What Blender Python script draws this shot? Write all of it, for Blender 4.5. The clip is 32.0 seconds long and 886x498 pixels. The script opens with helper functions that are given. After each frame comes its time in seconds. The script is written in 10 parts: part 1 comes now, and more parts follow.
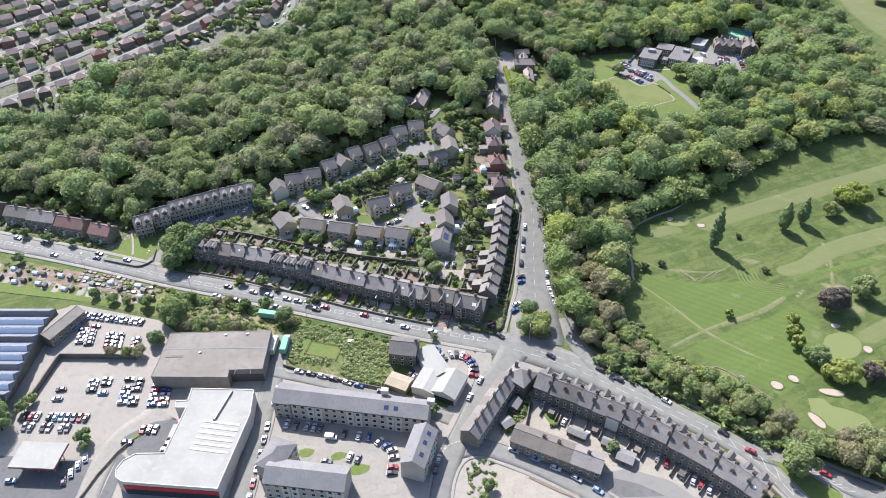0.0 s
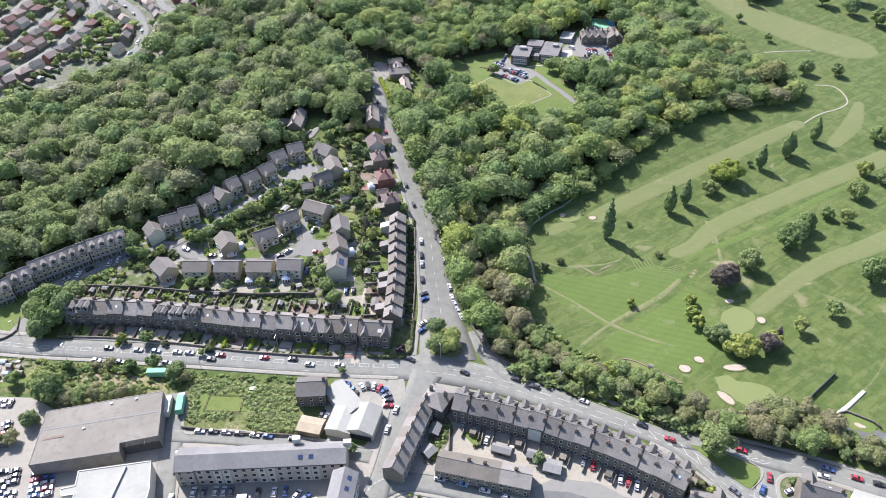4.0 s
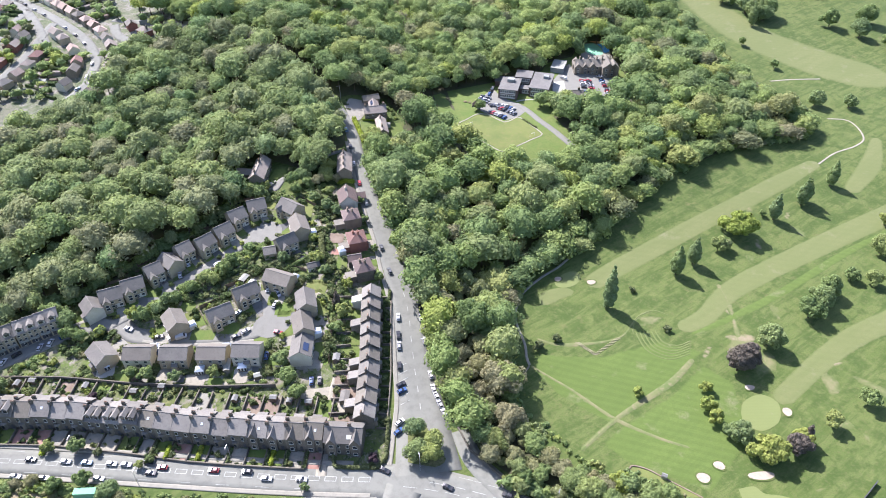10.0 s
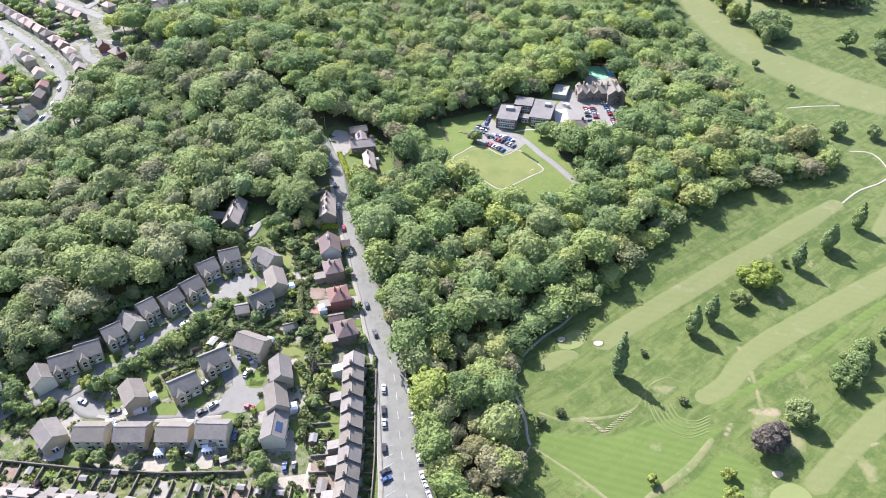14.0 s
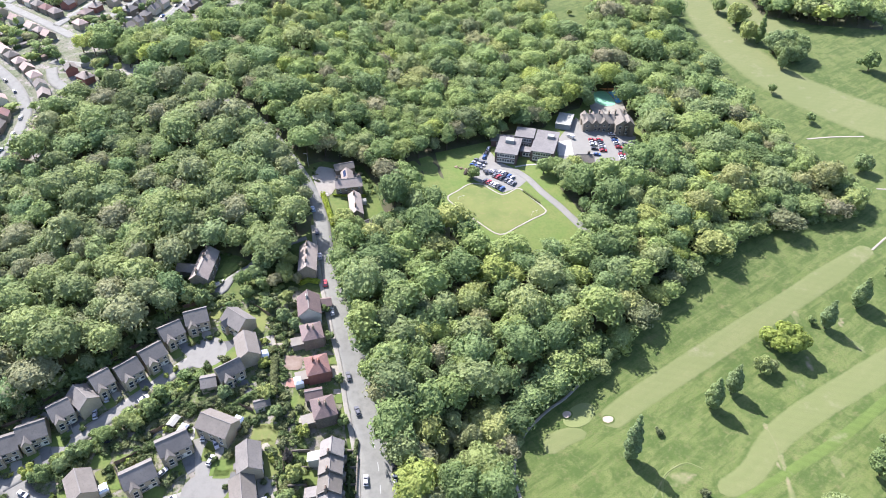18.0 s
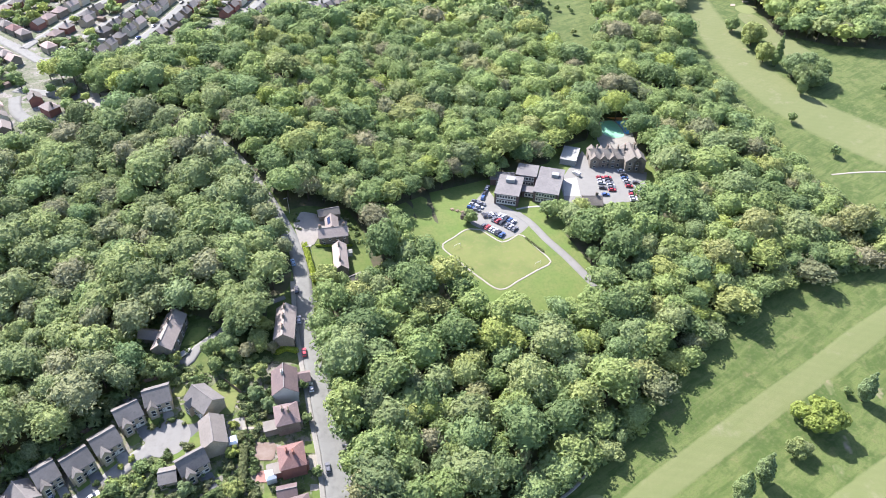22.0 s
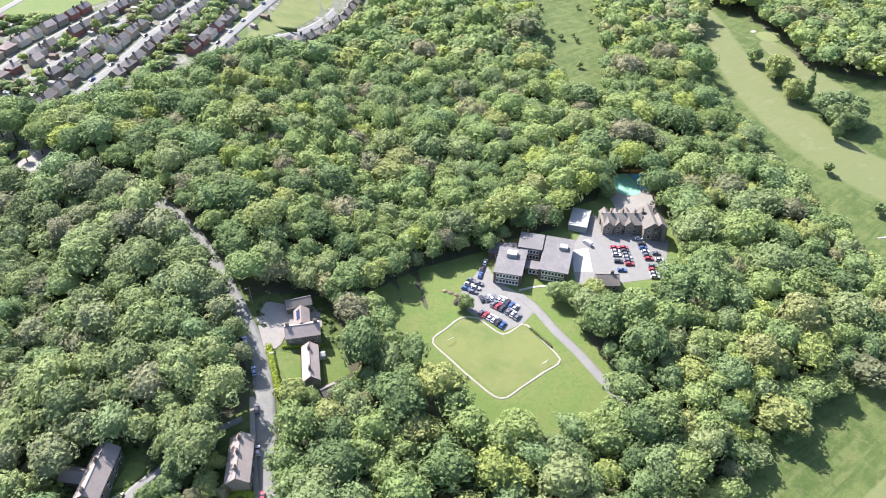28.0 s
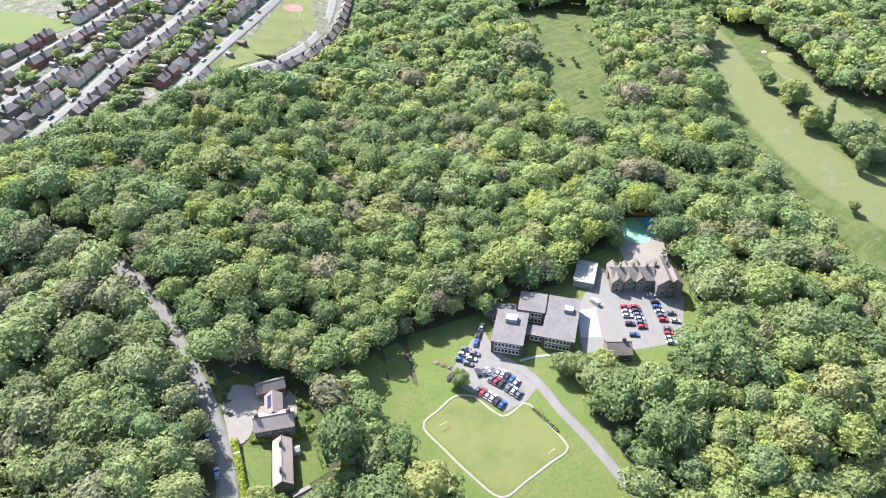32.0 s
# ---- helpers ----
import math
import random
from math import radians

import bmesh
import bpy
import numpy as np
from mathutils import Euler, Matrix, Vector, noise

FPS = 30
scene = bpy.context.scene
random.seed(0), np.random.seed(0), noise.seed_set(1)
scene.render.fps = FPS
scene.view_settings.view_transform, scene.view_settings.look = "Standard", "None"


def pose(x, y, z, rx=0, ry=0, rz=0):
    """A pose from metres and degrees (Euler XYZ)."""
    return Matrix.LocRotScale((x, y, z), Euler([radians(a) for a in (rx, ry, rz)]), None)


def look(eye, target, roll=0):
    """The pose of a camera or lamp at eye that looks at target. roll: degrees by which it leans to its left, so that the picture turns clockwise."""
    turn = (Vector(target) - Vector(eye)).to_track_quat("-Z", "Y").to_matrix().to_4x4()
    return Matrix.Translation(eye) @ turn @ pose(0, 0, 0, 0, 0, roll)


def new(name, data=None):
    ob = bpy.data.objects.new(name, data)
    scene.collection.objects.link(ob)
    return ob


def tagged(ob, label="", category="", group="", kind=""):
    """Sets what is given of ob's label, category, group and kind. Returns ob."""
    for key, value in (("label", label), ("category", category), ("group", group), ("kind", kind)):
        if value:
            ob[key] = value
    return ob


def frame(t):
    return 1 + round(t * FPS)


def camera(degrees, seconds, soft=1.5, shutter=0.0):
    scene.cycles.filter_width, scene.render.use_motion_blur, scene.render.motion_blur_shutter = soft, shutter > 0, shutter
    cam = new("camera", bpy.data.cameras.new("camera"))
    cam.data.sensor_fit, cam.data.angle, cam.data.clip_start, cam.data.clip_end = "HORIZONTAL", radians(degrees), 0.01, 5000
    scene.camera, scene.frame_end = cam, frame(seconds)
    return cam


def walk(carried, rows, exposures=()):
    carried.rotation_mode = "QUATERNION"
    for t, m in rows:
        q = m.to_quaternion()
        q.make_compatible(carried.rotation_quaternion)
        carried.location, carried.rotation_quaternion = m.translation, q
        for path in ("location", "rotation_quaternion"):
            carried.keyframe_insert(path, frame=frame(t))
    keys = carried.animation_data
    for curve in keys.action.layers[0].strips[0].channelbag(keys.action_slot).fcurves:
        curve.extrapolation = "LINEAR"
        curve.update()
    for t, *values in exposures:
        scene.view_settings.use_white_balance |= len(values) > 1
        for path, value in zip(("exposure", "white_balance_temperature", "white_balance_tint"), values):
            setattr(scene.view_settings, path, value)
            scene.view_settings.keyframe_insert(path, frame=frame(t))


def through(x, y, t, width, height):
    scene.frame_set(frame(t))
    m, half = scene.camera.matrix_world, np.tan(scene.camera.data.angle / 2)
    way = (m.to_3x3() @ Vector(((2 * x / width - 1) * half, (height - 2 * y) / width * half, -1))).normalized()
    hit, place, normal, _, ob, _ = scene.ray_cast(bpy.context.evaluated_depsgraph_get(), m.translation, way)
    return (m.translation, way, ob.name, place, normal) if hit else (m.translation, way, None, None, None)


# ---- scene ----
cam = camera(64.9, 32.0, soft=1.0)
METRES, EYE, TILT, LEAN, TURN = 290.0, 217.0, -38.5, 0.0, 0.0
ROWS = [
    (0.0, 0.0, 0.0, 0.0, 0.0, 0.0, 0.0),
    (0.5, -0.0054, 0.001, -0.0003, -4.53, -0.04, 3.5),
    (1.0, -0.0071, 0.0021, 0.0005, -5.97, -0.15, 4.68),
    (1.5, -0.0067, 0.0047, 0.0025, -6.61, -0.19, 5.23),
    (2.0, -0.0055, 0.0089, 0.0055, -7.13, -0.22, 5.76),
    (2.5, -0.0038, 0.0147, 0.0098, -7.6, -0.26, 6.26),
    (3.0, -0.0015, 0.0216, 0.0152, -7.99, -0.31, 6.69),
    (3.5, 0.0015, 0.0295, 0.0208, -8.23, -0.32, 7.0),
    (5.5, 0.0149, 0.0685, 0.0521, -8.85, -0.39, 7.6),
    (6.0, 0.0189, 0.0792, 0.0609, -8.92, -0.41, 7.65),
    (6.5, 0.0227, 0.0905, 0.0699, -9.01, -0.43, 7.68),
    (7.0, 0.027, 0.102, 0.0789, -9.07, -0.43, 7.74),
    (7.5, 0.0312, 0.1135, 0.0887, -9.14, -0.45, 7.78),
    (8.0, 0.0353, 0.1254, 0.0983, -9.2, -0.46, 7.79),
    (8.5, 0.0397, 0.1375, 0.1081, -9.26, -0.48, 7.8),
    (9.0, 0.0441, 0.1496, 0.1183, -9.31, -0.5, 7.8),
    (9.5, 0.0482, 0.1621, 0.1284, -9.35, -0.52, 7.79),
    (10.0, 0.0527, 0.1747, 0.1382, -9.38, -0.52, 7.8),
    (10.5, 0.057, 0.1873, 0.1486, -9.43, -0.54, 7.79),
    (11.0, 0.0614, 0.1998, 0.1594, -9.46, -0.59, 7.76),
    (11.5, 0.066, 0.2128, 0.1694, -9.49, -0.59, 7.74),
    (12.0, 0.0705, 0.2259, 0.1794, -9.52, -0.6, 7.71),
    (12.5, 0.0754, 0.2385, 0.19, -9.54, -0.62, 7.68),
    (13.0, 0.08, 0.2523, 0.1993, -9.56, -0.58, 7.67),
    (13.5, 0.0846, 0.2645, 0.2104, -9.59, -0.63, 7.66),
    (14.0, 0.0892, 0.2778, 0.2203, -9.61, -0.62, 7.64),
    (14.5, 0.0947, 0.2906, 0.2296, -9.58, -0.59, 7.64),
    (16.5, 0.1133, 0.3439, 0.2729, -9.68, -0.75, 7.52),
    (17.0, 0.118, 0.3571, 0.2833, -9.7, -0.77, 7.48),
    (17.5, 0.1222, 0.3705, 0.2934, -9.74, -0.78, 7.45),
    (18.0, 0.1272, 0.3837, 0.3038, -9.74, -0.79, 7.43),
    (18.5, 0.1316, 0.397, 0.3142, -9.76, -0.8, 7.41),
    (19.0, 0.1365, 0.4103, 0.3245, -9.77, -0.82, 7.39),
    (19.5, 0.1415, 0.4224, 0.3339, -9.75, -0.81, 7.35),
    (20.0, 0.1458, 0.4356, 0.3442, -9.77, -0.81, 7.35),
    (20.5, 0.1496, 0.4491, 0.3547, -9.8, -0.83, 7.35),
    (21.0, 0.1543, 0.4624, 0.3645, -9.81, -0.82, 7.35),
    (21.5, 0.1592, 0.4756, 0.3751, -9.8, -0.83, 7.36),
    (22.0, 0.1638, 0.4888, 0.3851, -9.81, -0.8, 7.39),
    (22.5, 0.1687, 0.5016, 0.3964, -9.81, -0.86, 7.46),
    (23.0, 0.1729, 0.5149, 0.4071, -9.83, -0.88, 7.51),
    (23.5, 0.178, 0.5282, 0.4173, -9.83, -0.86, 7.56),
    (24.0, 0.1824, 0.5411, 0.4282, -9.86, -0.89, 7.62),
    (24.5, 0.1873, 0.5548, 0.438, -9.85, -0.86, 7.64),
    (25.0, 0.1925, 0.5676, 0.4484, -9.84, -0.88, 7.65),
    (25.5, 0.1971, 0.581, 0.458, -9.84, -0.84, 7.64),
    (27.5, 0.2152, 0.6344, 0.4996, -9.92, -0.91, 7.65),
    (28.0, 0.2198, 0.6477, 0.5102, -9.92, -0.92, 7.7),
    (28.5, 0.2246, 0.661, 0.5203, -9.9, -0.91, 7.77),
    (29.0, 0.2285, 0.6745, 0.53, -9.93, -0.88, 7.82),
    (29.5, 0.2333, 0.6876, 0.5408, -9.94, -0.91, 7.86),
    (30.0, 0.2385, 0.7004, 0.5512, -9.92, -0.91, 7.94),
    (30.5, 0.243, 0.7137, 0.5615, -10.0, -0.9, 8.07),
    (31.0, 0.2473, 0.7274, 0.5713, -10.12, -0.87, 8.16),
    (31.5, 0.252, 0.7407, 0.5813, -10.2, -0.85, 8.28),
    (32.0, 0.2572, 0.7539, 0.5909, -10.25, -0.81, 8.39),
]
walk(cam, [(t, pose(0, 0, EYE, TILT, LEAN, TURN) @ pose(METRES * x, METRES * y, METRES * z, 90 + pitch, roll, yaw)) for t, x, y, z, yaw, pitch, roll in ROWS],
     exposures=((0, 1.3, 5900, 22), (3.5, 1.36, 5900, 22), (9, 1.605, 5900, 23), (16, 1.77, 5900, 24), (24, 1.82, 5900, 24), (32, 1.8, 5950, 23)))

# ---- world and sun ----
SUN_AHEAD = Vector((-0.47, 0.88, 0.0)).normalized()
SUN_HEIGHT = radians(47.0)
SUN_FROM = SUN_AHEAD * math.cos(SUN_HEIGHT) + Vector((0, 0, math.sin(SUN_HEIGHT)))
world = bpy.data.worlds.new("sky")
scene.world = world
world.use_nodes = True
sky = world.node_tree.nodes.new("ShaderNodeTexSky")
sky.sky_type = "NISHITA"
sky.sun_disc = False
sky.sun_elevation = SUN_HEIGHT
sky.sun_rotation = math.atan2(SUN_AHEAD.x, SUN_AHEAD.y)
sky.dust_density = 1.5
backing = world.node_tree.nodes["Background"]
backing.inputs["Strength"].default_value = 0.105
world.node_tree.links.new(sky.outputs["Color"], backing.inputs["Color"])
sun = new("sun", bpy.data.lights.new("sun", "SUN"))
sun.data.energy = 4.2
sun.data.angle = radians(0.53)
sun.data.color = (1.0, 0.95, 0.87)
sun.matrix_world = look(SUN_FROM * 900, (0, 0, 0))

# ---- materials ----
MATS = {}


ROUGH = ((0.0683, 0.101, 0.021), ((60, (0.0863, 0.115, 0.0287), 0.4, 0.6), (20, (0.0432, 0.0744, 0.013), 0.42, 0.58), (7, (0.0977, 0.122, 0.0338), 0.5, 0.62), (4.5, (0.09, 0.117, 0.0308), 0.5, 0.6, 24, 9), (2.6, (0.0454, 0.0752, 0.0138), 0.51, 0.64, 24, 7),
                                   (9, (0.137, 0.123, 0.0516), 0.62, 0.78), (5, (0.0426, 0.0712, 0.0133), 0.53, 0.66), (1.2, (0.0908, 0.103, 0.0332), 0.5, 0.72), (0.4, (0.0454, 0.0699, 0.015), 0.5, 0.72)))


def grained(nt, ln, geo, base, grain):
    """A colour with layers of noise: (metres, other colour, low, high), and for streaks their angle and length."""
    col = nt.new("ShaderNodeRGB")
    col.outputs[0].default_value = (*base, 1)
    last = col.outputs[0]
    for scale, other, low, high, *streak in grain:
        tex = nt.new("ShaderNodeTexNoise")
        tex.inputs["Scale"].default_value = 1.0 / scale
        tex.inputs["Detail"].default_value = 5.0
        tex.inputs["Roughness"].default_value = 0.62
        if streak:
            rot = nt.new("ShaderNodeMapping")
            rot.vector_type = "TEXTURE"
            rot.inputs["Rotation"].default_value = (0, 0, radians(streak[0]))
            rot.inputs["Scale"].default_value = (streak[1], 1, 1)
            ln.new(geo.outputs["Position"], rot.inputs["Vector"])
            ln.new(rot.outputs[0], tex.inputs["Vector"])
        else:
            ln.new(geo.outputs["Position"], tex.inputs["Vector"])
        ramp = nt.new("ShaderNodeMapRange")
        ramp.inputs["From Min"].default_value, ramp.inputs["From Max"].default_value = low, high
        ln.new(tex.outputs["Fac"], ramp.inputs["Value"])
        mix = nt.new("ShaderNodeMix")
        mix.data_type = "RGBA"
        ln.new(ramp.outputs["Result"], mix.inputs["Factor"])
        ln.new(last, mix.inputs["A"])
        mix.inputs["B"].default_value = (*other, 1)
        last = mix.outputs["Result"]
    return last


def material(name, base, rough=0.85, metal=0.0, grain=(), spread=0.0, bump=0.0, bump_scale=4.0, spec=0.3):
    """base: colour; grain: layers of noise; spread: brightness from object to object."""
    m = bpy.data.materials.new(name)
    m.use_nodes = True
    nt, ln = m.node_tree.nodes, m.node_tree.links
    out = nt["Principled BSDF"]
    out.inputs["Roughness"].default_value = rough
    out.inputs["Metallic"].default_value = metal
    out.inputs["Specular IOR Level"].default_value = spec
    geo = nt.new("ShaderNodeNewGeometry")
    last = grained(nt, ln, geo, base, grain)
    if spread:
        info = nt.new("ShaderNodeObjectInfo")
        ramp = nt.new("ShaderNodeMapRange")
        ramp.inputs["To Min"].default_value, ramp.inputs["To Max"].default_value = 1 - spread, 1 + spread
        ln.new(info.outputs["Random"], ramp.inputs["Value"])
        hsv = nt.new("ShaderNodeHueSaturation")
        ln.new(ramp.outputs["Result"], hsv.inputs["Value"])
        ln.new(last, hsv.inputs["Color"])
        last = hsv.outputs["Color"]
    ln.new(last, out.inputs["Base Color"])
    if bump:
        tex = nt.new("ShaderNodeTexNoise")
        tex.inputs["Scale"].default_value = bump_scale
        tex.inputs["Detail"].default_value = 4.0
        ln.new(geo.outputs["Position"], tex.inputs["Vector"])
        b = nt.new("ShaderNodeBump")
        b.inputs["Strength"].default_value = bump
        b.inputs["Distance"].default_value = 0.12
        ln.new(tex.outputs["Fac"], b.inputs["Height"])
        ln.new(b.outputs["Normal"], out.inputs["Normal"])
    MATS[name] = m
    return m


def foliage(name, ramp_colours, through=0.35):
    """Leaves: each tree takes its own hue, each spray of leaves its own lightness."""
    m = bpy.data.materials.new(name)
    m.use_nodes = True
    nt, ln = m.node_tree.nodes, m.node_tree.links
    out = nt["Principled BSDF"]
    out.inputs["Roughness"].default_value = 0.8
    out.inputs["Specular IOR Level"].default_value = 0.06
    info, att, geo = nt.new("ShaderNodeObjectInfo"), nt.new("ShaderNodeAttribute"), nt.new("ShaderNodeNewGeometry")
    att.attribute_name = "tint"
    add = nt.new("ShaderNodeMath")
    ln.new(info.outputs["Random"], add.inputs[0])
    ln.new(att.outputs["Fac"], add.inputs[1])
    frac = nt.new("ShaderNodeMath")
    frac.operation = "FRACT"
    ln.new(add.outputs[0], frac.inputs[0])
    ramp = nt.new("ShaderNodeValToRGB")
    while len(ramp.color_ramp.elements) < len(ramp_colours):
        ramp.color_ramp.elements.new(0.5)
    for e, (at, c) in zip(ramp.color_ramp.elements, ramp_colours):
        e.position, e.color = at, (*c, 1)
    ln.new(frac.outputs[0], ramp.inputs["Fac"])
    light = nt.new("ShaderNodeMapRange")
    light.inputs["To Min"].default_value, light.inputs["To Max"].default_value = 0.8, 1.2
    ln.new(geo.outputs["Random Per Island"], light.inputs["Value"])
    hsv = nt.new("ShaderNodeHueSaturation")
    ln.new(ramp.outputs["Color"], hsv.inputs["Color"])
    tex = nt.new("ShaderNodeTexNoise")
    tex.inputs["Scale"].default_value, tex.inputs["Detail"].default_value, tex.inputs["Roughness"].default_value = 2.4, 6.0, 0.78
    ln.new(geo.outputs["Position"], tex.inputs["Vector"])
    dab = nt.new("ShaderNodeMapRange")
    dab.inputs["From Min"].default_value, dab.inputs["From Max"].default_value = 0.32, 0.68
    dab.inputs["To Min"].default_value, dab.inputs["To Max"].default_value = 0.66, 1.34
    ln.new(tex.outputs["Fac"], dab.inputs["Value"])
    both = nt.new("ShaderNodeMath")
    both.operation = "MULTIPLY"
    ln.new(dab.outputs["Result"], both.inputs[0])
    ln.new(light.outputs["Result"], both.inputs[1])
    ln.new(both.outputs[0], hsv.inputs["Value"])
    ln.new(hsv.outputs["Color"], out.inputs["Base Color"])
    b = nt.new("ShaderNodeBump")
    b.inputs["Strength"].default_value, b.inputs["Distance"].default_value = 0.95, 0.45
    ln.new(tex.outputs["Fac"], b.inputs["Height"])
    # clumps of leaves, about as wide as an arm is long
    cells = nt.new("ShaderNodeTexVoronoi")
    cells.feature = "SMOOTH_F1"
    cells.inputs["Scale"].default_value, cells.inputs["Smoothness"].default_value = 0.95, 0.3
    ln.new(geo.outputs["Position"], cells.inputs["Vector"])
    clump = nt.new("ShaderNodeBump")
    clump.invert = True
    clump.inputs["Strength"].default_value, clump.inputs["Distance"].default_value = 0.75, 1.0
    ln.new(cells.outputs["Distance"], clump.inputs["Height"])
    ln.new(b.outputs["Normal"], clump.inputs["Normal"])
    ln.new(clump.outputs["Normal"], out.inputs["Normal"])
    trans, mix = nt.new("ShaderNodeBsdfTranslucent"), nt.new("ShaderNodeMixShader")
    ln.new(hsv.outputs["Color"], trans.inputs["Color"])
    mix.inputs["Fac"].default_value = through + 0.08
    ln.new(out.outputs[0], mix.inputs[1])
    ln.new(trans.outputs[0], mix.inputs[2])
    ln.new(mix.outputs[0], nt["Material Output"].inputs["Surface"])
    MATS[name] = m
    return m


def ragged(name):
    """Lets a turf run out into the rough grass along its rim, where the mesh says how far the rim is."""
    m = MATS[name]
    nt, ln = m.node_tree.nodes, m.node_tree.links
    out = nt["Principled BSDF"]
    was = out.inputs["Base Color"].links[0].from_socket
    geo, att, tex = nt.new("ShaderNodeNewGeometry"), nt.new("ShaderNodeAttribute"), nt.new("ShaderNodeTexNoise")
    att.attribute_name = "rim"
    tex.inputs["Scale"].default_value, tex.inputs["Detail"].default_value = 0.5, 5.0
    ln.new(geo.outputs["Position"], tex.inputs["Vector"])
    add = nt.new("ShaderNodeMath")
    add.operation = "MULTIPLY_ADD"
    add.inputs[1].default_value = 0.5
    ln.new(tex.outputs["Fac"], add.inputs[0])
    ln.new(att.outputs["Fac"], add.inputs[2])
    fac = nt.new("ShaderNodeMapRange")
    fac.inputs["From Min"].default_value, fac.inputs["From Max"].default_value = 0.4, 0.85
    ln.new(add.outputs[0], fac.inputs["Value"])
    mix = nt.new("ShaderNodeMix")
    mix.data_type = "RGBA"
    ln.new(fac.outputs["Result"], mix.inputs["Factor"])
    ln.new(grained(nt, ln, geo, *ROUGH), mix.inputs["A"])
    ln.new(was, mix.inputs["B"])
    ln.new(mix.outputs["Result"], out.inputs["Base Color"])


def mown(name, light, dark, width, turn, deep=0.03):
    """Grass mown in stripes of that width, which run at that angle."""
    m = material(name, light, 0.95, grain=((30, dark, 0.35, 0.7), (3, dark, 0.45, 0.7, turn, 8), (11, (0.17, 0.165, 0.09), 0.58, 0.75), (1.6, dark, 0.45, 0.75), (0.4, dark, 0.45, 0.8)), bump=0.5, bump_scale=2)
    nt, ln = m.node_tree.nodes, m.node_tree.links
    out = nt["Principled BSDF"]
    was = out.inputs["Base Color"].links[0].from_socket
    geo, rot = nt.new("ShaderNodeNewGeometry"), nt.new("ShaderNodeVectorRotate")
    rot.rotation_type = "Z_AXIS"
    rot.inputs["Angle"].default_value = radians(turn)
    ln.new(geo.outputs["Position"], rot.inputs["Vector"])
    wave = nt.new("ShaderNodeTexWave")
    wave.bands_direction = "Y"
    wave.inputs["Scale"].default_value = 0.314 / width
    wave.inputs["Distortion"].default_value = 1.2
    wave.inputs["Detail Scale"].default_value = 0.3
    ln.new(rot.outputs[0], wave.inputs["Vector"])
    fac = nt.new("ShaderNodeMapRange")
    fac.inputs["From Min"].default_value, fac.inputs["From Max"].default_value = 0.3, 0.7
    fac.inputs["To Min"].default_value, fac.inputs["To Max"].default_value = 1 - deep, 1 + deep
    ln.new(wave.outputs["Fac"], fac.inputs["Value"])
    hsv = nt.new("ShaderNodeHueSaturation")
    ln.new(was, hsv.inputs["Color"])
    ln.new(fac.outputs["Result"], hsv.inputs["Value"])
    ln.new(hsv.outputs["Color"], out.inputs["Base Color"])
    return m


material("rough_grass", ROUGH[0], 0.95, grain=ROUGH[1], bump=0.6, bump_scale=2)
material("wood_floor", (0.055, 0.062, 0.026), 0.95, grain=((6, (0.085, 0.07, 0.045), 0.4, 0.7), (1.5, (0.04, 0.055, 0.018), 0.45, 0.7)))
material("scrub", (0.102, 0.12, 0.0368), 0.95, grain=((9, (0.204, 0.184, 0.092), 0.45, 0.62), (1.2, (0.051, 0.0734, 0.0176), 0.4, 0.7)), bump=0.8, bump_scale=1.5)
material("garden_ground", (0.105, 0.12, 0.042), 0.95, grain=((9, (0.17, 0.155, 0.12), 0.46, 0.56), (6, (0.075, 0.108, 0.024), 0.45, 0.6), (4, (0.2, 0.185, 0.15), 0.57, 0.62), (2.2, (0.045, 0.06, 0.02), 0.5, 0.62), (1.0, (0.153, 0.143, 0.1), 0.56, 0.66)), bump=0.6, bump_scale=2)
material("town_ground", (0.125, 0.125, 0.085), 0.95, grain=((14, (0.085, 0.112, 0.045), 0.42, 0.6), (7, (0.2, 0.185, 0.16), 0.5, 0.62), (5, (0.055, 0.078, 0.03), 0.52, 0.64), (2.4, (0.18, 0.17, 0.14), 0.58, 0.7), (1.3, (0.05, 0.068, 0.028), 0.52, 0.66)), bump=0.4)
material("lawn", (0.0895, 0.134, 0.0277), 0.95, grain=((9, (0.13, 0.142, 0.0432), 0.4, 0.75), (1.2, (0.0689, 0.108, 0.0217), 0.45, 0.75)), bump=0.3)
material("dry_lawn", (0.128, 0.148, 0.0421), 0.95, grain=((12, (0.0891, 0.121, 0.0309), 0.4, 0.7), (2, (0.155, 0.144, 0.0579), 0.52, 0.8)), bump=0.3)
mown("fairway", (0.129, 0.142, 0.0543), (0.105, 0.126, 0.0424), 4.0, 24, 0.012)
mown("practice_grass", (0.0876, 0.127, 0.0267), (0.0693, 0.105, 0.0213), 3.4, 30, 0.035)
mown("arc_grass", (0.108, 0.131, 0.0429), (0.0919, 0.118, 0.0353), 3.0, 30, 0.01)
mown("green_turf", (0.146, 0.171, 0.0599), (0.131, 0.157, 0.0534), 1.4, 10, 0.01)
material("worn_grass", (0.142, 0.143, 0.0631), 0.95, grain=((10, (0.0864, 0.119, 0.0344), 0.4, 0.65), (2, (0.178, 0.155, 0.0861), 0.5, 0.75)))
material("sand", (0.332, 0.276, 0.21), 0.95, grain=((2, (0.268, 0.221, 0.166), 0.4, 0.65), (0.6, (0.369, 0.314, 0.244), 0.5, 0.75)), bump=0.5)
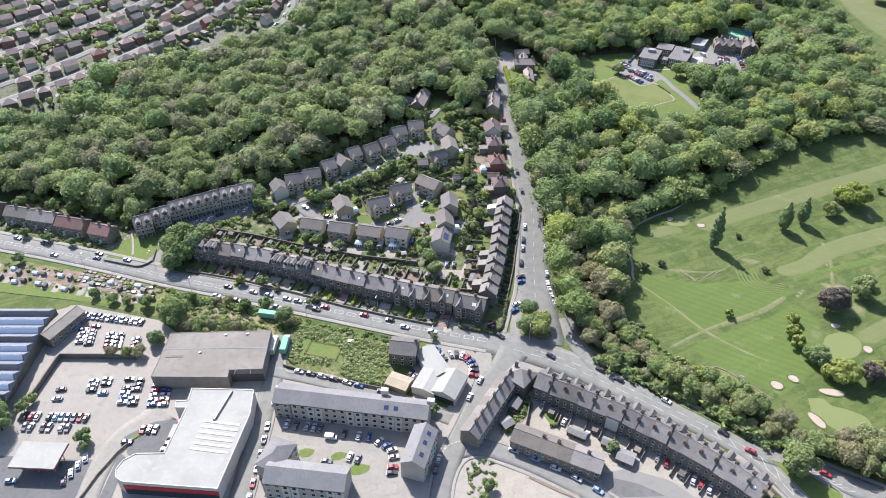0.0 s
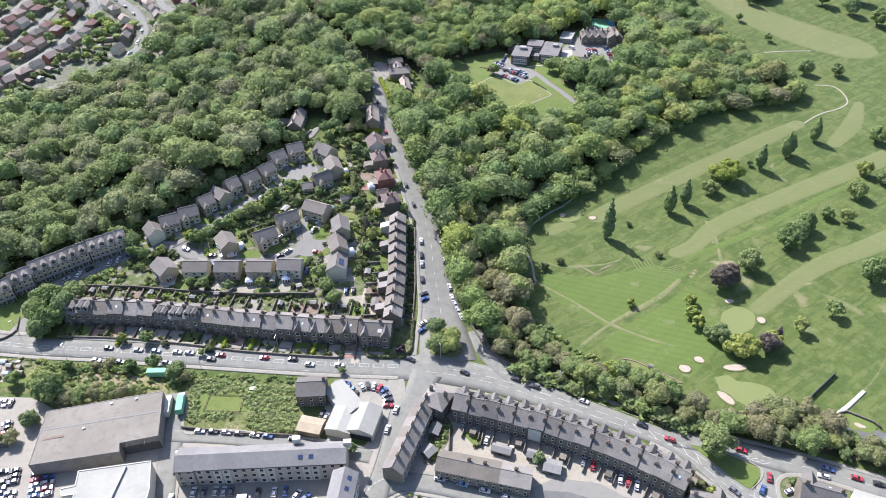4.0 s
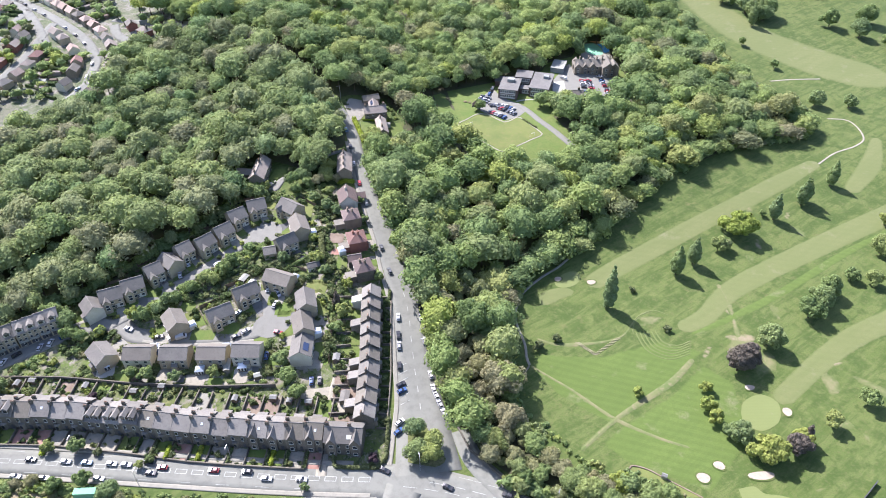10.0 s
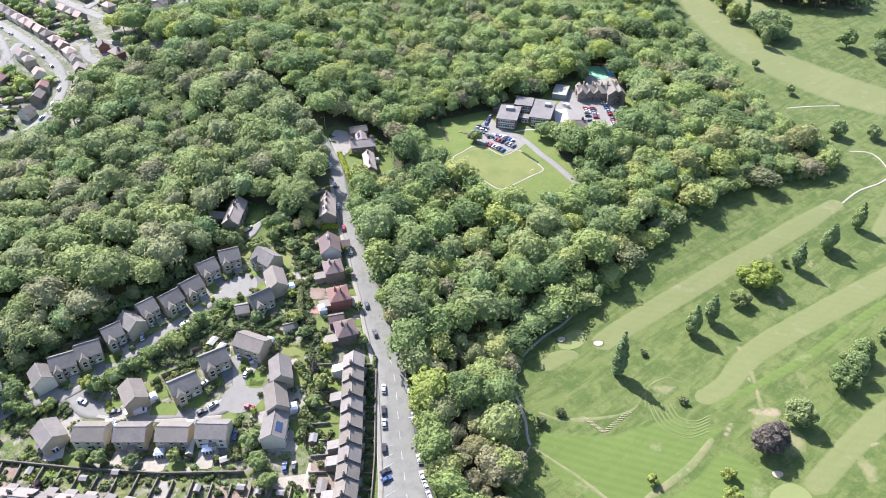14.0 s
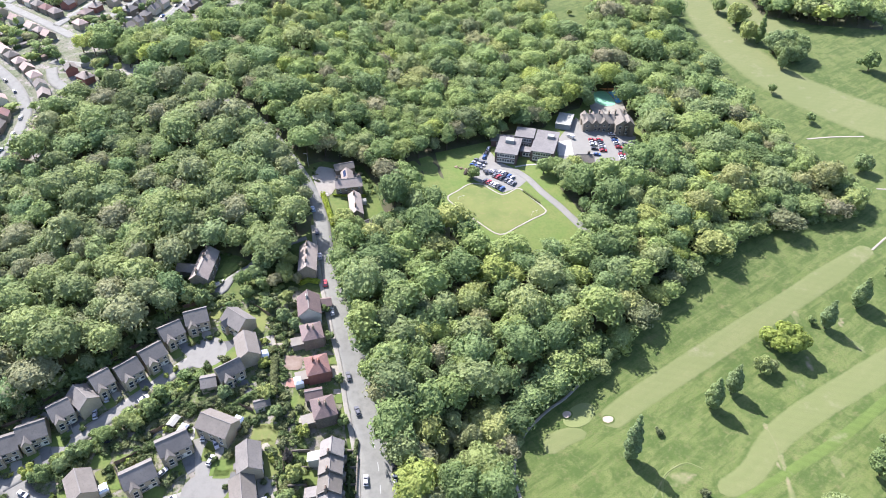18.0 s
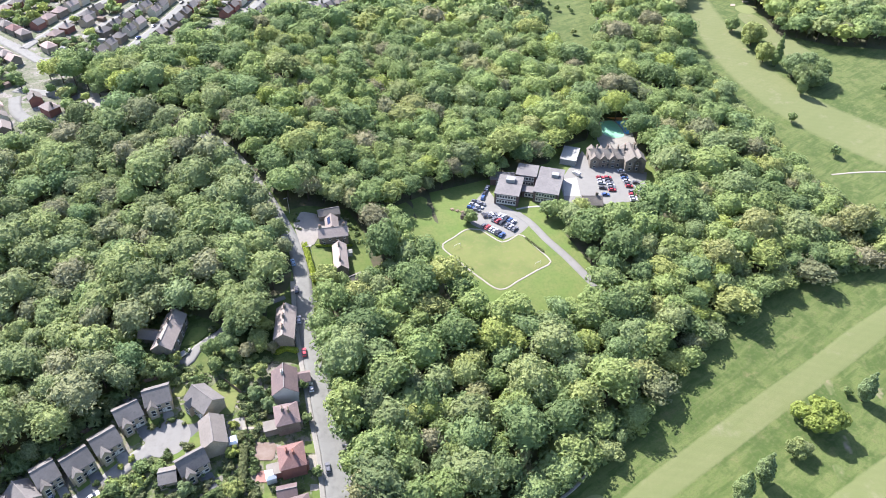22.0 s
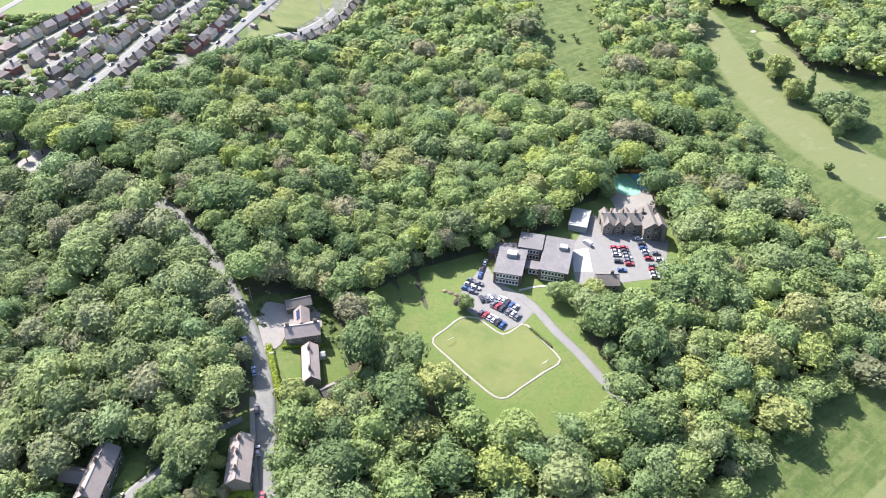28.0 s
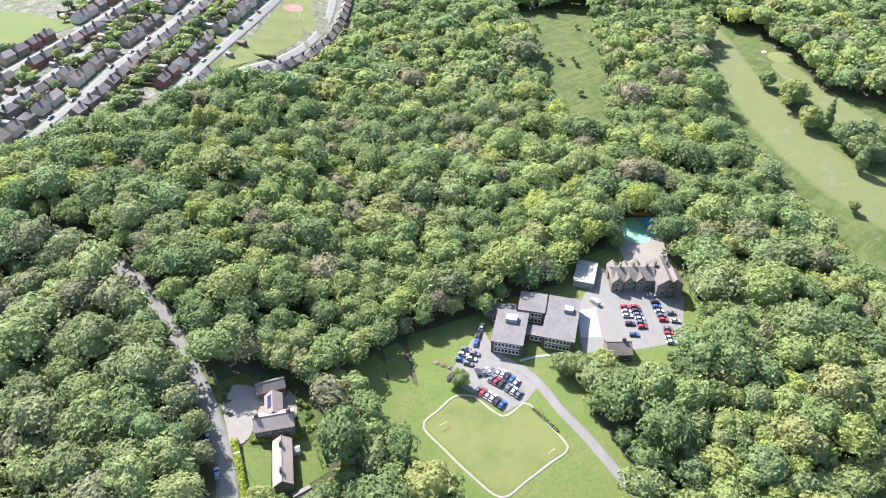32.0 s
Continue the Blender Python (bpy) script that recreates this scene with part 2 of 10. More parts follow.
material("asphalt", (0.158, 0.162, 0.137), 0.9, grain=((25, (0.18, 0.184, 0.152), 0.4, 0.7), (3, (0.124, 0.126, 0.106), 0.45, 0.75), (0.7, (0.166, 0.171, 0.144), 0.5, 0.8)), bump=0.1)
material("pale_asphalt", (0.166, 0.166, 0.141), 0.9, grain=((12, (0.189, 0.188, 0.159), 0.4, 0.7), (3, (0.141, 0.14, 0.118), 0.45, 0.75), (0.6, (0.18, 0.178, 0.151), 0.5, 0.8)), bump=0.1)
material("pale_tile", (0.232, 0.201, 0.164), 0.85, grain=((5, (0.198, 0.169, 0.139), 0.4, 0.65), (0.8, (0.26, 0.229, 0.19), 0.5, 0.75)), spread=0.2, bump=0.4, bump_scale=5)
material("dark_felt", (0.12, 0.116, 0.105), 0.85, grain=((6, (0.155, 0.151, 0.134), 0.4, 0.65), (1.0, (0.0928, 0.0909, 0.0821), 0.5, 0.75)))
material("dark_asphalt", (0.096, 0.099, 0.0915), 0.9, grain=((14, (0.128, 0.131, 0.118), 0.4, 0.7), (2, (0.0768, 0.0792, 0.0725), 0.5, 0.75)))
material("car_park", (0.224, 0.213, 0.172), 0.9, grain=((18, (0.265, 0.248, 0.2), 0.4, 0.7), (3, (0.184, 0.177, 0.145), 0.5, 0.75), (0.7, (0.2, 0.19, 0.156), 0.5, 0.75)))
material("paving", (0.206, 0.2, 0.161), 0.9, grain=((9, (0.243, 0.233, 0.188), 0.4, 0.7), (1.5, (0.17, 0.166, 0.134), 0.5, 0.75)))
material("gravel", (0.242, 0.226, 0.172), 0.95, grain=((5, (0.288, 0.268, 0.208), 0.4, 0.7), (1, (0.195, 0.18, 0.137), 0.5, 0.75)), bump=0.3)
material("white_concrete", (0.335, 0.335, 0.291), 0.9, grain=((6, (0.281, 0.279, 0.24), 0.4, 0.7),))
material("concrete_wall", (0.185, 0.172, 0.145), 0.9, grain=((4, (0.13, 0.122, 0.104), 0.45, 0.65), (0.8, (0.21, 0.196, 0.166), 0.5, 0.75)), bump=0.2)
material("worn_mat", (0.2, 0.19, 0.105), 0.95, grain=((2, (0.15, 0.155, 0.075), 0.42, 0.62), (0.5, (0.235, 0.215, 0.13), 0.5, 0.75)))
material("dry_grass", (0.2, 0.17, 0.1), 0.95, grain=((4, (0.15, 0.15, 0.06), 0.45, 0.6), (1, (0.24, 0.2, 0.13), 0.5, 0.7)), bump=0.3)
material("road_paint", (0.366, 0.378, 0.338), 0.8, grain=((1.5, (0.236, 0.243, 0.214), 0.4, 0.65),))
material("red_paving", (0.238, 0.132, 0.099), 0.9, grain=((3, (0.277, 0.185, 0.145), 0.4, 0.7),))
material("earth", (0.158, 0.119, 0.0858), 0.95, grain=((3, (0.211, 0.172, 0.132), 0.4, 0.7),), bump=0.4)
material("sandstone", (0.192, 0.168, 0.121), 0.9, grain=((5, (0.128, 0.115, 0.0876), 0.4, 0.65), (0.5, (0.231, 0.205, 0.151), 0.5, 0.75)), spread=0.12, bump=0.4)
material("sooty_stone", (0.139, 0.125, 0.0946), 0.9, grain=((5, (0.0883, 0.0813, 0.0652), 0.4, 0.65), (0.5, (0.184, 0.167, 0.123), 0.5, 0.75)), spread=0.15, bump=0.4)
material("buff_stone", (0.33, 0.285, 0.192), 0.9, grain=((4, (0.262, 0.225, 0.151), 0.4, 0.65), (0.5, (0.378, 0.33, 0.233), 0.5, 0.75)), spread=0.1, bump=0.3)
material("pale_stone", (0.36, 0.325, 0.265), 0.9, grain=((4, (0.3, 0.27, 0.22), 0.4, 0.65), (0.5, (0.4, 0.365, 0.305), 0.5, 0.75)), spread=0.08, bump=0.3)
material("dry_patch", (0.21, 0.175, 0.11), 0.95, grain=((3, (0.15, 0.15, 0.07), 0.4, 0.65), (0.8, (0.24, 0.2, 0.14), 0.5, 0.75)))
material("cream_render", (0.493, 0.467, 0.352), 0.85, grain=((3, (0.43, 0.402, 0.3), 0.4, 0.7),), spread=0.08)
material("white_render", (0.444, 0.438, 0.367), 0.8, grain=((3, (0.386, 0.379, 0.316), 0.45, 0.7),))
material("red_brick", (0.238, 0.106, 0.0726), 0.9, grain=((2, (0.185, 0.0858, 0.066), 0.4, 0.7),), spread=0.12, bump=0.3)
material("dark_brick", (0.106, 0.0726, 0.0594), 0.9, grain=((2, (0.132, 0.0924, 0.0726), 0.4, 0.7),), bump=0.3)
material("slate", (0.152, 0.143, 0.122), 0.75, grain=((6, (0.179, 0.17, 0.146), 0.4, 0.65), (0.9, (0.11, 0.106, 0.0949), 0.5, 0.75)), spread=0.26, bump=0.5, bump_scale=6)
material("dark_slate", (0.107, 0.104, 0.0923), 0.75, grain=((6, (0.139, 0.134, 0.116), 0.4, 0.65), (0.9, (0.0792, 0.078, 0.0703), 0.5, 0.75)), spread=0.3, bump=0.5, bump_scale=6)
material("blue_slate", (0.147, 0.147, 0.136), 0.7, grain=((6, (0.18, 0.179, 0.161), 0.4, 0.65), (0.9, (0.123, 0.123, 0.112), 0.5, 0.75)), spread=0.15, bump=0.4, bump_scale=6)
material("stone_slate", (0.145, 0.131, 0.104), 0.85, grain=((5, (0.118, 0.11, 0.0857), 0.4, 0.65), (0.7, (0.172, 0.159, 0.127), 0.5, 0.75)), spread=0.12, bump=0.6, bump_scale=5)
material("grey_tile", (0.121, 0.115, 0.0998), 0.85, grain=((5, (0.15, 0.142, 0.121), 0.4, 0.65), (0.8, (0.0994, 0.0948, 0.0818), 0.5, 0.75)), spread=0.12, bump=0.4, bump_scale=5)
material("brown_tile", (0.134, 0.123, 0.1), 0.85, grain=((5, (0.156, 0.143, 0.117), 0.4, 0.65), (0.8, (0.112, 0.101, 0.083), 0.5, 0.75)), spread=0.12, bump=0.4, bump_scale=5)
material("red_tile", (0.175, 0.0997, 0.0805), 0.85, grain=((4, (0.143, 0.0893, 0.0757), 0.4, 0.65), (0.7, (0.207, 0.128, 0.105), 0.5, 0.75)), spread=0.2, bump=0.4, bump_scale=5)
material("mauve_tile", (0.138, 0.103, 0.0892), 0.85, grain=((4, (0.112, 0.0874, 0.0795), 0.4, 0.65), (0.7, (0.166, 0.128, 0.112), 0.5, 0.75)), spread=0.15, bump=0.4, bump_scale=5)
material("clay_tile", (0.285, 0.22, 0.175), 0.85, grain=((4, (0.235, 0.185, 0.15), 0.4, 0.65), (0.7, (0.33, 0.265, 0.215), 0.5, 0.75)), spread=0.2, bump=0.4, bump_scale=5)
material("ridge_tile", (0.18, 0.17, 0.145), 0.85, grain=((2, (0.14, 0.129, 0.111), 0.4, 0.7),))
material("felt_roof", (0.16, 0.162, 0.148), 0.85, grain=((9, (0.192, 0.195, 0.175), 0.4, 0.65), (1.2, (0.135, 0.135, 0.124), 0.5, 0.75)))
material("sheet_roof", (0.157, 0.146, 0.117), 0.85, grain=((16, (0.194, 0.182, 0.145), 0.4, 0.65), (2.5, (0.132, 0.123, 0.0992), 0.5, 0.75)))
material("white_roof", (0.273, 0.278, 0.234), 0.85, grain=((14, (0.229, 0.233, 0.198), 0.4, 0.65), (2, (0.299, 0.3, 0.253), 0.5, 0.75)))
material("blue_roof", (0.15, 0.168, 0.185), 0.7, grain=((6, (0.12, 0.135, 0.15), 0.4, 0.65), (1.5, (0.185, 0.2, 0.215), 0.5, 0.75)))
material("grey_cladding", (0.247, 0.258, 0.236), 0.6, grain=((5, (0.206, 0.217, 0.2), 0.4, 0.65),))
material("red_panel", (0.363, 0.033, 0.033), 0.5)
material("glass", (0.03, 0.035, 0.04), 0.08, spec=0.7)
material("rooflight", (0.55, 0.6, 0.63), 0.15, spec=0.6)
material("solar_panel", (0.03, 0.045, 0.09), 0.2, spec=0.6)
material("white_frame", (0.535, 0.534, 0.454), 0.5, grain=((1, (0.464, 0.463, 0.392), 0.4, 0.7),))
material("dark_paint", (0.05, 0.05, 0.055), 0.6, grain=((1, (0.08, 0.08, 0.08), 0.4, 0.7),))
material("clay_pot", (0.277, 0.178, 0.125), 0.9, spread=0.2)
material("timber", (0.178, 0.132, 0.0924), 0.9, grain=((1.5, (0.132, 0.099, 0.066), 0.4, 0.7),), spread=0.2, bump=0.3)
material("bark", (0.0792, 0.0594, 0.0429), 0.95, grain=((0.8, (0.0462, 0.0363, 0.0264), 0.4, 0.7),), bump=0.6)
material("steel", (0.5, 0.51, 0.52), 0.4, 0.8, grain=((1, (0.42, 0.43, 0.44), 0.4, 0.7),))
material("rubber", (0.03, 0.03, 0.03), 0.9)
material("play_green", (0.165, 0.375, 0.225), 0.9, grain=((2, (0.195, 0.413, 0.27), 0.4, 0.7),))
material("play_blue", (0.09, 0.315, 0.54), 0.9, grain=((2, (0.12, 0.36, 0.57), 0.4, 0.7),))
material("play_orange", (0.465, 0.195, 0.075), 0.9, grain=((2, (0.51, 0.24, 0.105), 0.4, 0.7),))
for turf in ("fairway", "practice_grass", "worn_grass", "dry_patch"):
    if turf in MATS:
        ragged(turf)
CAR_COLOURS = (("white", (0.52, 0.52, 0.5)), ("silver", (0.36, 0.365, 0.375)), ("black", (0.03, 0.03, 0.033)), ("dark grey", (0.12, 0.125, 0.13)),
               ("blue", (0.04, 0.09, 0.22)), ("red", (0.32, 0.035, 0.04)), ("pale blue", (0.2, 0.3, 0.4)), ("green", (0.04, 0.17, 0.15)))
for hue, rgb in CAR_COLOURS:
    material("paint_" + hue.replace(" ", "_"), rgb, 0.25, spec=0.6, grain=((0.6, tuple(0.85 * c + 0.02 for c in rgb), 0.4, 0.8),))

foliage("leaves", ((0.0, (0.153, 0.22, 0.0883)), (0.15, (0.207, 0.287, 0.108)), (0.3, (0.257, 0.337, 0.116)), (0.45, (0.304, 0.378, 0.13)), (0.6, (0.217, 0.301, 0.123)), (0.76, (0.286, 0.337, 0.142)), (0.87, (0.347, 0.415, 0.104)), (0.95, (0.293, 0.285, 0.16)), (1.0, (0.157, 0.228, 0.0901))), 0.36)
foliage("hill_leaves", ((0.0, (0.204, 0.253, 0.11)), (0.2, (0.264, 0.331, 0.131)), (0.4, (0.309, 0.371, 0.147)), (0.55, (0.204, 0.298, 0.127)), (0.7, (0.303, 0.333, 0.163)), (0.82, (0.255, 0.345, 0.131)), (0.94, (0.303, 0.298, 0.177)), (1.0, (0.195, 0.249, 0.11))), 0.36)
foliage("park_leaves", ((0.0, (0.19, 0.265, 0.0989)), (0.4, (0.256, 0.331, 0.122)), (0.75, (0.22, 0.296, 0.132)), (1.0, (0.334, 0.381, 0.123))), 0.36)
foliage("olive_leaves", ((0.0, (0.31, 0.335, 0.15)), (0.2, (0.32, 0.305, 0.175)), (0.4, (0.27, 0.345, 0.13)), (0.58, (0.305, 0.285, 0.175)), (0.75, (0.285, 0.355, 0.13)), (0.9, (0.32, 0.31, 0.16)), (1.0, (0.325, 0.37, 0.14))), 0.42)
foliage("yellow_leaves", ((0.0, (0.3, 0.371, 0.0885)), (0.5, (0.36, 0.408, 0.114)), (1.0, (0.281, 0.362, 0.0885))), 0.42)
foliage("dark_leaves", ((0.0, (0.15, 0.135, 0.105)), (1.0, (0.18, 0.155, 0.125))), 0.3)
foliage("purple_leaves", ((0.0, (0.075, 0.055, 0.065)), (1.0, (0.09, 0.065, 0.07))), 0.2)
foliage("bramble", ((0.0, (0.274, 0.351, 0.131)), (0.4, (0.343, 0.419, 0.175)), (0.75, (0.398, 0.433, 0.204)), (1.0, (0.302, 0.392, 0.144))), 0.4)
foliage("hedge_leaves", ((0.0, (0.0844, 0.121, 0.0479)), (0.4, (0.118, 0.167, 0.0616)), (0.75, (0.158, 0.186, 0.0889)), (1.0, (0.188, 0.214, 0.0821))), 0.3)
foliage("bright_hedge", ((0.0, (0.26, 0.34, 0.04)), (1.0, (0.3, 0.36, 0.06))), 0.3)

import collections

from mathutils.geometry import delaunay_2d_cdt


# ---- the lie of the land ----
def smooth(a, b, v):
    u = np.clip((v - a) / (b - a), 0, 1)
    return u * u * (3 - 2 * u)


def land(x, y):
    """Height of the ground: level by the main road, a hill ahead and to the west, a golf course that stays low."""
    x, y = np.asarray(x, float), np.asarray(y, float)
    total = 0
    for shift in (-14, -7, 0, 7, 14):
        s = y + shift - np.where(x < 20, 214 - 0.47 * x, 204.6)
        west = np.interp(s, (-60, 0, 40, 85, 120, 165, 215, 270, 305, 470, 900), (0, 0.2, 4, 12, 17, 22, 27, 34, 40, 46, 60))
        mid = np.interp(y + shift, (200, 300, 350, 400, 430, 480, 520, 700, 1000), (0, 1, 6.5, 14.5, 17, 18.5, 20, 30, 42))
        east = np.interp(y + shift, (200, 300, 450, 560, 660, 1000), (0, 0.5, 8, 18, 26, 42))
        a, b = smooth(30, 110, x), smooth(190, 300, x)
        total = total + (west * (1 - a) + mid * a) * (1 - b) + east * b
    return total / 5


def height(x, y):
    return float(land(x, y))


# ---- mesh tools ----
class Geo:
    def __init__(self):
        self.v, self.f = [], []

    def add(self, verts, faces):
        n = len(self.v)
        self.v += [tuple(p) for p in verts]
        self.f += [tuple(i + n for i in f) for f in faces]
        return self

    def box(self, x0, x1, y0, y1, z0, z1):
        return self.prism([(x0, y0), (x1, y0), (x1, y1), (x0, y1)], z0, z1)

    def prism(self, poly, z0, z1, shrink=0.0):
        """An upright block over a plan that turns anticlockwise; shrink: how much smaller its top is."""
        n = len(poly)
        cx, cy = sum(p[0] for p in poly) / n, sum(p[1] for p in poly) / n
        top = [(cx + (x - cx) * (1 - shrink), cy + (y - cy) * (1 - shrink), z1) for x, y in poly]
        return self.add([(x, y, z0) for x, y in poly] + top,
                        [tuple(range(n))[::-1], tuple(range(n, 2 * n))] + [(i, (i + 1) % n, n + (i + 1) % n, n + i) for i in range(n)])

    def along(self, section, x0, x1):
        """A bar along x with a section in y and z."""
        n = len(section)
        return self.add([(x0, y, z) for y, z in section] + [(x1, y, z) for y, z in section],
                        [tuple(range(n))[::-1], tuple(range(n, 2 * n))] + [(i, (i + 1) % n, n + (i + 1) % n, n + i) for i in range(n)])

    def across(self, section, y0, y1):
        """A bar along y with a section in x and z."""
        n = len(section)
        return self.add([(x, y0, z) for x, z in section] + [(x, y1, z) for x, z in section],
                        [tuple(range(n)), tuple(range(n, 2 * n))[::-1]] + [(n + i, n + (i + 1) % n, (i + 1) % n, i) for i in range(n)])

    def pipe(self, x, y, z0, z1, r0, r1, sides=8):
        ring = [(math.cos(2 * math.pi * i / sides), math.sin(2 * math.pi * i / sides)) for i in range(sides)]
        return self.add([(x + r0 * c, y + r0 * s, z0) for c, s in ring] + [(x + r1 * c, y + r1 * s, z1) for c, s in ring],
                        [tuple(range(sides))[::-1], tuple(range(sides, 2 * sides))] + [(i, (i + 1) % sides, sides + (i + 1) % sides, sides + i) for i in range(sides)])

    def mesh(self, name, mat):
        me = bpy.data.meshes.new(name)
        me.from_pydata(self.v, [], self.f)
        me.materials.append(MATS[mat])
        return me


def part(name, shape, mat, parent, label="", at=None):
    """One mesh as a part of a thing. shape: a Geo or a ready mesh."""
    ob = new(name, shape.mesh(name, mat) if isinstance(shape, Geo) else shape)
    ob.parent = parent
    if at is not None:
        ob.matrix_basis = at
    return tagged(ob, label)


def thing(name, x, y, turn=0.0, label="", category="", group="", sink=0.0, z=None):
    ob = new(name)
    ob.matrix_basis = pose(x, y, (height(x, y) if z is None else z) - sink, 0, 0, turn)
    return tagged(ob, label, category, group)


def array_mesh(name, verts, quads, mats, tint=None, slots=None, smooth=False):
    """A large mesh from arrays of corners and faces that all have three or all have four sides."""
    me = bpy.data.meshes.new(name)
    verts, quads = np.asarray(verts, np.float32), np.asarray(quads, np.int32)
    me.vertices.add(len(verts))
    me.vertices.foreach_set("co", verts.ravel())
    me.loops.add(quads.size)
    me.loops.foreach_set("vertex_index", quads.ravel())
    me.polygons.add(len(quads))
    k = quads.shape[1]
    me.polygons.foreach_set("loop_start", np.arange(0, quads.size, k, dtype=np.int32))
    me.polygons.foreach_set("loop_total", np.full(len(quads), k, np.int32))
    for m in mats:
        me.materials.append(MATS[m])
    if slots is not None:
        me.polygons.foreach_set("material_index", np.asarray(slots, np.int32))
    if smooth:
        me.polygons.foreach_set("use_smooth", np.ones(len(quads), bool))
    if tint is not None:
        me.attributes.new("tint", "FLOAT", "POINT").data.foreach_set("value", np.asarray(tint, np.float32))
    me.update(calc_edges=True)
    return me


def inside(poly, x, y):
    x, y = np.asarray(x, float), np.asarray(y, float)
    hit = np.zeros(x.shape, bool)
    for (x0, y0), (x1, y1) in zip(poly, poly[1:] + poly[:1]):
        if y0 != y1:
            hit ^= ((y0 > y) != (y1 > y)) & (x < (x1 - x0) * (y - y0) / (y1 - y0) + x0)
    return hit


def resample(line, step=2.5, bend=True):
    """A smooth line through the given points, in even steps."""
    p = np.array(line, float)
    if bend and len(p) > 2:
        q = np.vstack([2 * p[0] - p[1], p, 2 * p[-1] - p[-2]])
        u = np.linspace(0, 1, 16, endpoint=False)[:, None]
        out = []
        for a, b, c, d in zip(q, q[1:], q[2:], q[3:]):
            out.append(0.5 * (2 * b + (c - a) * u + (2 * a - 5 * b + 4 * c - d) * u**2 + (3 * b - a - 3 * c + d) * u**3))
        p = np.vstack(out + [p[-1:]])
    run = np.r_[0, np.cumsum(np.hypot(*np.diff(p, axis=0).T))]
    at = np.linspace(0, run[-1], max(2, int(run[-1] / step) + 1))
    return np.stack([np.interp(at, run, p[:, 0]), np.interp(at, run, p[:, 1])], 1)


def sideways(line):
    d = np.gradient(line, axis=0)
    d /= np.maximum(np.hypot(d[:, 0], d[:, 1]), 1e-6)[:, None]
    return np.stack([-d[:, 1], d[:, 0]], 1)


def ribbon(name, line, width, mat, lift=0.15, offset=0.0, label="", category="road", kind="structure", bend=True, step=2.5, skirt=0.5, parent=None):
    """A strip that follows the ground, with a thickness; width: one number, or one for each given point."""
    c = resample(line, step, bend)
    n = sideways(c)
    w = np.interp(np.linspace(0, 1, len(c)), np.linspace(0, 1, len(np.atleast_1d(width))), np.atleast_1d(width))
    cols = []
    for u in (-0.5, -0.5, -0.25, 0, 0.25, 0.5, 0.5):
        cols.append(c + n * (offset + u * w)[:, None])
    z = [land(k[:, 0], k[:, 1]) + lift for k in cols]
    z[0], z[-1] = z[0] - skirt, z[-1] - skirt
    verts = np.stack([np.column_stack([k, h]) for k, h in zip(cols, z)], 1).reshape(-1, 3)
    i = (np.arange(len(c) - 1)[:, None] * 7 + np.arange(6)[None]).ravel()
    me = array_mesh(name, verts, np.stack([i, i + 7, i + 8, i + 1], 1)[:, ::-1], [mat])
    ob = new(name, me)
    if parent:
        ob.parent = parent
        return tagged(ob, label)
    return tagged(ob, label, category, "", kind)


def turf(name, line, width, mat, lift=0.15, label="", category="fairway", soft=2.0):
    """A mown or worn strip that lies flush in the grass, with round ends and a rim that runs out."""
    c = resample(line, 1.5)
    n = sideways(c)
    w = np.interp(np.linspace(0, 1, len(c)), np.linspace(0, 1, len(np.atleast_1d(width))), np.atleast_1d(width))
    run = np.r_[0, np.cumsum(np.hypot(*np.diff(c, axis=0).T))]
    end = np.minimum(run, run[-1] - run) / (w / 2)
    w = w * np.sqrt(np.clip(1 - (1 - np.clip(end, 0.02, 1)) ** 2, 0, 1))
    us = np.linspace(-0.5, 0.5, 13)
    xy = c[:, None, :] + n[:, None, :] * (us[None, :, None] * w[:, None, None])
    rim = np.clip((0.5 - np.abs(us))[None] * w[:, None] / soft, 0, 1)
    z = land(xy[..., 0].ravel(), xy[..., 1].ravel()) + lift * rim.ravel() - 0.03
    i = (np.arange(len(c) - 1)[:, None] * 13 + np.arange(12)[None]).ravel()
    me = array_mesh(name, np.column_stack([xy.reshape(-1, 2), z]), np.stack([i, i + 13, i + 14, i + 1], 1)[:, ::-1], [mat])
    me.attributes.new("rim", "FLOAT", "POINT").data.foreach_set("value", rim.ravel().astype(np.float32))
    return tagged(new(name, me), label, category, "", "structure")


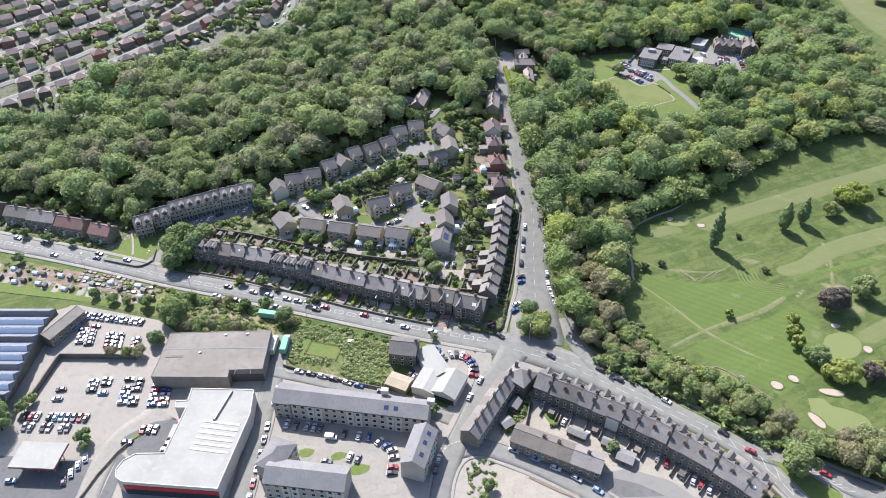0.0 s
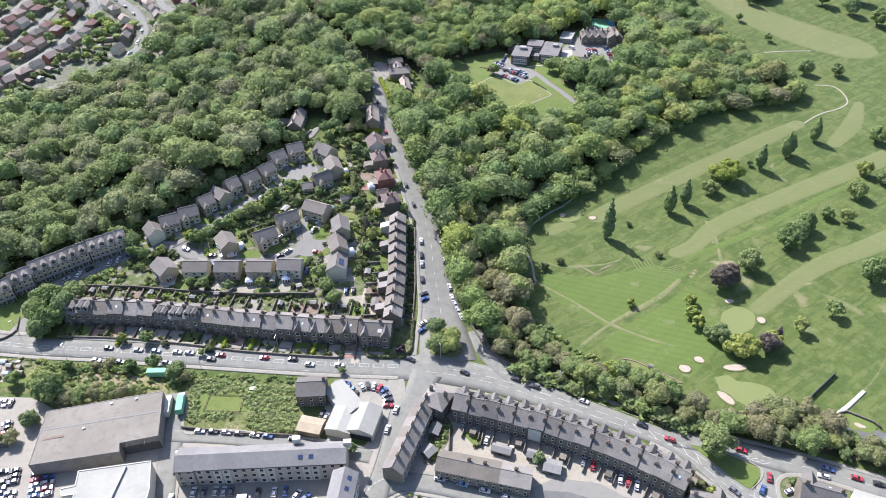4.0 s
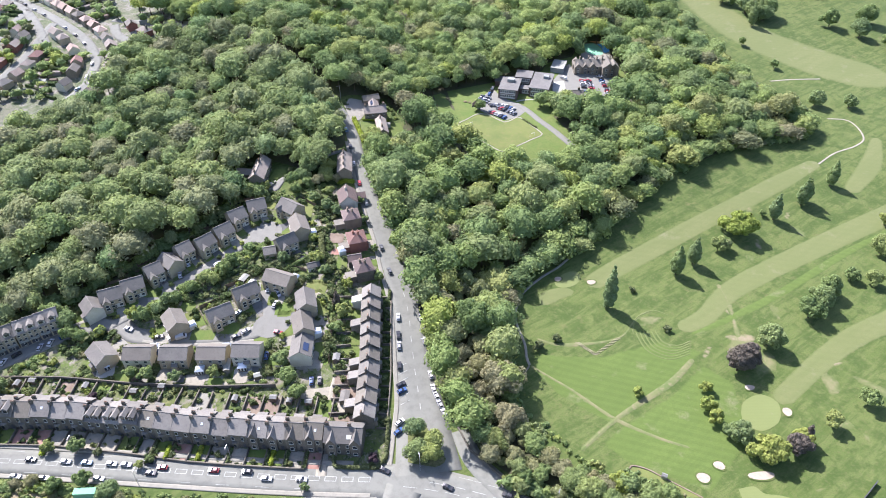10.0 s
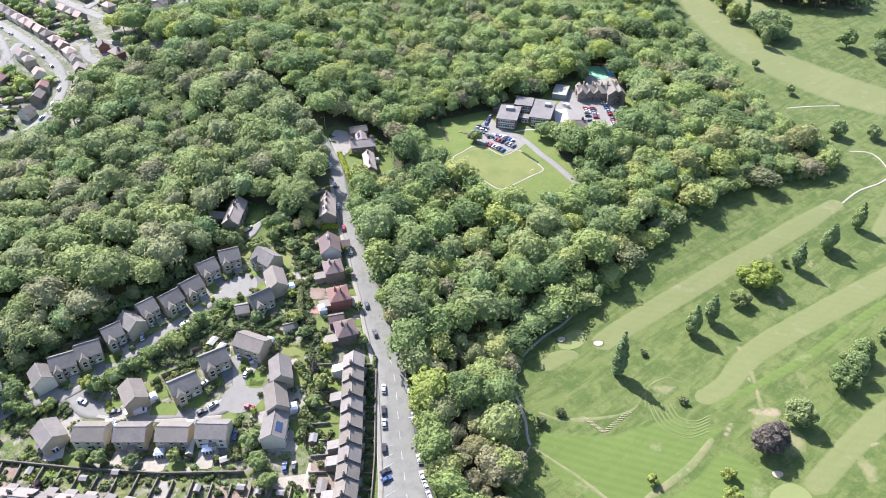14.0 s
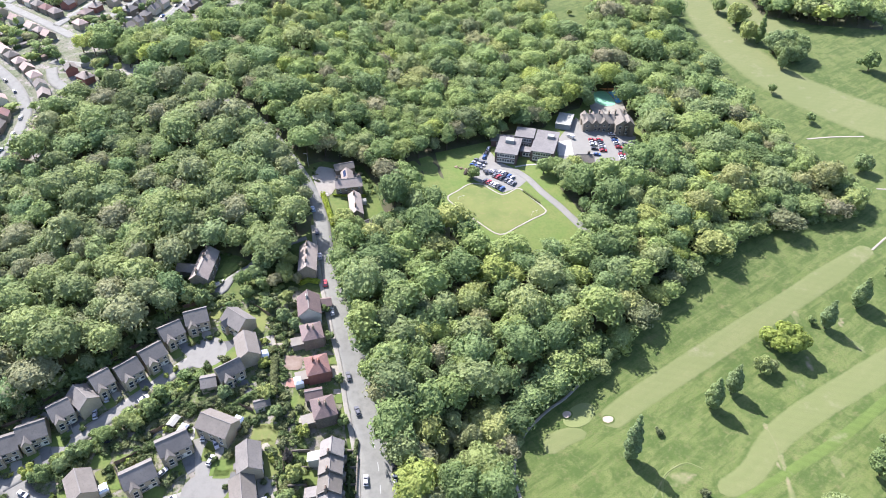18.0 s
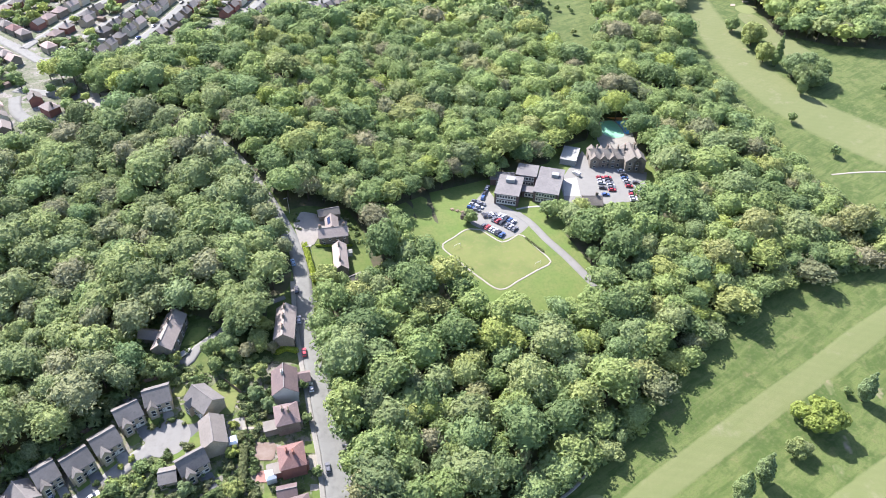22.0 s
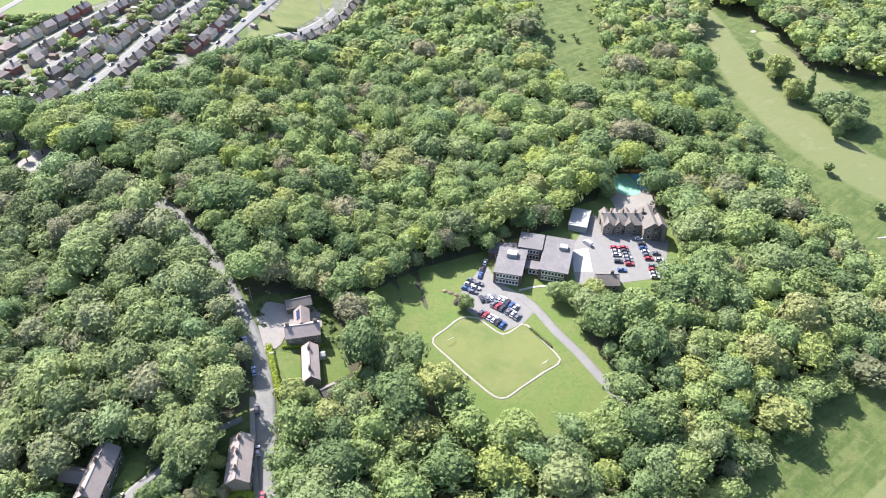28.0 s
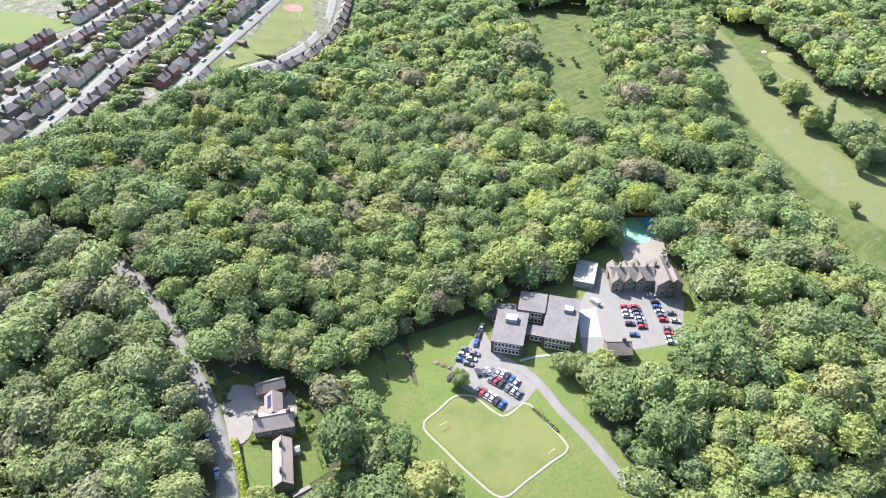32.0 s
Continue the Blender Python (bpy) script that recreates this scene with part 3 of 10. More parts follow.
def sheet(name, outline, mat, lift=0.1, label="", category="ground", kind="structure", step=5.0, bend=False, fade=3.0, edge=2.0):
    """A patch of ground that follows the land."""
    p = resample(list(outline) + [outline[0]], edge, bend)[:-1]
    x, y = np.meshgrid(np.arange(p[:, 0].min(), p[:, 0].max(), step), np.arange(p[:, 1].min(), p[:, 1].max(), step))
    keep = inside([tuple(q) for q in p], x, y)
    pts = [Vector(q) for q in p] + [Vector(q) for q in zip(x[keep], y[keep])]
    vs, _, fs, *_ = delaunay_2d_cdt(pts, [], [list(range(len(p)))], 1, 1e-4)
    xy = np.array([(v.x, v.y) for v in vs])
    rim = np.hypot(xy[:, None, 0] - p[None, :, 0], xy[:, None, 1] - p[None, :, 1]).min(1) if len(xy) < 4000 else np.full(len(xy), 9.0)
    z = land(xy[:, 0], xy[:, 1]) + lift
    if mat in ("practice_grass", "worn_grass", "dry_patch"):
        z += lift * (np.clip(rim / fade, 0, 1) - 1) - 0.03
    me = bpy.data.meshes.new(name)
    me.from_pydata(np.column_stack([xy, z]).tolist(), [], fs)
    me.materials.append(MATS[mat])
    me.attributes.new("rim", "FLOAT", "POINT").data.foreach_set("value", np.clip(rim / fade, 0, 1).astype(np.float32))
    return tagged(new(name, me), label, category, "", kind)


def oval(x, y, a, b, turn=0.0, wobble=0.08, seed=0, n=20):
    r = random.Random(seed)
    ph = [r.uniform(0, 6.28) for _ in range(3)]
    out = []
    for i in range(n):
        t = 2 * math.pi * i / n
        k = 1 + wobble * (math.sin(2 * t + ph[0]) + 0.6 * math.sin(3 * t + ph[1]))
        u, v = a * k * math.cos(t), b * k * math.sin(t)
        c, s = math.cos(radians(turn)), math.sin(radians(turn))
        out.append((x + u * c - v * s, y + u * s + v * c))
    return out


# ---- leaves and trees ----
def sprays(rng, lobes, count, size, floor=-9.0):
    """Three-cornered sprays of leaves over the skin of a heap of lobes (x, y, z, radius)."""
    lobes = np.array(lobes, float)
    pick = rng.choice(len(lobes), count * 3, p=lobes[:, 3] ** 2 / (lobes[:, 3] ** 2).sum())
    d = rng.normal(size=(count * 3, 3))
    d /= np.linalg.norm(d, axis=1)[:, None]
    p = lobes[pick, :3] + d * lobes[pick, 3:] * rng.uniform(0.88, 1.06, (count * 3, 1))
    deep = np.zeros(len(p), bool)
    for i, (x, y, z, r) in enumerate(lobes):
        deep |= (pick != i) & (np.linalg.norm(p - (x, y, z), axis=1) < 0.86 * r)
    ok = np.flatnonzero(~deep & (p[:, 2] > floor))[:count]
    p, n = p[ok], d[ok] + rng.normal(size=(len(ok), 3)) * 0.28 + np.array((0, 0, 0.3))
    n /= np.linalg.norm(n, axis=1)[:, None]
    a = np.cross(n, rng.normal(size=n.shape))
    a /= np.linalg.norm(a, axis=1)[:, None]
    b = np.cross(n, a)
    s = size * rng.uniform(0.5, 1.3, (len(ok), 1))
    w = s * rng.uniform(0.6, 1.0, (len(ok), 1))
    v = np.stack([p + a * s, p - a * s * 0.55 + b * w, p - a * s * 0.45 - b * w], 1).reshape(-1, 3)
    return v, np.arange(len(v)).reshape(-1, 3)


def halves(f):
    """Four-sided faces cut into triangles."""
    return np.vstack([f[:, [0, 1, 2]], f[:, [0, 2, 3]]])


def core(lobes, around=18, up=8, low=-0.75, k=0.94):
    """The closed, lobed skin that lies just under the sprays, seen from the heap's middle."""
    lobes = np.array(lobes, float)
    mid = np.array((0, 0, np.average(lobes[:, 2], weights=lobes[:, 3])))
    a, b = np.meshgrid(np.arange(around) * 2 * np.pi / around, np.linspace(low, 1.5, up))
    d = np.stack([np.cos(a) * np.cos(b), np.sin(a) * np.cos(b), np.sin(b)], -1).reshape(-1, 3)
    reach = np.full(len(d), 0.1)
    for x, y, z, r in lobes:
        o = np.array((x, y, z)) - mid
        t = d @ o
        q = t * t - o @ o + r * r
        reach = np.maximum(reach, np.where(q > 0, t + np.sqrt(np.maximum(q, 0)), 0))
    v = mid + d * reach[:, None] * k
    f = [(r * around + c, r * around + (c + 1) % around, (r + 1) * around + (c + 1) % around, (r + 1) * around + c) for r in range(up - 1) for c in range(around)]
    return v, halves(np.array(f))


def broad_lobes(rng, radius, tall, lobes=11):
    """The heap of lobes of a broad crown whose foot is at z = 0 and whose top is at tall."""
    out = [(radius * rng.uniform(-0.12, 0.12), radius * rng.uniform(-0.12, 0.12), tall * 0.44, radius * 0.62)]
    lean, squash = rng.uniform(0, 6.283), rng.uniform(0.74, 1.0)
    for i in range(lobes):
        turn, rise = 2.4 * i + rng.uniform(-0.5, 0.5), -0.35 + 1.3 * (i + 0.5) / lobes
        flat = math.sqrt(max(0.03, 1 - rise * rise))
        reach = radius * 0.85 * flat * rng.uniform(0.5, 1.12) * (1 + (squash - 1) * math.cos(2 * (turn - lean)))
        out.append((reach * math.cos(turn), reach * math.sin(turn), tall * (0.46 + 0.4 * rise * rng.uniform(0.8, 1.1)), radius * rng.uniform(0.22, 0.42)))
    return out


def crown_arrays(seed, radius, tall, count, size, lobes=11, around=18, up=8, bare=0.16):
    rng = np.random.default_rng(seed)
    heap = broad_lobes(rng, radius, tall, lobes)
    v, f = sprays(rng, heap, int(count * 1.75), size * 1.4, bare * tall)
    cv, cf = core(heap, around, up, k=0.86)
    return np.vstack([v, cv]), np.vstack([f, cf + len(v)])


def narrow_arrays(seed, radius, tall, count, size, taper=0.5):
    rng = np.random.default_rng(seed)
    heap = []
    for i in range(22):
        u = i / 21
        k = radius * (0.5 + 0.5 * math.sin(math.pi * min(1, 0.12 + u * 0.95))) * (1 - taper * u * u)
        a = 2.4 * i
        heap.append((0.4 * k * math.cos(a), 0.4 * k * math.sin(a), tall * (0.05 + 0.9 * u), k * rng.uniform(0.58, 0.78)))
    v, f = sprays(rng, heap, int(count * 1.7), size * 1.35)
    cv, cf = core(heap, 14, 16, -1.45, k=0.86)
    return np.vstack([v, cv]), np.vstack([f, cf + len(v)])


def trunk_geo(seed, tall, r, spread):
    """A tapered stem with limbs that reach into the crown."""
    rng = random.Random(seed)
    g = Geo()
    g.pipe(0, 0, -0.6, tall, r, r * 0.55, 7)
    for i in range(4):
        a = i * 1.6 + rng.uniform(0, 0.6)
        ex, ey, ez = spread * math.cos(a), spread * math.sin(a), tall + spread * rng.uniform(0.7, 1.2)
        k = r * 0.35
        ring = [(math.cos(j * 1.257), math.sin(j * 1.257)) for j in range(5)]
        g.add([(k * c, k * s, tall * 0.8) for c, s in ring] + [(ex + 0.4 * k * c, ey + 0.4 * k * s, ez) for c, s in ring],
              [(j, (j + 1) % 5, 5 + (j + 1) % 5, 5 + j) for j in range(5)])
    return g


TREES = {}


def tree_kind(kind, leaves, arrays, stem, limb, foot):
    """Meshes of one kind of tree, shared by all of that kind. foot: height at which the crown begins."""
    v, f = arrays
    v = v + np.array((0, 0, foot))
    TREES[kind] = (array_mesh("crown", v, f, [leaves], smooth=True), trunk_geo(len(TREES), stem, limb, stem * 0.45).mesh("trunk", "bark"))


for k in range(5):
    tree_kind(f"broad{k}", "park_leaves", crown_arrays(20 + k, 6.0, 9.4, 1050, 0.34, 28 + k % 4, 20, 8), 5.2, 0.4, 2.6)
for k in range(3):
    tree_kind(f"small{k}", "park_leaves", crown_arrays(40 + k, 2.6, 4.0, 280, 0.34, 10, 12, 6), 2.2, 0.16, 1.2)
    tree_kind(f"bush{k}", "hedge_leaves", crown_arrays(50 + k, 1.4, 1.9, 100, 0.24, 5, 10, 5), 0.7, 0.09, 0.1)
for k in range(3):
    tree_kind(f"olive{k}", "olive_leaves", crown_arrays(70 + k, 5.2, 7.8, 1050, 0.3, 26, 14, 6), 5.0, 0.35, 2.2)
for k in range(5):
    tree_kind(f"park{k}", "park_leaves", crown_arrays(80 + k, 5.4 + 0.3 * (k % 3), 10.5 + k % 2, 900, 0.42, 28 + k % 4, 20, 9, 0.04), 4.0, 0.4, 0.7)
tree_kind("poplar", "park_leaves", narrow_arrays(60, 3.2, 25, 1600, 0.4, 0.55), 6, 0.4, 0.8)
tree_kind("spire", "park_leaves", narrow_arrays(61, 3.3, 14.5, 1000, 0.36, 0.62), 4, 0.3, 2.0)
tree_kind("willow", "yellow_leaves", crown_arrays(62, 6.0, 8.5, 900, 0.5, 22, 18, 8), 4, 0.4, 1.0)
tree_kind("gold", "yellow_leaves", crown_arrays(63, 3.0, 4.6, 300, 0.42, 8), 2.2, 0.18, 0.8)
tree_kind("pine", "dark_leaves", crown_arrays(64, 5.6, 10.5, 900, 0.48, 24, 18, 8), 6, 0.4, 1.6)
tree_kind("cypress", "dark_leaves", narrow_arrays(65, 1.3, 6.5, 220, 0.4, 0.7), 1.5, 0.15, 0.2)
tree_kind("copper", "purple_leaves", crown_arrays(66, 3.6, 6.0, 380, 0.5, 9), 3, 0.25, 1.2)
tree_kind("gold_bush", "yellow_leaves", crown_arrays(67, 1.5, 2.0, 140, 0.32, 5), 0.7, 0.09, 0.1)
TREE_WORDS = {"park": "full green tree with low boughs on mown grass", "broad": "broad green leafy tree in full spring leaf", "small": "small rounded garden tree in green leaf", "bush": "low rounded green bush", "olive": "loose olive-green tree in young leaf", "poplar": "tall narrow green poplar tree on mown grass",
              "spire": "upright narrow green tree on mown grass", "willow": "wide yellow-green weeping willow tree", "gold": "pale yellow-green rounded tree", "pine": "dark grey-green spreading pine tree",
              "cypress": "slim dark green conifer", "copper": "rounded tree with dark purple leaves", "gold_bush": "low bright yellow-green bush"}


def tree(kind, x, y, size=1.0, group="", turn=None, words="", tall=1.0):
    word = kind.rstrip("0123456789")
    ob = thing("bush" if "bush" in word else "tree", x, y, hash_turn(x, y) if turn is None else turn, words or TREE_WORDS[word], "bush" if "bush" in word else "tree", group)
    ob.scale = (size, size, size * tall)
    for name, me in zip(("crown", "trunk")[:1 if "bush" in word else 2], TREES[kind]):
        part(name, me, "", ob)
    return ob


def hash_turn(x, y):
    return (x * 37.7 + y * 91.3) % 360


def hedge(name, line, width, tall, leaves="hedge_leaves", label="clipped dark green garden hedge", bend=False):
    """A hedge along a line: a core and a skin of sprays, on the ground."""
    c = resample(line, 1.0, bend)
    rng = np.random.default_rng(int(abs(c[0, 0] * 10)) + 7)
    z = land(c[:, 0], c[:, 1])
    heap = []
    for i in range(len(c)):
        heap.append((c[i, 0], c[i, 1], z[i] + tall * 0.55, max(width, tall) * 0.52 * rng.uniform(0.9, 1.1)))
    v, f = sprays(rng, heap, int(len(c) * 40 * max(1, tall / 2)), 0.36)
    n = sideways(c) * width * 0.45
    rows = [np.column_stack([c + n, z - 0.4]), np.column_stack([c + n * 0.9, z + tall * 0.85]), np.column_stack([c - n * 0.9, z + tall * 0.85]), np.column_stack([c - n, z - 0.4])]
    cv = np.stack(rows, 1).reshape(-1, 3)
    i = (np.arange(len(c) - 1)[:, None] * 4 + np.arange(3)[None]).ravel()
    cf = halves(np.stack([i, i + 1, i + 5, i + 4], 1))
    return tagged(new(name, array_mesh(name, np.vstack([v, cv]), np.vstack([f, cf + len(v)]), [leaves], smooth=True)), label, "hedge")


def stone_wall(line, tall=1.2, thick=0.35, mat="sooty_stone", label="dark dry-stone garden wall", name="garden_wall", category="wall"):
    """A wall that follows the ground, with a coping."""
    c = resample(line, 3.0, False)
    n = sideways(c)
    z = land(c[:, 0], c[:, 1])
    v, f = [], []
    for w, lo, hi in ((thick, -0.8, tall), (thick + 0.12, tall, tall + 0.12)):
        rows = [np.column_stack([c + n * w / 2, z + lo]), np.column_stack([c + n * w / 2, z + hi]), np.column_stack([c - n * w / 2, z + hi]), np.column_stack([c - n * w / 2, z + lo])]
        s = sum(len(q) for q in v)
        v.append(np.stack(rows, 1).reshape(-1, 3))
        i = (np.arange(len(c) - 1)[:, None] * 4 + np.arange(4)[None]).ravel()
        j = (np.arange(len(c) - 1)[:, None] * 4 + (np.arange(4)[None] + 1) % 4).ravel()
        e = (len(c) - 1) * 4
        f.append(np.vstack([np.stack([i, j, j + 4, i + 4], 1), [[0, 3, 2, 1]], [[e, e + 1, e + 2, e + 3]]]) + s)
    return tagged(new(name, array_mesh(name, np.vstack(v), np.vstack(f), [mat])), label, category)

# ---- the ground ----
xs = np.r_[-4000, -2500, -1500, -1000, -700, np.arange(-480, 480, 4.0), 500, 700, 1000, 1500, 2500, 4000]
ys = np.r_[-3000, -1500, -500, -100, 40, np.arange(80, 760, 4.0), np.arange(760, 1100, 20.0), 1300, 1700, 2500, 4500]
gx, gy = np.meshgrid(xs, ys)
i = (np.arange(len(ys) - 1)[:, None] * len(xs) + np.arange(len(xs) - 1)[None]).ravel()
tagged(new("ground", array_mesh("ground", np.column_stack([gx.ravel(), gy.ravel(), land(gx, gy).ravel()]), np.stack([i, i + 1, i + 1 + len(xs), i + len(xs)], 1), ["rough_grass"])),
       "rough green grass over rolling land", "ground", "", "structure")

WOOD_WEST = [(-480, 350), (-300, 330), (-232, 318), (-190, 309), (-160, 296), (-142, 306), (-113, 317), (-97, 321), (-64, 339), (-42, 350), (-24, 366), (-28, 377), (-25, 395), (-12, 399), (0, 392), (8, 385),
             (22, 380), (23, 395), (32, 402), (34, 414), (29, 439), (19, 466), (8, 488), (-8, 512), (-24, 534), (-44, 545), (-52, 537), (-66, 530), (-83, 529), (-93, 523), (-97, 488), (-120, 473), (-150, 451), (-180, 435), (-204, 437), (-214, 425), (-226, 409), (-224, 389), (-240, 384), (-262, 383), (-300, 380), (-480, 392)]
WOOD_EAST = [(60, 213), (53, 224), (51.5, 236), (51.5, 262), (52, 282), (48, 305), (45.6, 335), (43.2, 362), (43, 385), (43, 402), (58, 403), (64, 412), (70, 427), (61, 450), (42, 452), (34, 449), (25, 470), (14, 490), (-4, 516), (-20, 530), (-44, 552), (-66, 566), (-54, 575), (-33, 591),
             (-4, 615), (22, 634), (54, 648), (93, 679), (128, 750), (140, 800), (150, 920), (420, 920), (380, 760), (355, 690), (324, 638), (310, 571), (306, 525), (305, 480), (310, 440), (320, 398), (314, 386), (250, 378), (203, 357),
             (140, 314), (108, 303), (88, 278), (79, 250), (76, 224), (72, 210)]
CLEARING = [(78, 452), (104, 468), (137, 474), (141, 478), (172, 482), (180, 494), (200, 500), (211, 516), (233, 517), (226, 496), (229, 482), (225, 452), (210, 431), (196, 420), (176, 421), (166, 428), (160, 424), (168, 388), (142, 377), (111, 379), (92, 414), (84, 432)]
GLADE = [(238, 760), (300, 760), (284, 702), (266, 650), (250, 606), (238, 582), (216, 580), (214, 612), (222, 660), (230, 710)]
ROADSIDE_BELT = [(60, 210), (74, 193), (94, 180), (112, 167), (121, 159), (134, 152.5), (146, 147), (156, 141.5), (166, 136), (178, 129), (192, 121), (198, 127), (178, 139), (174, 149), (160, 158), (134, 160), (124, 172), (110, 184), (92, 194), (80, 208), (76, 220)]
FAR_WOOD = [(372, 720), (395, 690), (398, 645), (392, 612), (420, 590), (470, 572), (490, 640), (500, 800), (400, 860)]
for outline, word in ((WOOD_WEST, "woodland_floor"), (WOOD_EAST, "woodland_floor"), (ROADSIDE_BELT, "woodland_floor"), (FAR_WOOD, "woodland_floor")):
    sheet(word, outline, "wood_floor", 0.12, "dark leaf litter under close trees", "ground", step=9)
sheet("school_field", CLEARING, "lawn", 0.2, "bright green school field in a woodland clearing", "lawn")
sheet("glade", GLADE, "rough_grass", 0.2, "open grassy glade between trees", "ground", step=9)

# town and garden ground
sheet("garden_ground", [(-118, 262), (-60, 240), (4, 219), (20, 216), (36, 292), (36, 362), (24, 366), (-24, 366), (-62, 342), (-96, 325), (-130, 300), (-122, 276)], "garden_ground", 0.08, "mixed garden soil, grass and paving round houses", "ground", step=7)
sheet("garden_ground", [(-260, 298), (-160, 270), (-146, 273), (-160, 300), (-232, 316)], "garden_ground", 0.08, "mixed garden soil and grass behind houses", "ground", step=7)
sheet("yard", [(-70, 190), (-20, 180), (0, 172), (24, 196), (52, 184), (110, 140), (130, 100), (-240, 100), (-240, 200), (-166, 232), (-126, 222), (-110, 210), (-72, 212)], "car_park", 0.08, "pale worn tarmac yards and parking", "yard", step=9)
sheet("overgrown_plot", [(-66, 221), (-20, 207), (-20, 183), (-42, 188), (-66, 196)], "scrub", 0.16, "overgrown plot of brambles and grass", "ground")
sheet("overgrown_bank", [(-240, 272), (-120, 241), (-72, 226), (-70, 212), (-110, 211), (-126, 224), (-166, 234), (-240, 250)], "scrub", 0.12, "rough grassy bank below the road", "ground", step=7)
sheet("dry_clearing", [(-113, 233), (-99, 230.5), (-84, 224), (-76, 221.5), (-78, 217.5), (-88, 219.5), (-106, 226), (-114, 229)], "dry_grass", 0.2, "sun-bleached clearing among shrubs", "ground", step=3)
sheet("embankment", [(-240, 246), (-176, 236), (-127, 228), (-127, 233), (-176, 242), (-240, 253)], "lawn", 0.2, "smooth green grass strip", "lawn")
sheet("allotment_ground", [(-232, 264), (-178, 255.5), (-133, 243), (-134, 236), (-180, 246), (-232, 254)], "earth", 0.18, "dug brown allotment ground", "ground")
sheet("roadside_lawn", [(-166, 266), (-146, 262), (-141, 272), (-148, 283), (-158, 285)], "lawn", 0.2, "mown green lawn beside the road", "lawn")

# ---- roads ----
MAIN = [(-262, 289), (-224.6, 278.7), (-192, 270), (-160.6, 260.8), (-130, 251), (-101, 243), (-73.4, 234.8), (-46.7, 227), (-20.9, 219.4), (3.9, 212.6), (23.2, 207.5), (41.9, 201), (57.3, 193.2), (71.5, 183.6), (86.8, 172.8), (101.6, 161.9), (113.3, 151.8), (119.5, 143.3), (123.6, 135), (128, 127.5), (133, 119.5), (143, 103)]
main_road = ribbon("road", MAIN, [10.5, 10.5, 10.5, 10.5, 10.5, 10.5, 10, 10, 10, 10.5, 11, 12.5, 13, 13.5, 14, 13.2, 11.5, 9.5, 8.2, 8.8, 9.5, 10], "asphalt", 0.14, 0, "wide worn grey tarmac main road with white markings")
BRANCH = [(39.6, 207), (41.2, 226), (42.1, 238), (42.9, 252), (44.1, 266.3), (45.4, 280), (45.2, 292.9), (43.6, 307.9), (42.2, 323.8), (40.6, 341.5), (39, 360.7), (37.6, 381.8), (37.6, 404.8), (36.6, 421), (32.4, 437), (28, 451), (22.6, 466), (17.6, 478), (10.1, 493.7), (-2, 512), (-17.5, 529.6), (-45, 548), (-80, 570), (-110, 585)]
branch_road = ribbon("road", BRANCH, [24, 20, 16, 14, 13.2, 12.8, 12, 9.6, 8, 7.6, 7.2, 6.8, 6.4, 6.2, 6, 6, 6, 5.6, 5.5, 5.5, 5.5, 6, 6, 6], "asphalt", 0.15, 0, "long grey tarmac road climbing between houses and woods")
ribbon("road", [(54.5, 222), (57, 208), (66, 192)], [7, 8, 9], "asphalt", 0.155, 0, "grey tarmac slip road at the junction")
ESTATE = [(-139.7, 258), (-140, 272), (-138.5, 282), (-130.3, 291), (-114.1, 298.1), (-98, 303.8), (-86, 305.5), (-76.5, 303.8), (-69.2, 295.8), (-53.8, 290.6), (-36.6, 286.6), (-21.5, 284.2), (-12.8, 287.7)]
ribbon("road", ESTATE, [11, 9, 8.2, 7.6, 7.4, 7.4, 7.8, 8, 7.2, 6.6, 6.4, 6.6, 7], "pale_asphalt", 0.16, 0, "pale grey estate road")
ribbon("road", [(-80, 304.5), (-72, 308), (-62.2, 313.4), (-49.1, 320.6), (-35.5, 328.3), (-23.7, 336.2), (-12.7, 342)], 5.6, "pale_asphalt", 0.168, 0, "pale grey cul-de-sac road")
ribbon("road", [(-12.8, 285), (-13, 295), (-14.1, 306)], [6, 5, 4.6], "pale_asphalt", 0.172, 0, "short pale grey estate spur")
sheet("turning_circle", oval(-12.3, 342, 7.4, 7.4, 0, 0.03, 3), "pale_asphalt", 0.18, "pale tarmac turning circle", "road", bend=True)
sheet("turning_circle", oval(-12, 286.5, 7.8, 6.5, 0, 0.05, 4), "pale_asphalt", 0.185, "pale tarmac turning head", "road", bend=True)
ribbon("road", [(30, 203), (23, 192), (17.3, 185.4), (10, 168.7), (4.4, 155.9), (1.2, 146.3), (-0.8, 134.7), (-3, 110)], [13, 9, 8.5, 8, 9, 8, 7.5, 7.5], "asphalt", 0.162, 0, "grey tarmac side street")
ribbon("road", [(2, 153.5), (13.7, 155.6), (23.9, 152.2), (35.6, 146.3), (48.6, 138.4), (62, 128), (80, 108)], [8, 8, 7, 7, 7, 7, 7], "asphalt", 0.158, 0, "grey tarmac side street")
ribbon("road", [(-69.3, 213), (-69.1, 197.6), (-69, 182.6), (-69.5, 168.7), (-69.7, 153.5), (-70, 134.7), (-71, 105)], 8.2, "asphalt", 0.166, 0, "grey tarmac service street lined with cars")
ribbon("road", [(-69, 192), (-51.3, 187.5), (-32.5, 181.6), (-14.2, 175.3), (3, 168)], 5.6, "asphalt", 0.17, 0, "narrow grey back street")
ribbon("lane", [(2, 214), (6, 233.8), (10.3, 250.2), (14.5, 262), (17, 275), (20, 290)], [4, 3.6, 3.4, 2.6, 2.0, 1.4], "gravel", 0.17, 0, "pale stony lane between gardens", "lane")
sheet("gravel_yard", [(9, 251), (-4, 252), (-7, 247), (3, 243), (9, 245)], "gravel", 0.16, "pale stony yard at the end of a lane", "yard")
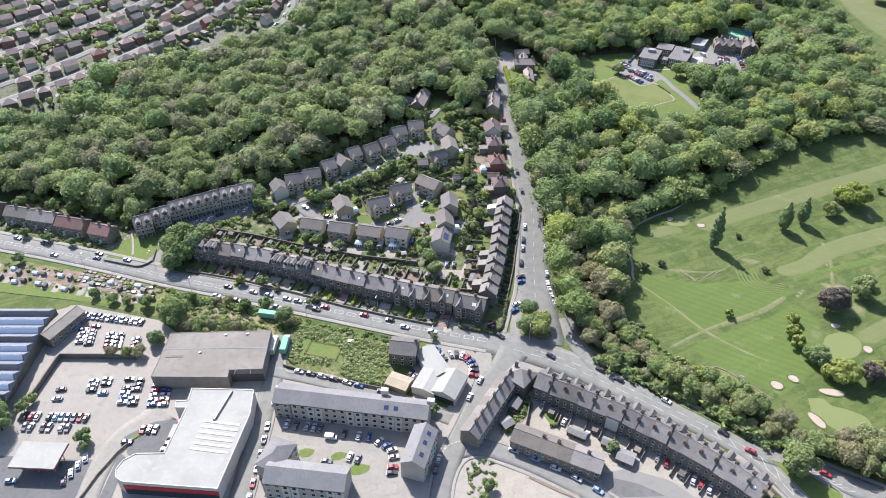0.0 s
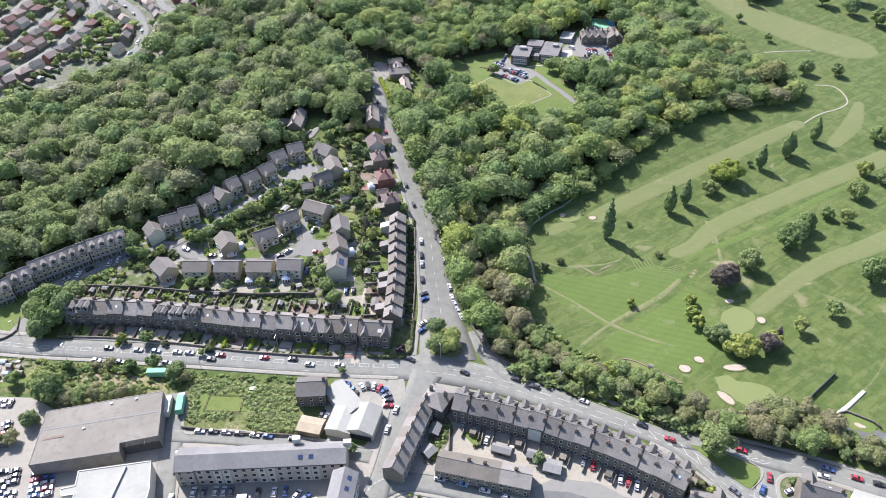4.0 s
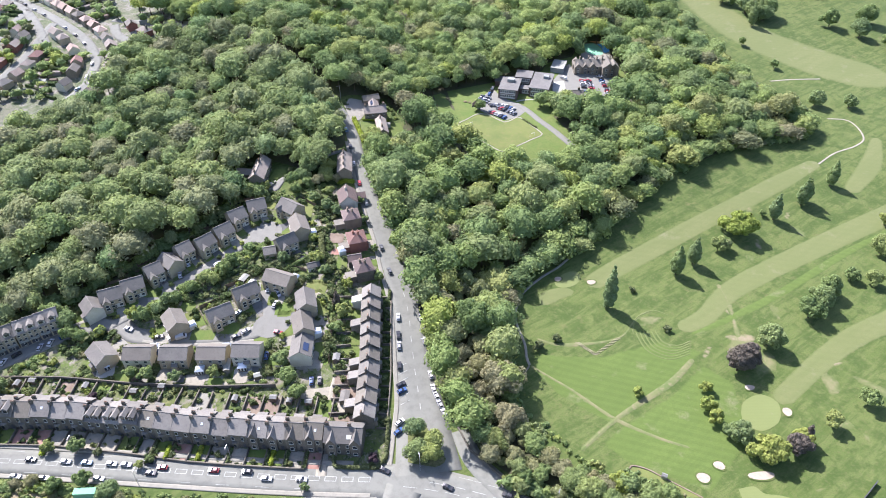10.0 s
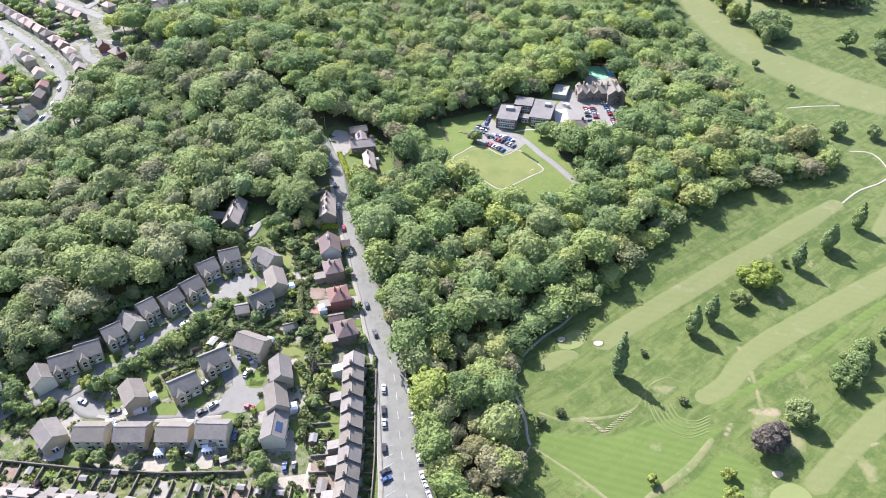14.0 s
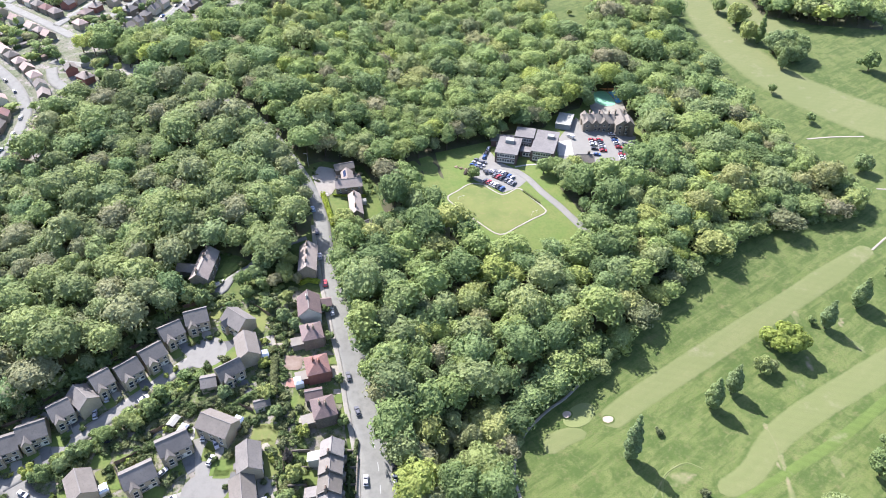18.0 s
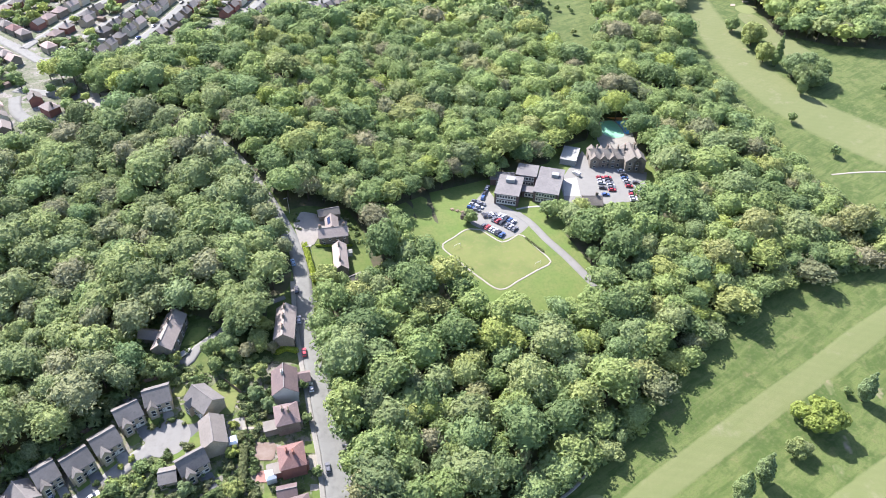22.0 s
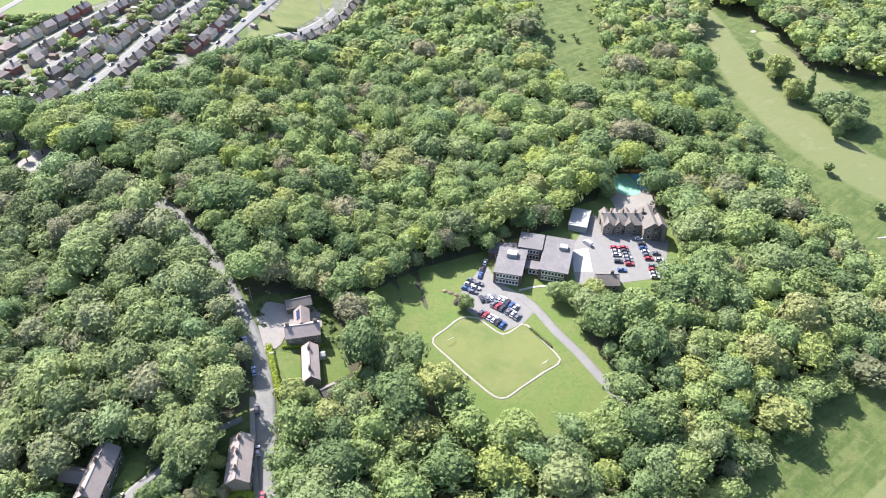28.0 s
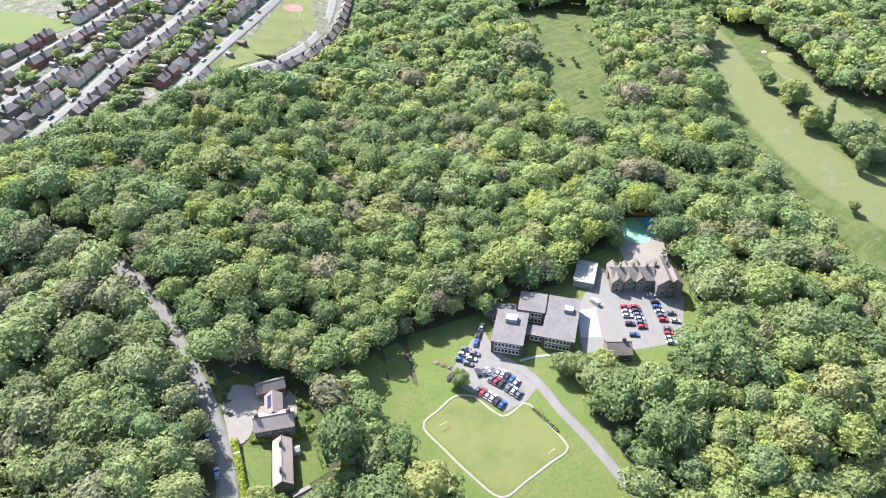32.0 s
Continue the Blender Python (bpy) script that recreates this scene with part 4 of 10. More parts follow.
ribbon("road", [(-121.7, 120), (-123, 141.7), (-121.9, 153.5), (-118, 160.9), (-112.2, 166), (-108, 172)], [8, 8, 8, 9, 12, 14], "paving", 0.166, 0, "pale concrete access road", )
sheet("forecourt", [(-98, 148), (-109, 148.5), (-115, 152), (-119, 160), (-110, 167), (-98.5, 168)], "dark_asphalt", 0.18, "dark brown tarmac forecourt", "yard")
sheet("forecourt", [(-118, 153), (-119, 120), (-114, 120), (-114.5, 138), (-114, 150)], "dark_asphalt", 0.18, "dark tarmac ramp", "yard")
sheet("forecourt", [(-164, 152), (-134, 150), (-126, 150), (-128, 120), (-164, 120)], "dark_asphalt", 0.14, "dark grey tarmac of a filling station", "yard")
sheet("car_sales_yard", [(-7, 207), (3, 207.2), (13, 203), (16, 195), (13, 186), (6, 176), (-12, 178), (-12, 200)], "paving", 0.165, "pale paved car sales yard", "yard")
sheet("bare_yard", [(18, 148), (30, 144), (48, 130), (40, 110), (12, 110), (14, 140)], "gravel", 0.15, "bare pale concrete yard", "yard")
sheet("flats_yard", [(-60, 167), (-22, 158), (-12, 155), (-12, 138), (-30, 132), (-62, 150)], "paving", 0.15, "pale block-paved residents' yard", "yard")
for a in ((-50, 153, 3, 2), (-38, 151.5, 3.4, 1.6), (-30, 146, 4, 2.2), (-46, 138, 9, 2.5)):
    sheet("flats_lawn", oval(*a, 20, 0.1, int(-a[0])), "lawn", 0.19, "small green lawn among paving", "lawn", bend=True)
sheet("traffic_island", [(36, 229), (34, 218), (33, 212.5), (43, 208.5), (47, 210.5), (45, 218), (41, 230)], "scrub", 0.3, "grassy traffic island under trees", "ground", step=3)

sheet("pavement_apron", [(14.1, 203.1), (20.5, 201.7), (20.0, 193.8), (14.3, 188.9), (11.7, 195.5)], "paving", 0.2, "pale paved corner beside the junction", "pavement", step=3)
sheet("pavement_apron", [(32.2, 197.4), (38.3, 194.8), (50.2, 189.1), (39.9, 188.6), (33.3, 191.8)], "paving", 0.2, "pale paved corner beside the junction", "pavement", step=3)
sheet("corner_garden", [(13.4, 232.1), (21.1, 236.3), (30.7, 236.5), (26.9, 213.9), (17.9, 214.0), (6.1, 216.4)], "garden_ground", 0.19, "small corner garden behind a hedge", "garden", step=3)

ribbon("footpath", [(-160.6, 287), (-157.6, 280), (-155, 273), (-153.4, 267.8)], 1.0, "gravel", 0.3, 0, "narrow worn path across a lawn", "path")
ribbon("brick_strip", [(30.8, 143.3), (36.4, 140.1), (42.3, 137.0), (46.7, 134.9)], 2.2, "earth", 0.22, 0, "long raised strip of brown brick and rubble", "kerb")
sheet("tarmac_patch", [(56, 144), (66, 146.4), (80.3, 141.4), (94, 128), (96, 112), (60, 112), (54.7, 129.2)], "pale_asphalt", 0.18, "grey tarmac yard behind a terrace", "yard", step=4)
sheet("tarmac_patch", [(60.5, 142.4), (68.8, 140.1), (77.1, 135.3), (57.5, 134.7)], "dark_asphalt", 0.19, "dark newer tarmac before garages", "yard", step=3)

# pavements with kerbs
def beside(line, lo, hi, off, width, words="pale grey pavement"):
    c = resample(line, 2.5)
    k = np.linspace(0, len(c) - 1, len(line))
    ribbon("pavement", [tuple(p) for p in c[int(len(c) * lo):int(len(c) * hi) + 1:3]], width, "paving", 0.28, off, words, "pavement", skirt=0.4)


beside(MAIN, 0.0, 0.285, 6.3, 2.0)
beside(MAIN, 0.325, 0.62, 6.2, 2.0)
beside(MAIN, 0.0, 0.635, -6.1, 1.8)
beside(MAIN, 0.715, 0.87, -8.2, 2.2)
beside(MAIN, 0.74, 0.87, 8.0, 1.8)
beside(MAIN, 0.715, 0.87, -10.3, 2.0, "narrow paved strip before a terrace")
sheet("garden_ground", [(113, 141), (123, 126), (138, 100), (142, 92), (112, 92), (104, 124)], "garden_ground", 0.13, "mixed garden soil and grass beside the road", "ground", step=5)
ribbon("pavement", [(104.6, 153.6), (110.6, 147.2), (114, 140.6), (118.1, 133.6), (122.6, 126), (127.2, 118.3), (137, 101)], 2.2, "paving", 0.28, 0, "pale grey pavement", "pavement")
ribbon("pavement", [(26.5, 213), (30, 226), (33.2, 238), (35, 252), (36.6, 266), (38.1, 281), (38.2, 293), (37.4, 308), (37.2, 324), (35.8, 341), (34.4, 361), (33.4, 382), (33.4, 405)], 1.8, "paving", 0.28, 0, "pale grey pavement", "pavement")
ribbon("pavement", [(-134, 284), (-128, 294.5), (-113, 302), (-97, 307.5), (-88, 309.5)], 1.5, "paving", 0.27, 0, "pale grey estate pavement", "pavement")
ribbon("pavement", [(-66, 292), (-53.8, 287), (-36.6, 283), (-20, 280.4)], 1.4, "paving", 0.27, 0, "pale grey estate pavement", "pavement")


for line in ([(13.2, 190), (8.2, 176), (3.4, 164), (-1.4, 153.5), (-3.6, 146), (-5.4, 134), (-7.6, 112)], [(21.8, 187), (15.6, 171), (10.6, 160.6), (14, 160.2), (23, 156.6), (36.5, 150.4), (50, 142.4), (64, 131.6)],
             [(1.2, 112), (3.2, 134.7), (5, 144), (8.2, 149.6), (13, 151), (22, 147.8), (34, 142), (46.6, 134.6), (60, 124)], [(-64.6, 207), (-64.6, 192.6), (-50.4, 190.8), (-31.6, 184.8), (-13.2, 178.6), (1.6, 172.4)],
             [(-64.8, 186), (-64.9, 168), (-65.2, 150), (-65.6, 134), (-66.4, 110)]):
    ribbon("pavement", line, 1.1, "paving", 0.28, 0, "narrow pale pavement with a kerb", "pavement", skirt=0.3)


def dashes(name, line, offset, length, gap, width, lift, parent, lo=0.0, hi=1.0):
    """White paint in strokes along a line, flat on the road."""
    c = resample(line, 0.5)
    n = sideways(c)
    v, f = [], []
    k, step, run = int(len(c) * lo), int((length + gap) / 0.5), max(2, int(length / 0.5))
    while k + run < len(c) * hi:
        for j in range(k, k + run, 2):
            a, b = c[j] + n[j] * offset, c[j + 2 if j + 2 < len(c) else j] + n[j] * offset
            for p, s in ((a, -1), (b, -1), (b, 1), (a, 1)):
                q = p + n[j] * s * width / 2
                v.append((q[0], q[1], height(q[0], q[1]) + lift))
            f.append((len(v) - 4, len(v) - 3, len(v) - 2, len(v) - 1))
        k += step
    if f:
        ob = part(name, array_mesh(name, v, f, ["road_paint"]), "", parent, "worn white road paint")
        tagged(ob, kind="stuff")


dashes("lane_marking", MAIN, 0.85, 4.0, 2.0, 0.22, 0.19, main_road, 0.0, 0.64)
dashes("lane_marking", MAIN, -0.85, 4.0, 2.0, 0.22, 0.19, main_road, 0.0, 0.64)
c = resample(MAIN, 0.5)
n = sideways(c)
v, f = [], []
for k in range(0, int(len(c) * 0.64) - 9, 12):
    for j in (k, k + 8):
        d = np.array((n[j][1], -n[j][0])) * 0.12
        for q in (c[j] + n[j] * 0.96 - d, c[j] + n[j] * 0.96 + d, c[j] - n[j] * 0.96 + d, c[j] - n[j] * 0.96 - d):
            v.append((q[0], q[1], height(q[0], q[1]) + 0.194))
        f.append((len(v) - 1, len(v) - 2, len(v) - 3, len(v) - 4))
tagged(part("cross_marking", array_mesh("cross_marking", v, f, ["road_paint"]), "", main_road, "worn white road paint"), kind="stuff")
dashes("edge_marking", MAIN, 4.2, 5, 6, 0.14, 0.19, main_road, 0.32, 0.6)
dashes("edge_marking", MAIN, -4.2, 5, 9, 0.14, 0.19, main_road, 0.0, 0.6)
dashes("lane_marking", MAIN, 1.2, 5.0, 2.5, 0.2, 0.19, main_road, 0.68, 1.0)
dashes("lane_marking", MAIN, -1.6, 5.0, 2.5, 0.2, 0.19, main_road, 0.66, 1.0)
dashes("edge_marking", MAIN, 5.2, 8, 2, 0.14, 0.19, main_road, 0.7, 0.87)
dashes("edge_marking", MAIN, -3.6, 8, 2, 0.14, 0.19, main_road, 0.9, 1.0)
dashes("centre_marking", BRANCH, 0.0, 3.0, 5.0, 0.22, 0.2, branch_road, 0.06, 0.2)
dashes("give_way_marking", [(0.6, 154.6), (2.4, 156.4), (5.2, 157.7), (9.8, 158.6)], 0.0, 1.0, 0.5, 0.3, 0.2, main_road)
for k in range(6):
    p = resample(MAIN, 1.0)
    j = int(len(p) * (0.84 + k * 0.013))
    n = sideways(p)[j]
    a, b = p[j] + n * 1.2, p[min(j + 4, len(p) - 1)] - n * 1.6
    ribbon("hatch_marking", [tuple(a), tuple(b)], 0.25, "road_paint", 0.2, 0, "", parent=main_road, skirt=0.01)
for k in range(6):
    x, y = 34.6 + k * 0.35, 237 + k * 3.4
    ribbon("bay_marking", [(x, y), (x + 3.8, y + 1.5)], 0.18, "road_paint", 0.21, 0, "", parent=branch_road, skirt=0.01)

# ---- golf course ----
sheet("practice_ground", [(96, 254), (120, 247), (150, 250), (165, 240), (140, 224), (112, 212), (96, 230), (90, 246)], "practice_grass", 0.1, "green grass with mown stripes", "lawn", step=2.5)
sheet("practice_ground", [(112, 211), (140, 222), (160, 234), (168, 222), (160, 196), (134, 178), (110, 196), (104, 206)], "practice_grass", 0.1, "green grass with mown stripes", "lawn", step=2.5)
turf("fairway", [(132, 289), (148, 297), (197, 317), (240, 334), (284, 353), (300, 360)], [11, 12, 12, 12, 12.5, 9], "fairway", 0.14, "pale mown golf fairway")
turf("fairway", [(160, 254), (175, 259), (200, 274), (260, 294), (320, 312), (400, 335)], [9, 12.5, 13.5, 14, 15, 15], "fairway", 0.14, "pale mown golf fairway")
turf("fairway", [(180, 208), (186, 213), (226, 232), (268, 243), (330, 262), (420, 280)], [9, 11, 13, 14, 15, 15], "fairway", 0.14, "pale mown golf fairway")
turf("fairway", [(410, 436), (378, 470), (350, 520), (343, 580), (352, 640), (366, 690), (372, 720)], [44, 46, 42, 38, 32, 24, 14], "fairway", 0.14, "pale mown golf fairway between woods", soft=8)
turf("fairway", [(392, 560), (388, 600), (385, 650)], [24, 22, 16], "fairway", 0.14, "pale mown golf fairway")
sheet("putting_green", [(162.2, 207.8), (166.4, 212.5), (174.3, 214.3), (178.7, 209.9), (177.2, 204.6), (172.8, 200.1), (165.2, 198.5), (160.9, 202.7)], "green_turf", 0.1, "close-mown round putting green", "putting green", bend=True, edge=0.8)
sheet("putting_green", [(143.8, 178.2), (149.6, 177.9), (151.7, 174.6), (156.9, 172.6), (162.4, 168.7), (162.2, 163.4), (157.9, 159.2), (151.1, 160.6), (146.2, 165.1), (142.5, 169.4), (143.1, 174.7)], "green_turf", 0.1, "close-mown kidney-shaped putting green", "putting green", bend=True, edge=0.8)
sheet("putting_green", oval(124, 295, 7, 4.5, 25, 0.05, 8), "green_turf", 0.12, "close-mown tee ground", "putting green", bend=True, edge=0.8)
sheet("putting_green", oval(392, 655, 9, 8, 25, 0.05, 9), "green_turf", 0.12, "close-mown far putting green", "putting green", bend=True, edge=0.8)
for x, y, a, b, turn in ((154.5, 181.2, 5.0, 2.0, -10), (134, 184.8, 2.5, 2.3, 0), (142, 188.2, 2.3, 1.8, -20), (142.8, 167.5, 4.6, 1.9, -62), (134, 291, 2.3, 1.7, 10), (119.4, 296.3, 2.0, 1.6, 0), (179.8, 204.3, 2.1, 2.1, 0), (172.2, 218.2, 2.1, 1.6, 0), (385, 664, 3, 1.8, 20), (398, 668, 3, 1.6, -10)):
    lip = sheet("bunker_lip", oval(x, y, a * 0.9 + 0.6, b * 0.9 + 0.6, turn, 0.06, int(x)), "fairway", 0.2, "raised turf lip round a bunker", "bunker", bend=True, step=2, edge=0.6)
    tagged(sheet("bunker", oval(x, y, a * 0.9, b * 0.9, turn, 0.07, int(x)), "sand", 0.26, "golf bunker filled with pale pinkish sand", "bunker", bend=True, step=2, edge=0.6))
ribbon("footpath", [(132, 311), (122, 304), (112, 299), (100, 290), (92.5, 277), (91.5, 268), (91.5, 259), (90, 252), (90, 247.8)], 1.1, "gravel", 0.2, 0, "pale winding gravel path along the wood", "path")
turf("worn_track", [(89.9, 247.8), (102.4, 232.4), (113.4, 216), (125.1, 204.7), (136, 197)], [1.8, 2.2, 2.4, 2.4, 2], "worn_grass", 0.18, "worn pale track over grass", "path", 0.9)
turf("worn_track", [(95.7, 204.7), (114.8, 215.6), (132.3, 222.9), (143.8, 227.9), (157.9, 237.2)], [2.4, 2.6, 3.4, 4, 3], "worn_grass", 0.2, "worn pale track over grass", "path", 1.2)
turf("worn_track", [(97, 262), (108, 256), (131, 254.6), (142, 262), (150, 268)], [1.6, 3, 2, 1.5, 1.2], "worn_grass", 0.17, "faint worn line over grass", "path", 1.2)
turf("worn_track", [(191.5, 278), (190, 267), (186, 254), (182, 243)], [3, 4, 2.5, 4], "worn_grass", 0.17, "faint worn line over grass", "path", 2)
for k in range(22):
    u = k / 10 if k < 11 else (k - 11) / 10
    x, y = (114 + 4.8 * u, 256 - 7.9 * u) if k < 11 else (119.9 + 11.8 * u, 248.5 + 6.1 * u)
    ribbon("practice_mat", [(x - 1.1, y + 0.3), (x + 1.1, y - 0.3)], 0.42, "worn_mat", 0.2, 0, "small worn practice tee", "tee", skirt=0.3)
OUTER, INNER = np.array([(141, 257), (140.6, 249), (142.1, 243.7), (148.2, 238.9), (158.6, 240.1)]), np.array([(149.6, 256), (149.4, 251), (150.3, 247.8), (155.1, 245.3), (162.1, 246.8)])
for k in range(6):
    turf("mown_arc", [tuple(q) for q in OUTER + (INNER - OUTER) * k / 5], 0.95, "arc_grass", 0.2, "pale curved line left by a mower", "lawn", 0.35)
turf("mown_arc", [(139.4, 256), (143.5, 263.5), (149.2, 266.5), (154.7, 267.2), (159.3, 263.3)], 0.9, "arc_grass", 0.19, "pale curved line left by a mower", "lawn", 0.4)
turf("semi_rough", [(163.6, 250), (182, 254.6), (216, 265.5), (262, 284), (300, 297)], [3, 5, 5, 5, 3], "practice_grass", 0.12, "darker mown strip beside a fairway", "fairway", 1.5)
turf("tee_ground", [(106.5, 281.5), (111, 285.5), (117, 287.2), (124, 287)], [6, 9, 8, 5], "fairway", 0.2, "pale mown tee ground beside the wood", "tee", 1.5)
for x, y, a, b, turn in ((183.6, 243.4, 6, 3.6, -20), (184.6, 236.4, 5.5, 2.8, 60), (188, 231, 3, 1.5, 20), (186.5, 262, 7, 1.6, 80), (191, 276, 6, 1.4, 75), (226, 300, 5, 2, 60), (212, 222, 5, 2, 10), (254, 318, 5, 1.8, 40), (166, 240, 6, 1.8, 45)):
    sheet("dry_patch", oval(x, y, a, b, turn, 0.2, int(x + y)), "dry_patch", 0.15, "bare brown sun-dried patch of grass", "ground", bend=True, step=2, fade=2.6, edge=1.0)
ribbon("footpath", [(300, 358), (316, 366), (332, 370), (343, 376), (348, 388), (347, 398), (336, 402)], 1.0, "gravel", 0.12, 0, "pale curving golf path", "path")
ribbon("footpath", [(328, 454), (345, 453), (364, 450)], 1.1, "gravel", 0.12, 0, "pale straight worn path", "path")
turf("fairway", [(300, 330), (330, 352), (352, 376)], [10, 14, 8], "fairway", 0.12, "pale mown tee ground", soft=3)
ribbon("footpath", [(358, 692), (352, 700), (346, 725)], 2.2, "gravel", 0.2, 0, "pale golf path", "path")
for x, y, a, b, s in ((186, 228, 7, 5, 1), (205, 214, 8, 4, 2), (176, 234, 6, 4, 3), (222, 206, 9, 4, 4), (197, 196, 6, 4, 5), (150, 262, 8, 3, 6), (181, 241, 7, 5, 7), (238, 330, 9, 4, 8), (207, 255, 5, 3, 9), (240, 196, 10, 5, 10), (262, 214, 10, 5, 11), (352, 600, 7, 9, 12), (366, 626, 6, 12, 13), (216, 290, 5, 3, 14), (252, 305, 6, 3, 15)):
    sheet("worn_patch", oval(x, y, a, b, 30 * s, 0.25, s), "worn_grass", 0.13, "sun-dried patch of grass", "ground", bend=True, step=2, fade=4.5)

# ---- school grounds ----
sheet("sports_field", [(101.3, 425.6), (120.4, 395), (147.3, 406.5), (139.1, 427), (129.5, 423.6), (122, 433), (115.5, 435.2)], "dry_lawn", 0.24, "sunlit mown playing field ringed by a path", "lawn")
ribbon("footpath", [(122, 434), (115.5, 435.6), (108, 431), (101.3, 425.6), (106, 416), (113, 404), (120.4, 395), (130, 398.5), (140, 403), (146.5, 405.6), (147.4, 408.5), (144, 417), (139.6, 427), (134.5, 425), (129.7, 423.4), (126.3, 427), (122, 434)], 0.8, "gravel", 0.29, 0, "narrow pale path round the field", "path")
sheet("car_park", [(115.5, 446), (126, 458), (133.5, 466.5), (135.5, 453), (143.5, 443), (147, 434), (140, 428), (130.6, 425), (123.8, 432.7), (119, 438)], "pale_asphalt", 0.27, "grey tarmac school car park", "car park")
ribbon("drive", [(142, 443), (146.6, 434), (150.5, 421), (155.4, 409.1), (160, 396), (166, 380), (172, 366)], 4.0, "pale_asphalt", 0.3, 0, "pale tarmac school drive", "drive")
ribbon("footpath", [(143, 446), (149, 446.5), (156, 446)], 1.0, "white_concrete", 0.31, 0, "narrow pale path", "path")
sheet("school_yard", [(168, 444), (172, 464), (180, 474), (186, 480), (194, 490), (196, 474), (222, 466), (208, 441), (189, 441)], "pale_asphalt", 0.27, "grey tarmac yard before a stone mansion", "yard")
sheet("concrete_pad", [(170, 452), (178, 450), (182, 466), (174, 466)], "white_concrete", 0.33, "bright white concrete pad", "yard")
sheet("playground_surround", [(206, 484), (226, 484), (234, 519), (214, 520), (207, 500)], "paving", 0.26, "pale paving round a playground", "yard")
sheet("play_surface", [(216, 518), (224, 519), (226, 510), (224, 502), (217, 501), (213, 505), (214, 511)], "play_green", 0.33, "green rubber play surface", "playground", bend=True)
sheet("play_surface", [(226, 518), (233.5, 517.5), (231, 507), (226, 504), (227, 511)], "play_blue", 0.34, "blue rubber play surface", "playground", bend=True)
sheet("play_surface", [(222, 523), (236, 522), (235, 519.5), (226, 520.5)], "play_orange", 0.35, "orange rubber play surface", "playground", bend=True)

# ---- streets of the far town ----
FAR_STREETS = [
    [(-131, 483), (-118, 501), (-115, 520), (-115, 534), (-123, 556), (-138, 580), (-160, 610), (-190, 650)],
    [(-300, 410), (-250, 440), (-205, 482), (-170, 530), (-150, 590)],
    [(-400, 430), (-310, 480), (-250, 530), (-210, 600), (-180, 690)],
    [(-370, 530), (-310, 590), (-270, 660), (-240, 760)],
    [(-104, 620), (-126, 647), (-150, 675), (-176, 706)],
    [(-66, 598), (-57, 618), (-51, 632), (-36, 664), (-23, 696), (-12.5, 716), (10, 763), (38, 830)],
    [(11.6, 652.4), (21.3, 674), (38.4, 710.2), (52.3, 744.4), (72.6, 800.9), (92, 862)],
    [(-118, 640), (-92, 690), (-66, 730), (-48, 760), (-20, 812)],
    [(-160, 690), (-135, 740), (-116, 780)],
    [(-350, 408), (-280, 446), (-230, 496), (-192, 560), (-172, 620)],
    [(-340, 505), (-282, 558), (-242, 626), (-212, 700)],
    [(-150, 560), (-166, 600), (-196, 660), (-226, 720)],
    [(38.5, 667.7), (50.9, 679.4), (70.9, 700.7), (90.6, 734.4), (104.6, 769.9), (114, 811.2), (120, 860)],
    [(-84, 648), (-60, 690), (-40, 728)],
    [(-78, 536), (-92, 546), (-104, 560), (-108, 576)],
]
sheet("garden_ground", [(-620, 410), (-480, 402), (-300, 380), (-246, 384), (-222, 388), (-204, 432), (-180, 433), (-150, 449), (-120, 471), (-96, 486), (-92, 523), (-66, 528), (-46, 540), (-36, 600), (-6, 624), (20, 643), (52, 656), (91, 686), (126, 750), (138, 800), (150, 960), (-300, 980), (-620, 800)],
      "town_ground", 0.1, "mixed garden plots of a distant town", "ground", step=14)
TOWN_GROVE = [(-98, 592), (-80, 584), (-75, 574), (-54, 568), (-42, 560), (-30, 574), (-32, 594), (-50, 598), (-72, 600)]
sheet("inn_yard", [(-70, 552), (-52, 548), (-45, 556), (-56, 569), (-74, 572)], "car_park", 0.24, "pale tarmac yard beside an inn at the wood's edge", "yard")
STREET_POINTS = np.vstack([resample(line, 2.0) for line in FAR_STREETS])
for line in FAR_STREETS:
    ribbon("road", line, 6.5, "asphalt", 0.25, 0, "grey tarmac street in a distant town", step=5)
TOWN_GREEN = [(33, 674), (47, 684), (67, 706), (86, 740), (100, 772), (107, 813), (112, 850), (95, 850), (78, 802), (56, 732), (43, 700)]
TOWN_FIELD = [(-150, 800), (-111, 803), (-87, 792), (-56, 764), (-68, 753), (-85, 733), (-108, 738), (-150, 770)]
TOWN_VIEW = [(-236, 380), (-300, 410), (-345, 500), (-365, 585), (-300, 640), (-230, 700), (-190, 760), (-150, 860), (60, 870), (150, 870), (140, 790), (100, 690), (20, 640), (-20, 600), (-90, 540), (-90, 470)]
sheet("town_green", TOWN_GREEN, "dry_lawn", 0.24, "open dry green between two streets", "lawn", bend=True, step=9)
sheet("play_area", oval(83.6, 790.5, 9, 6, 40, 0.05, 2), "red_paving", 0.3, "reddish fenced play area on a green", "playground", bend=True)
sheet("town_field", TOWN_FIELD, "lawn", 0.24, "broad bright green playing field", "lawn", step=12)

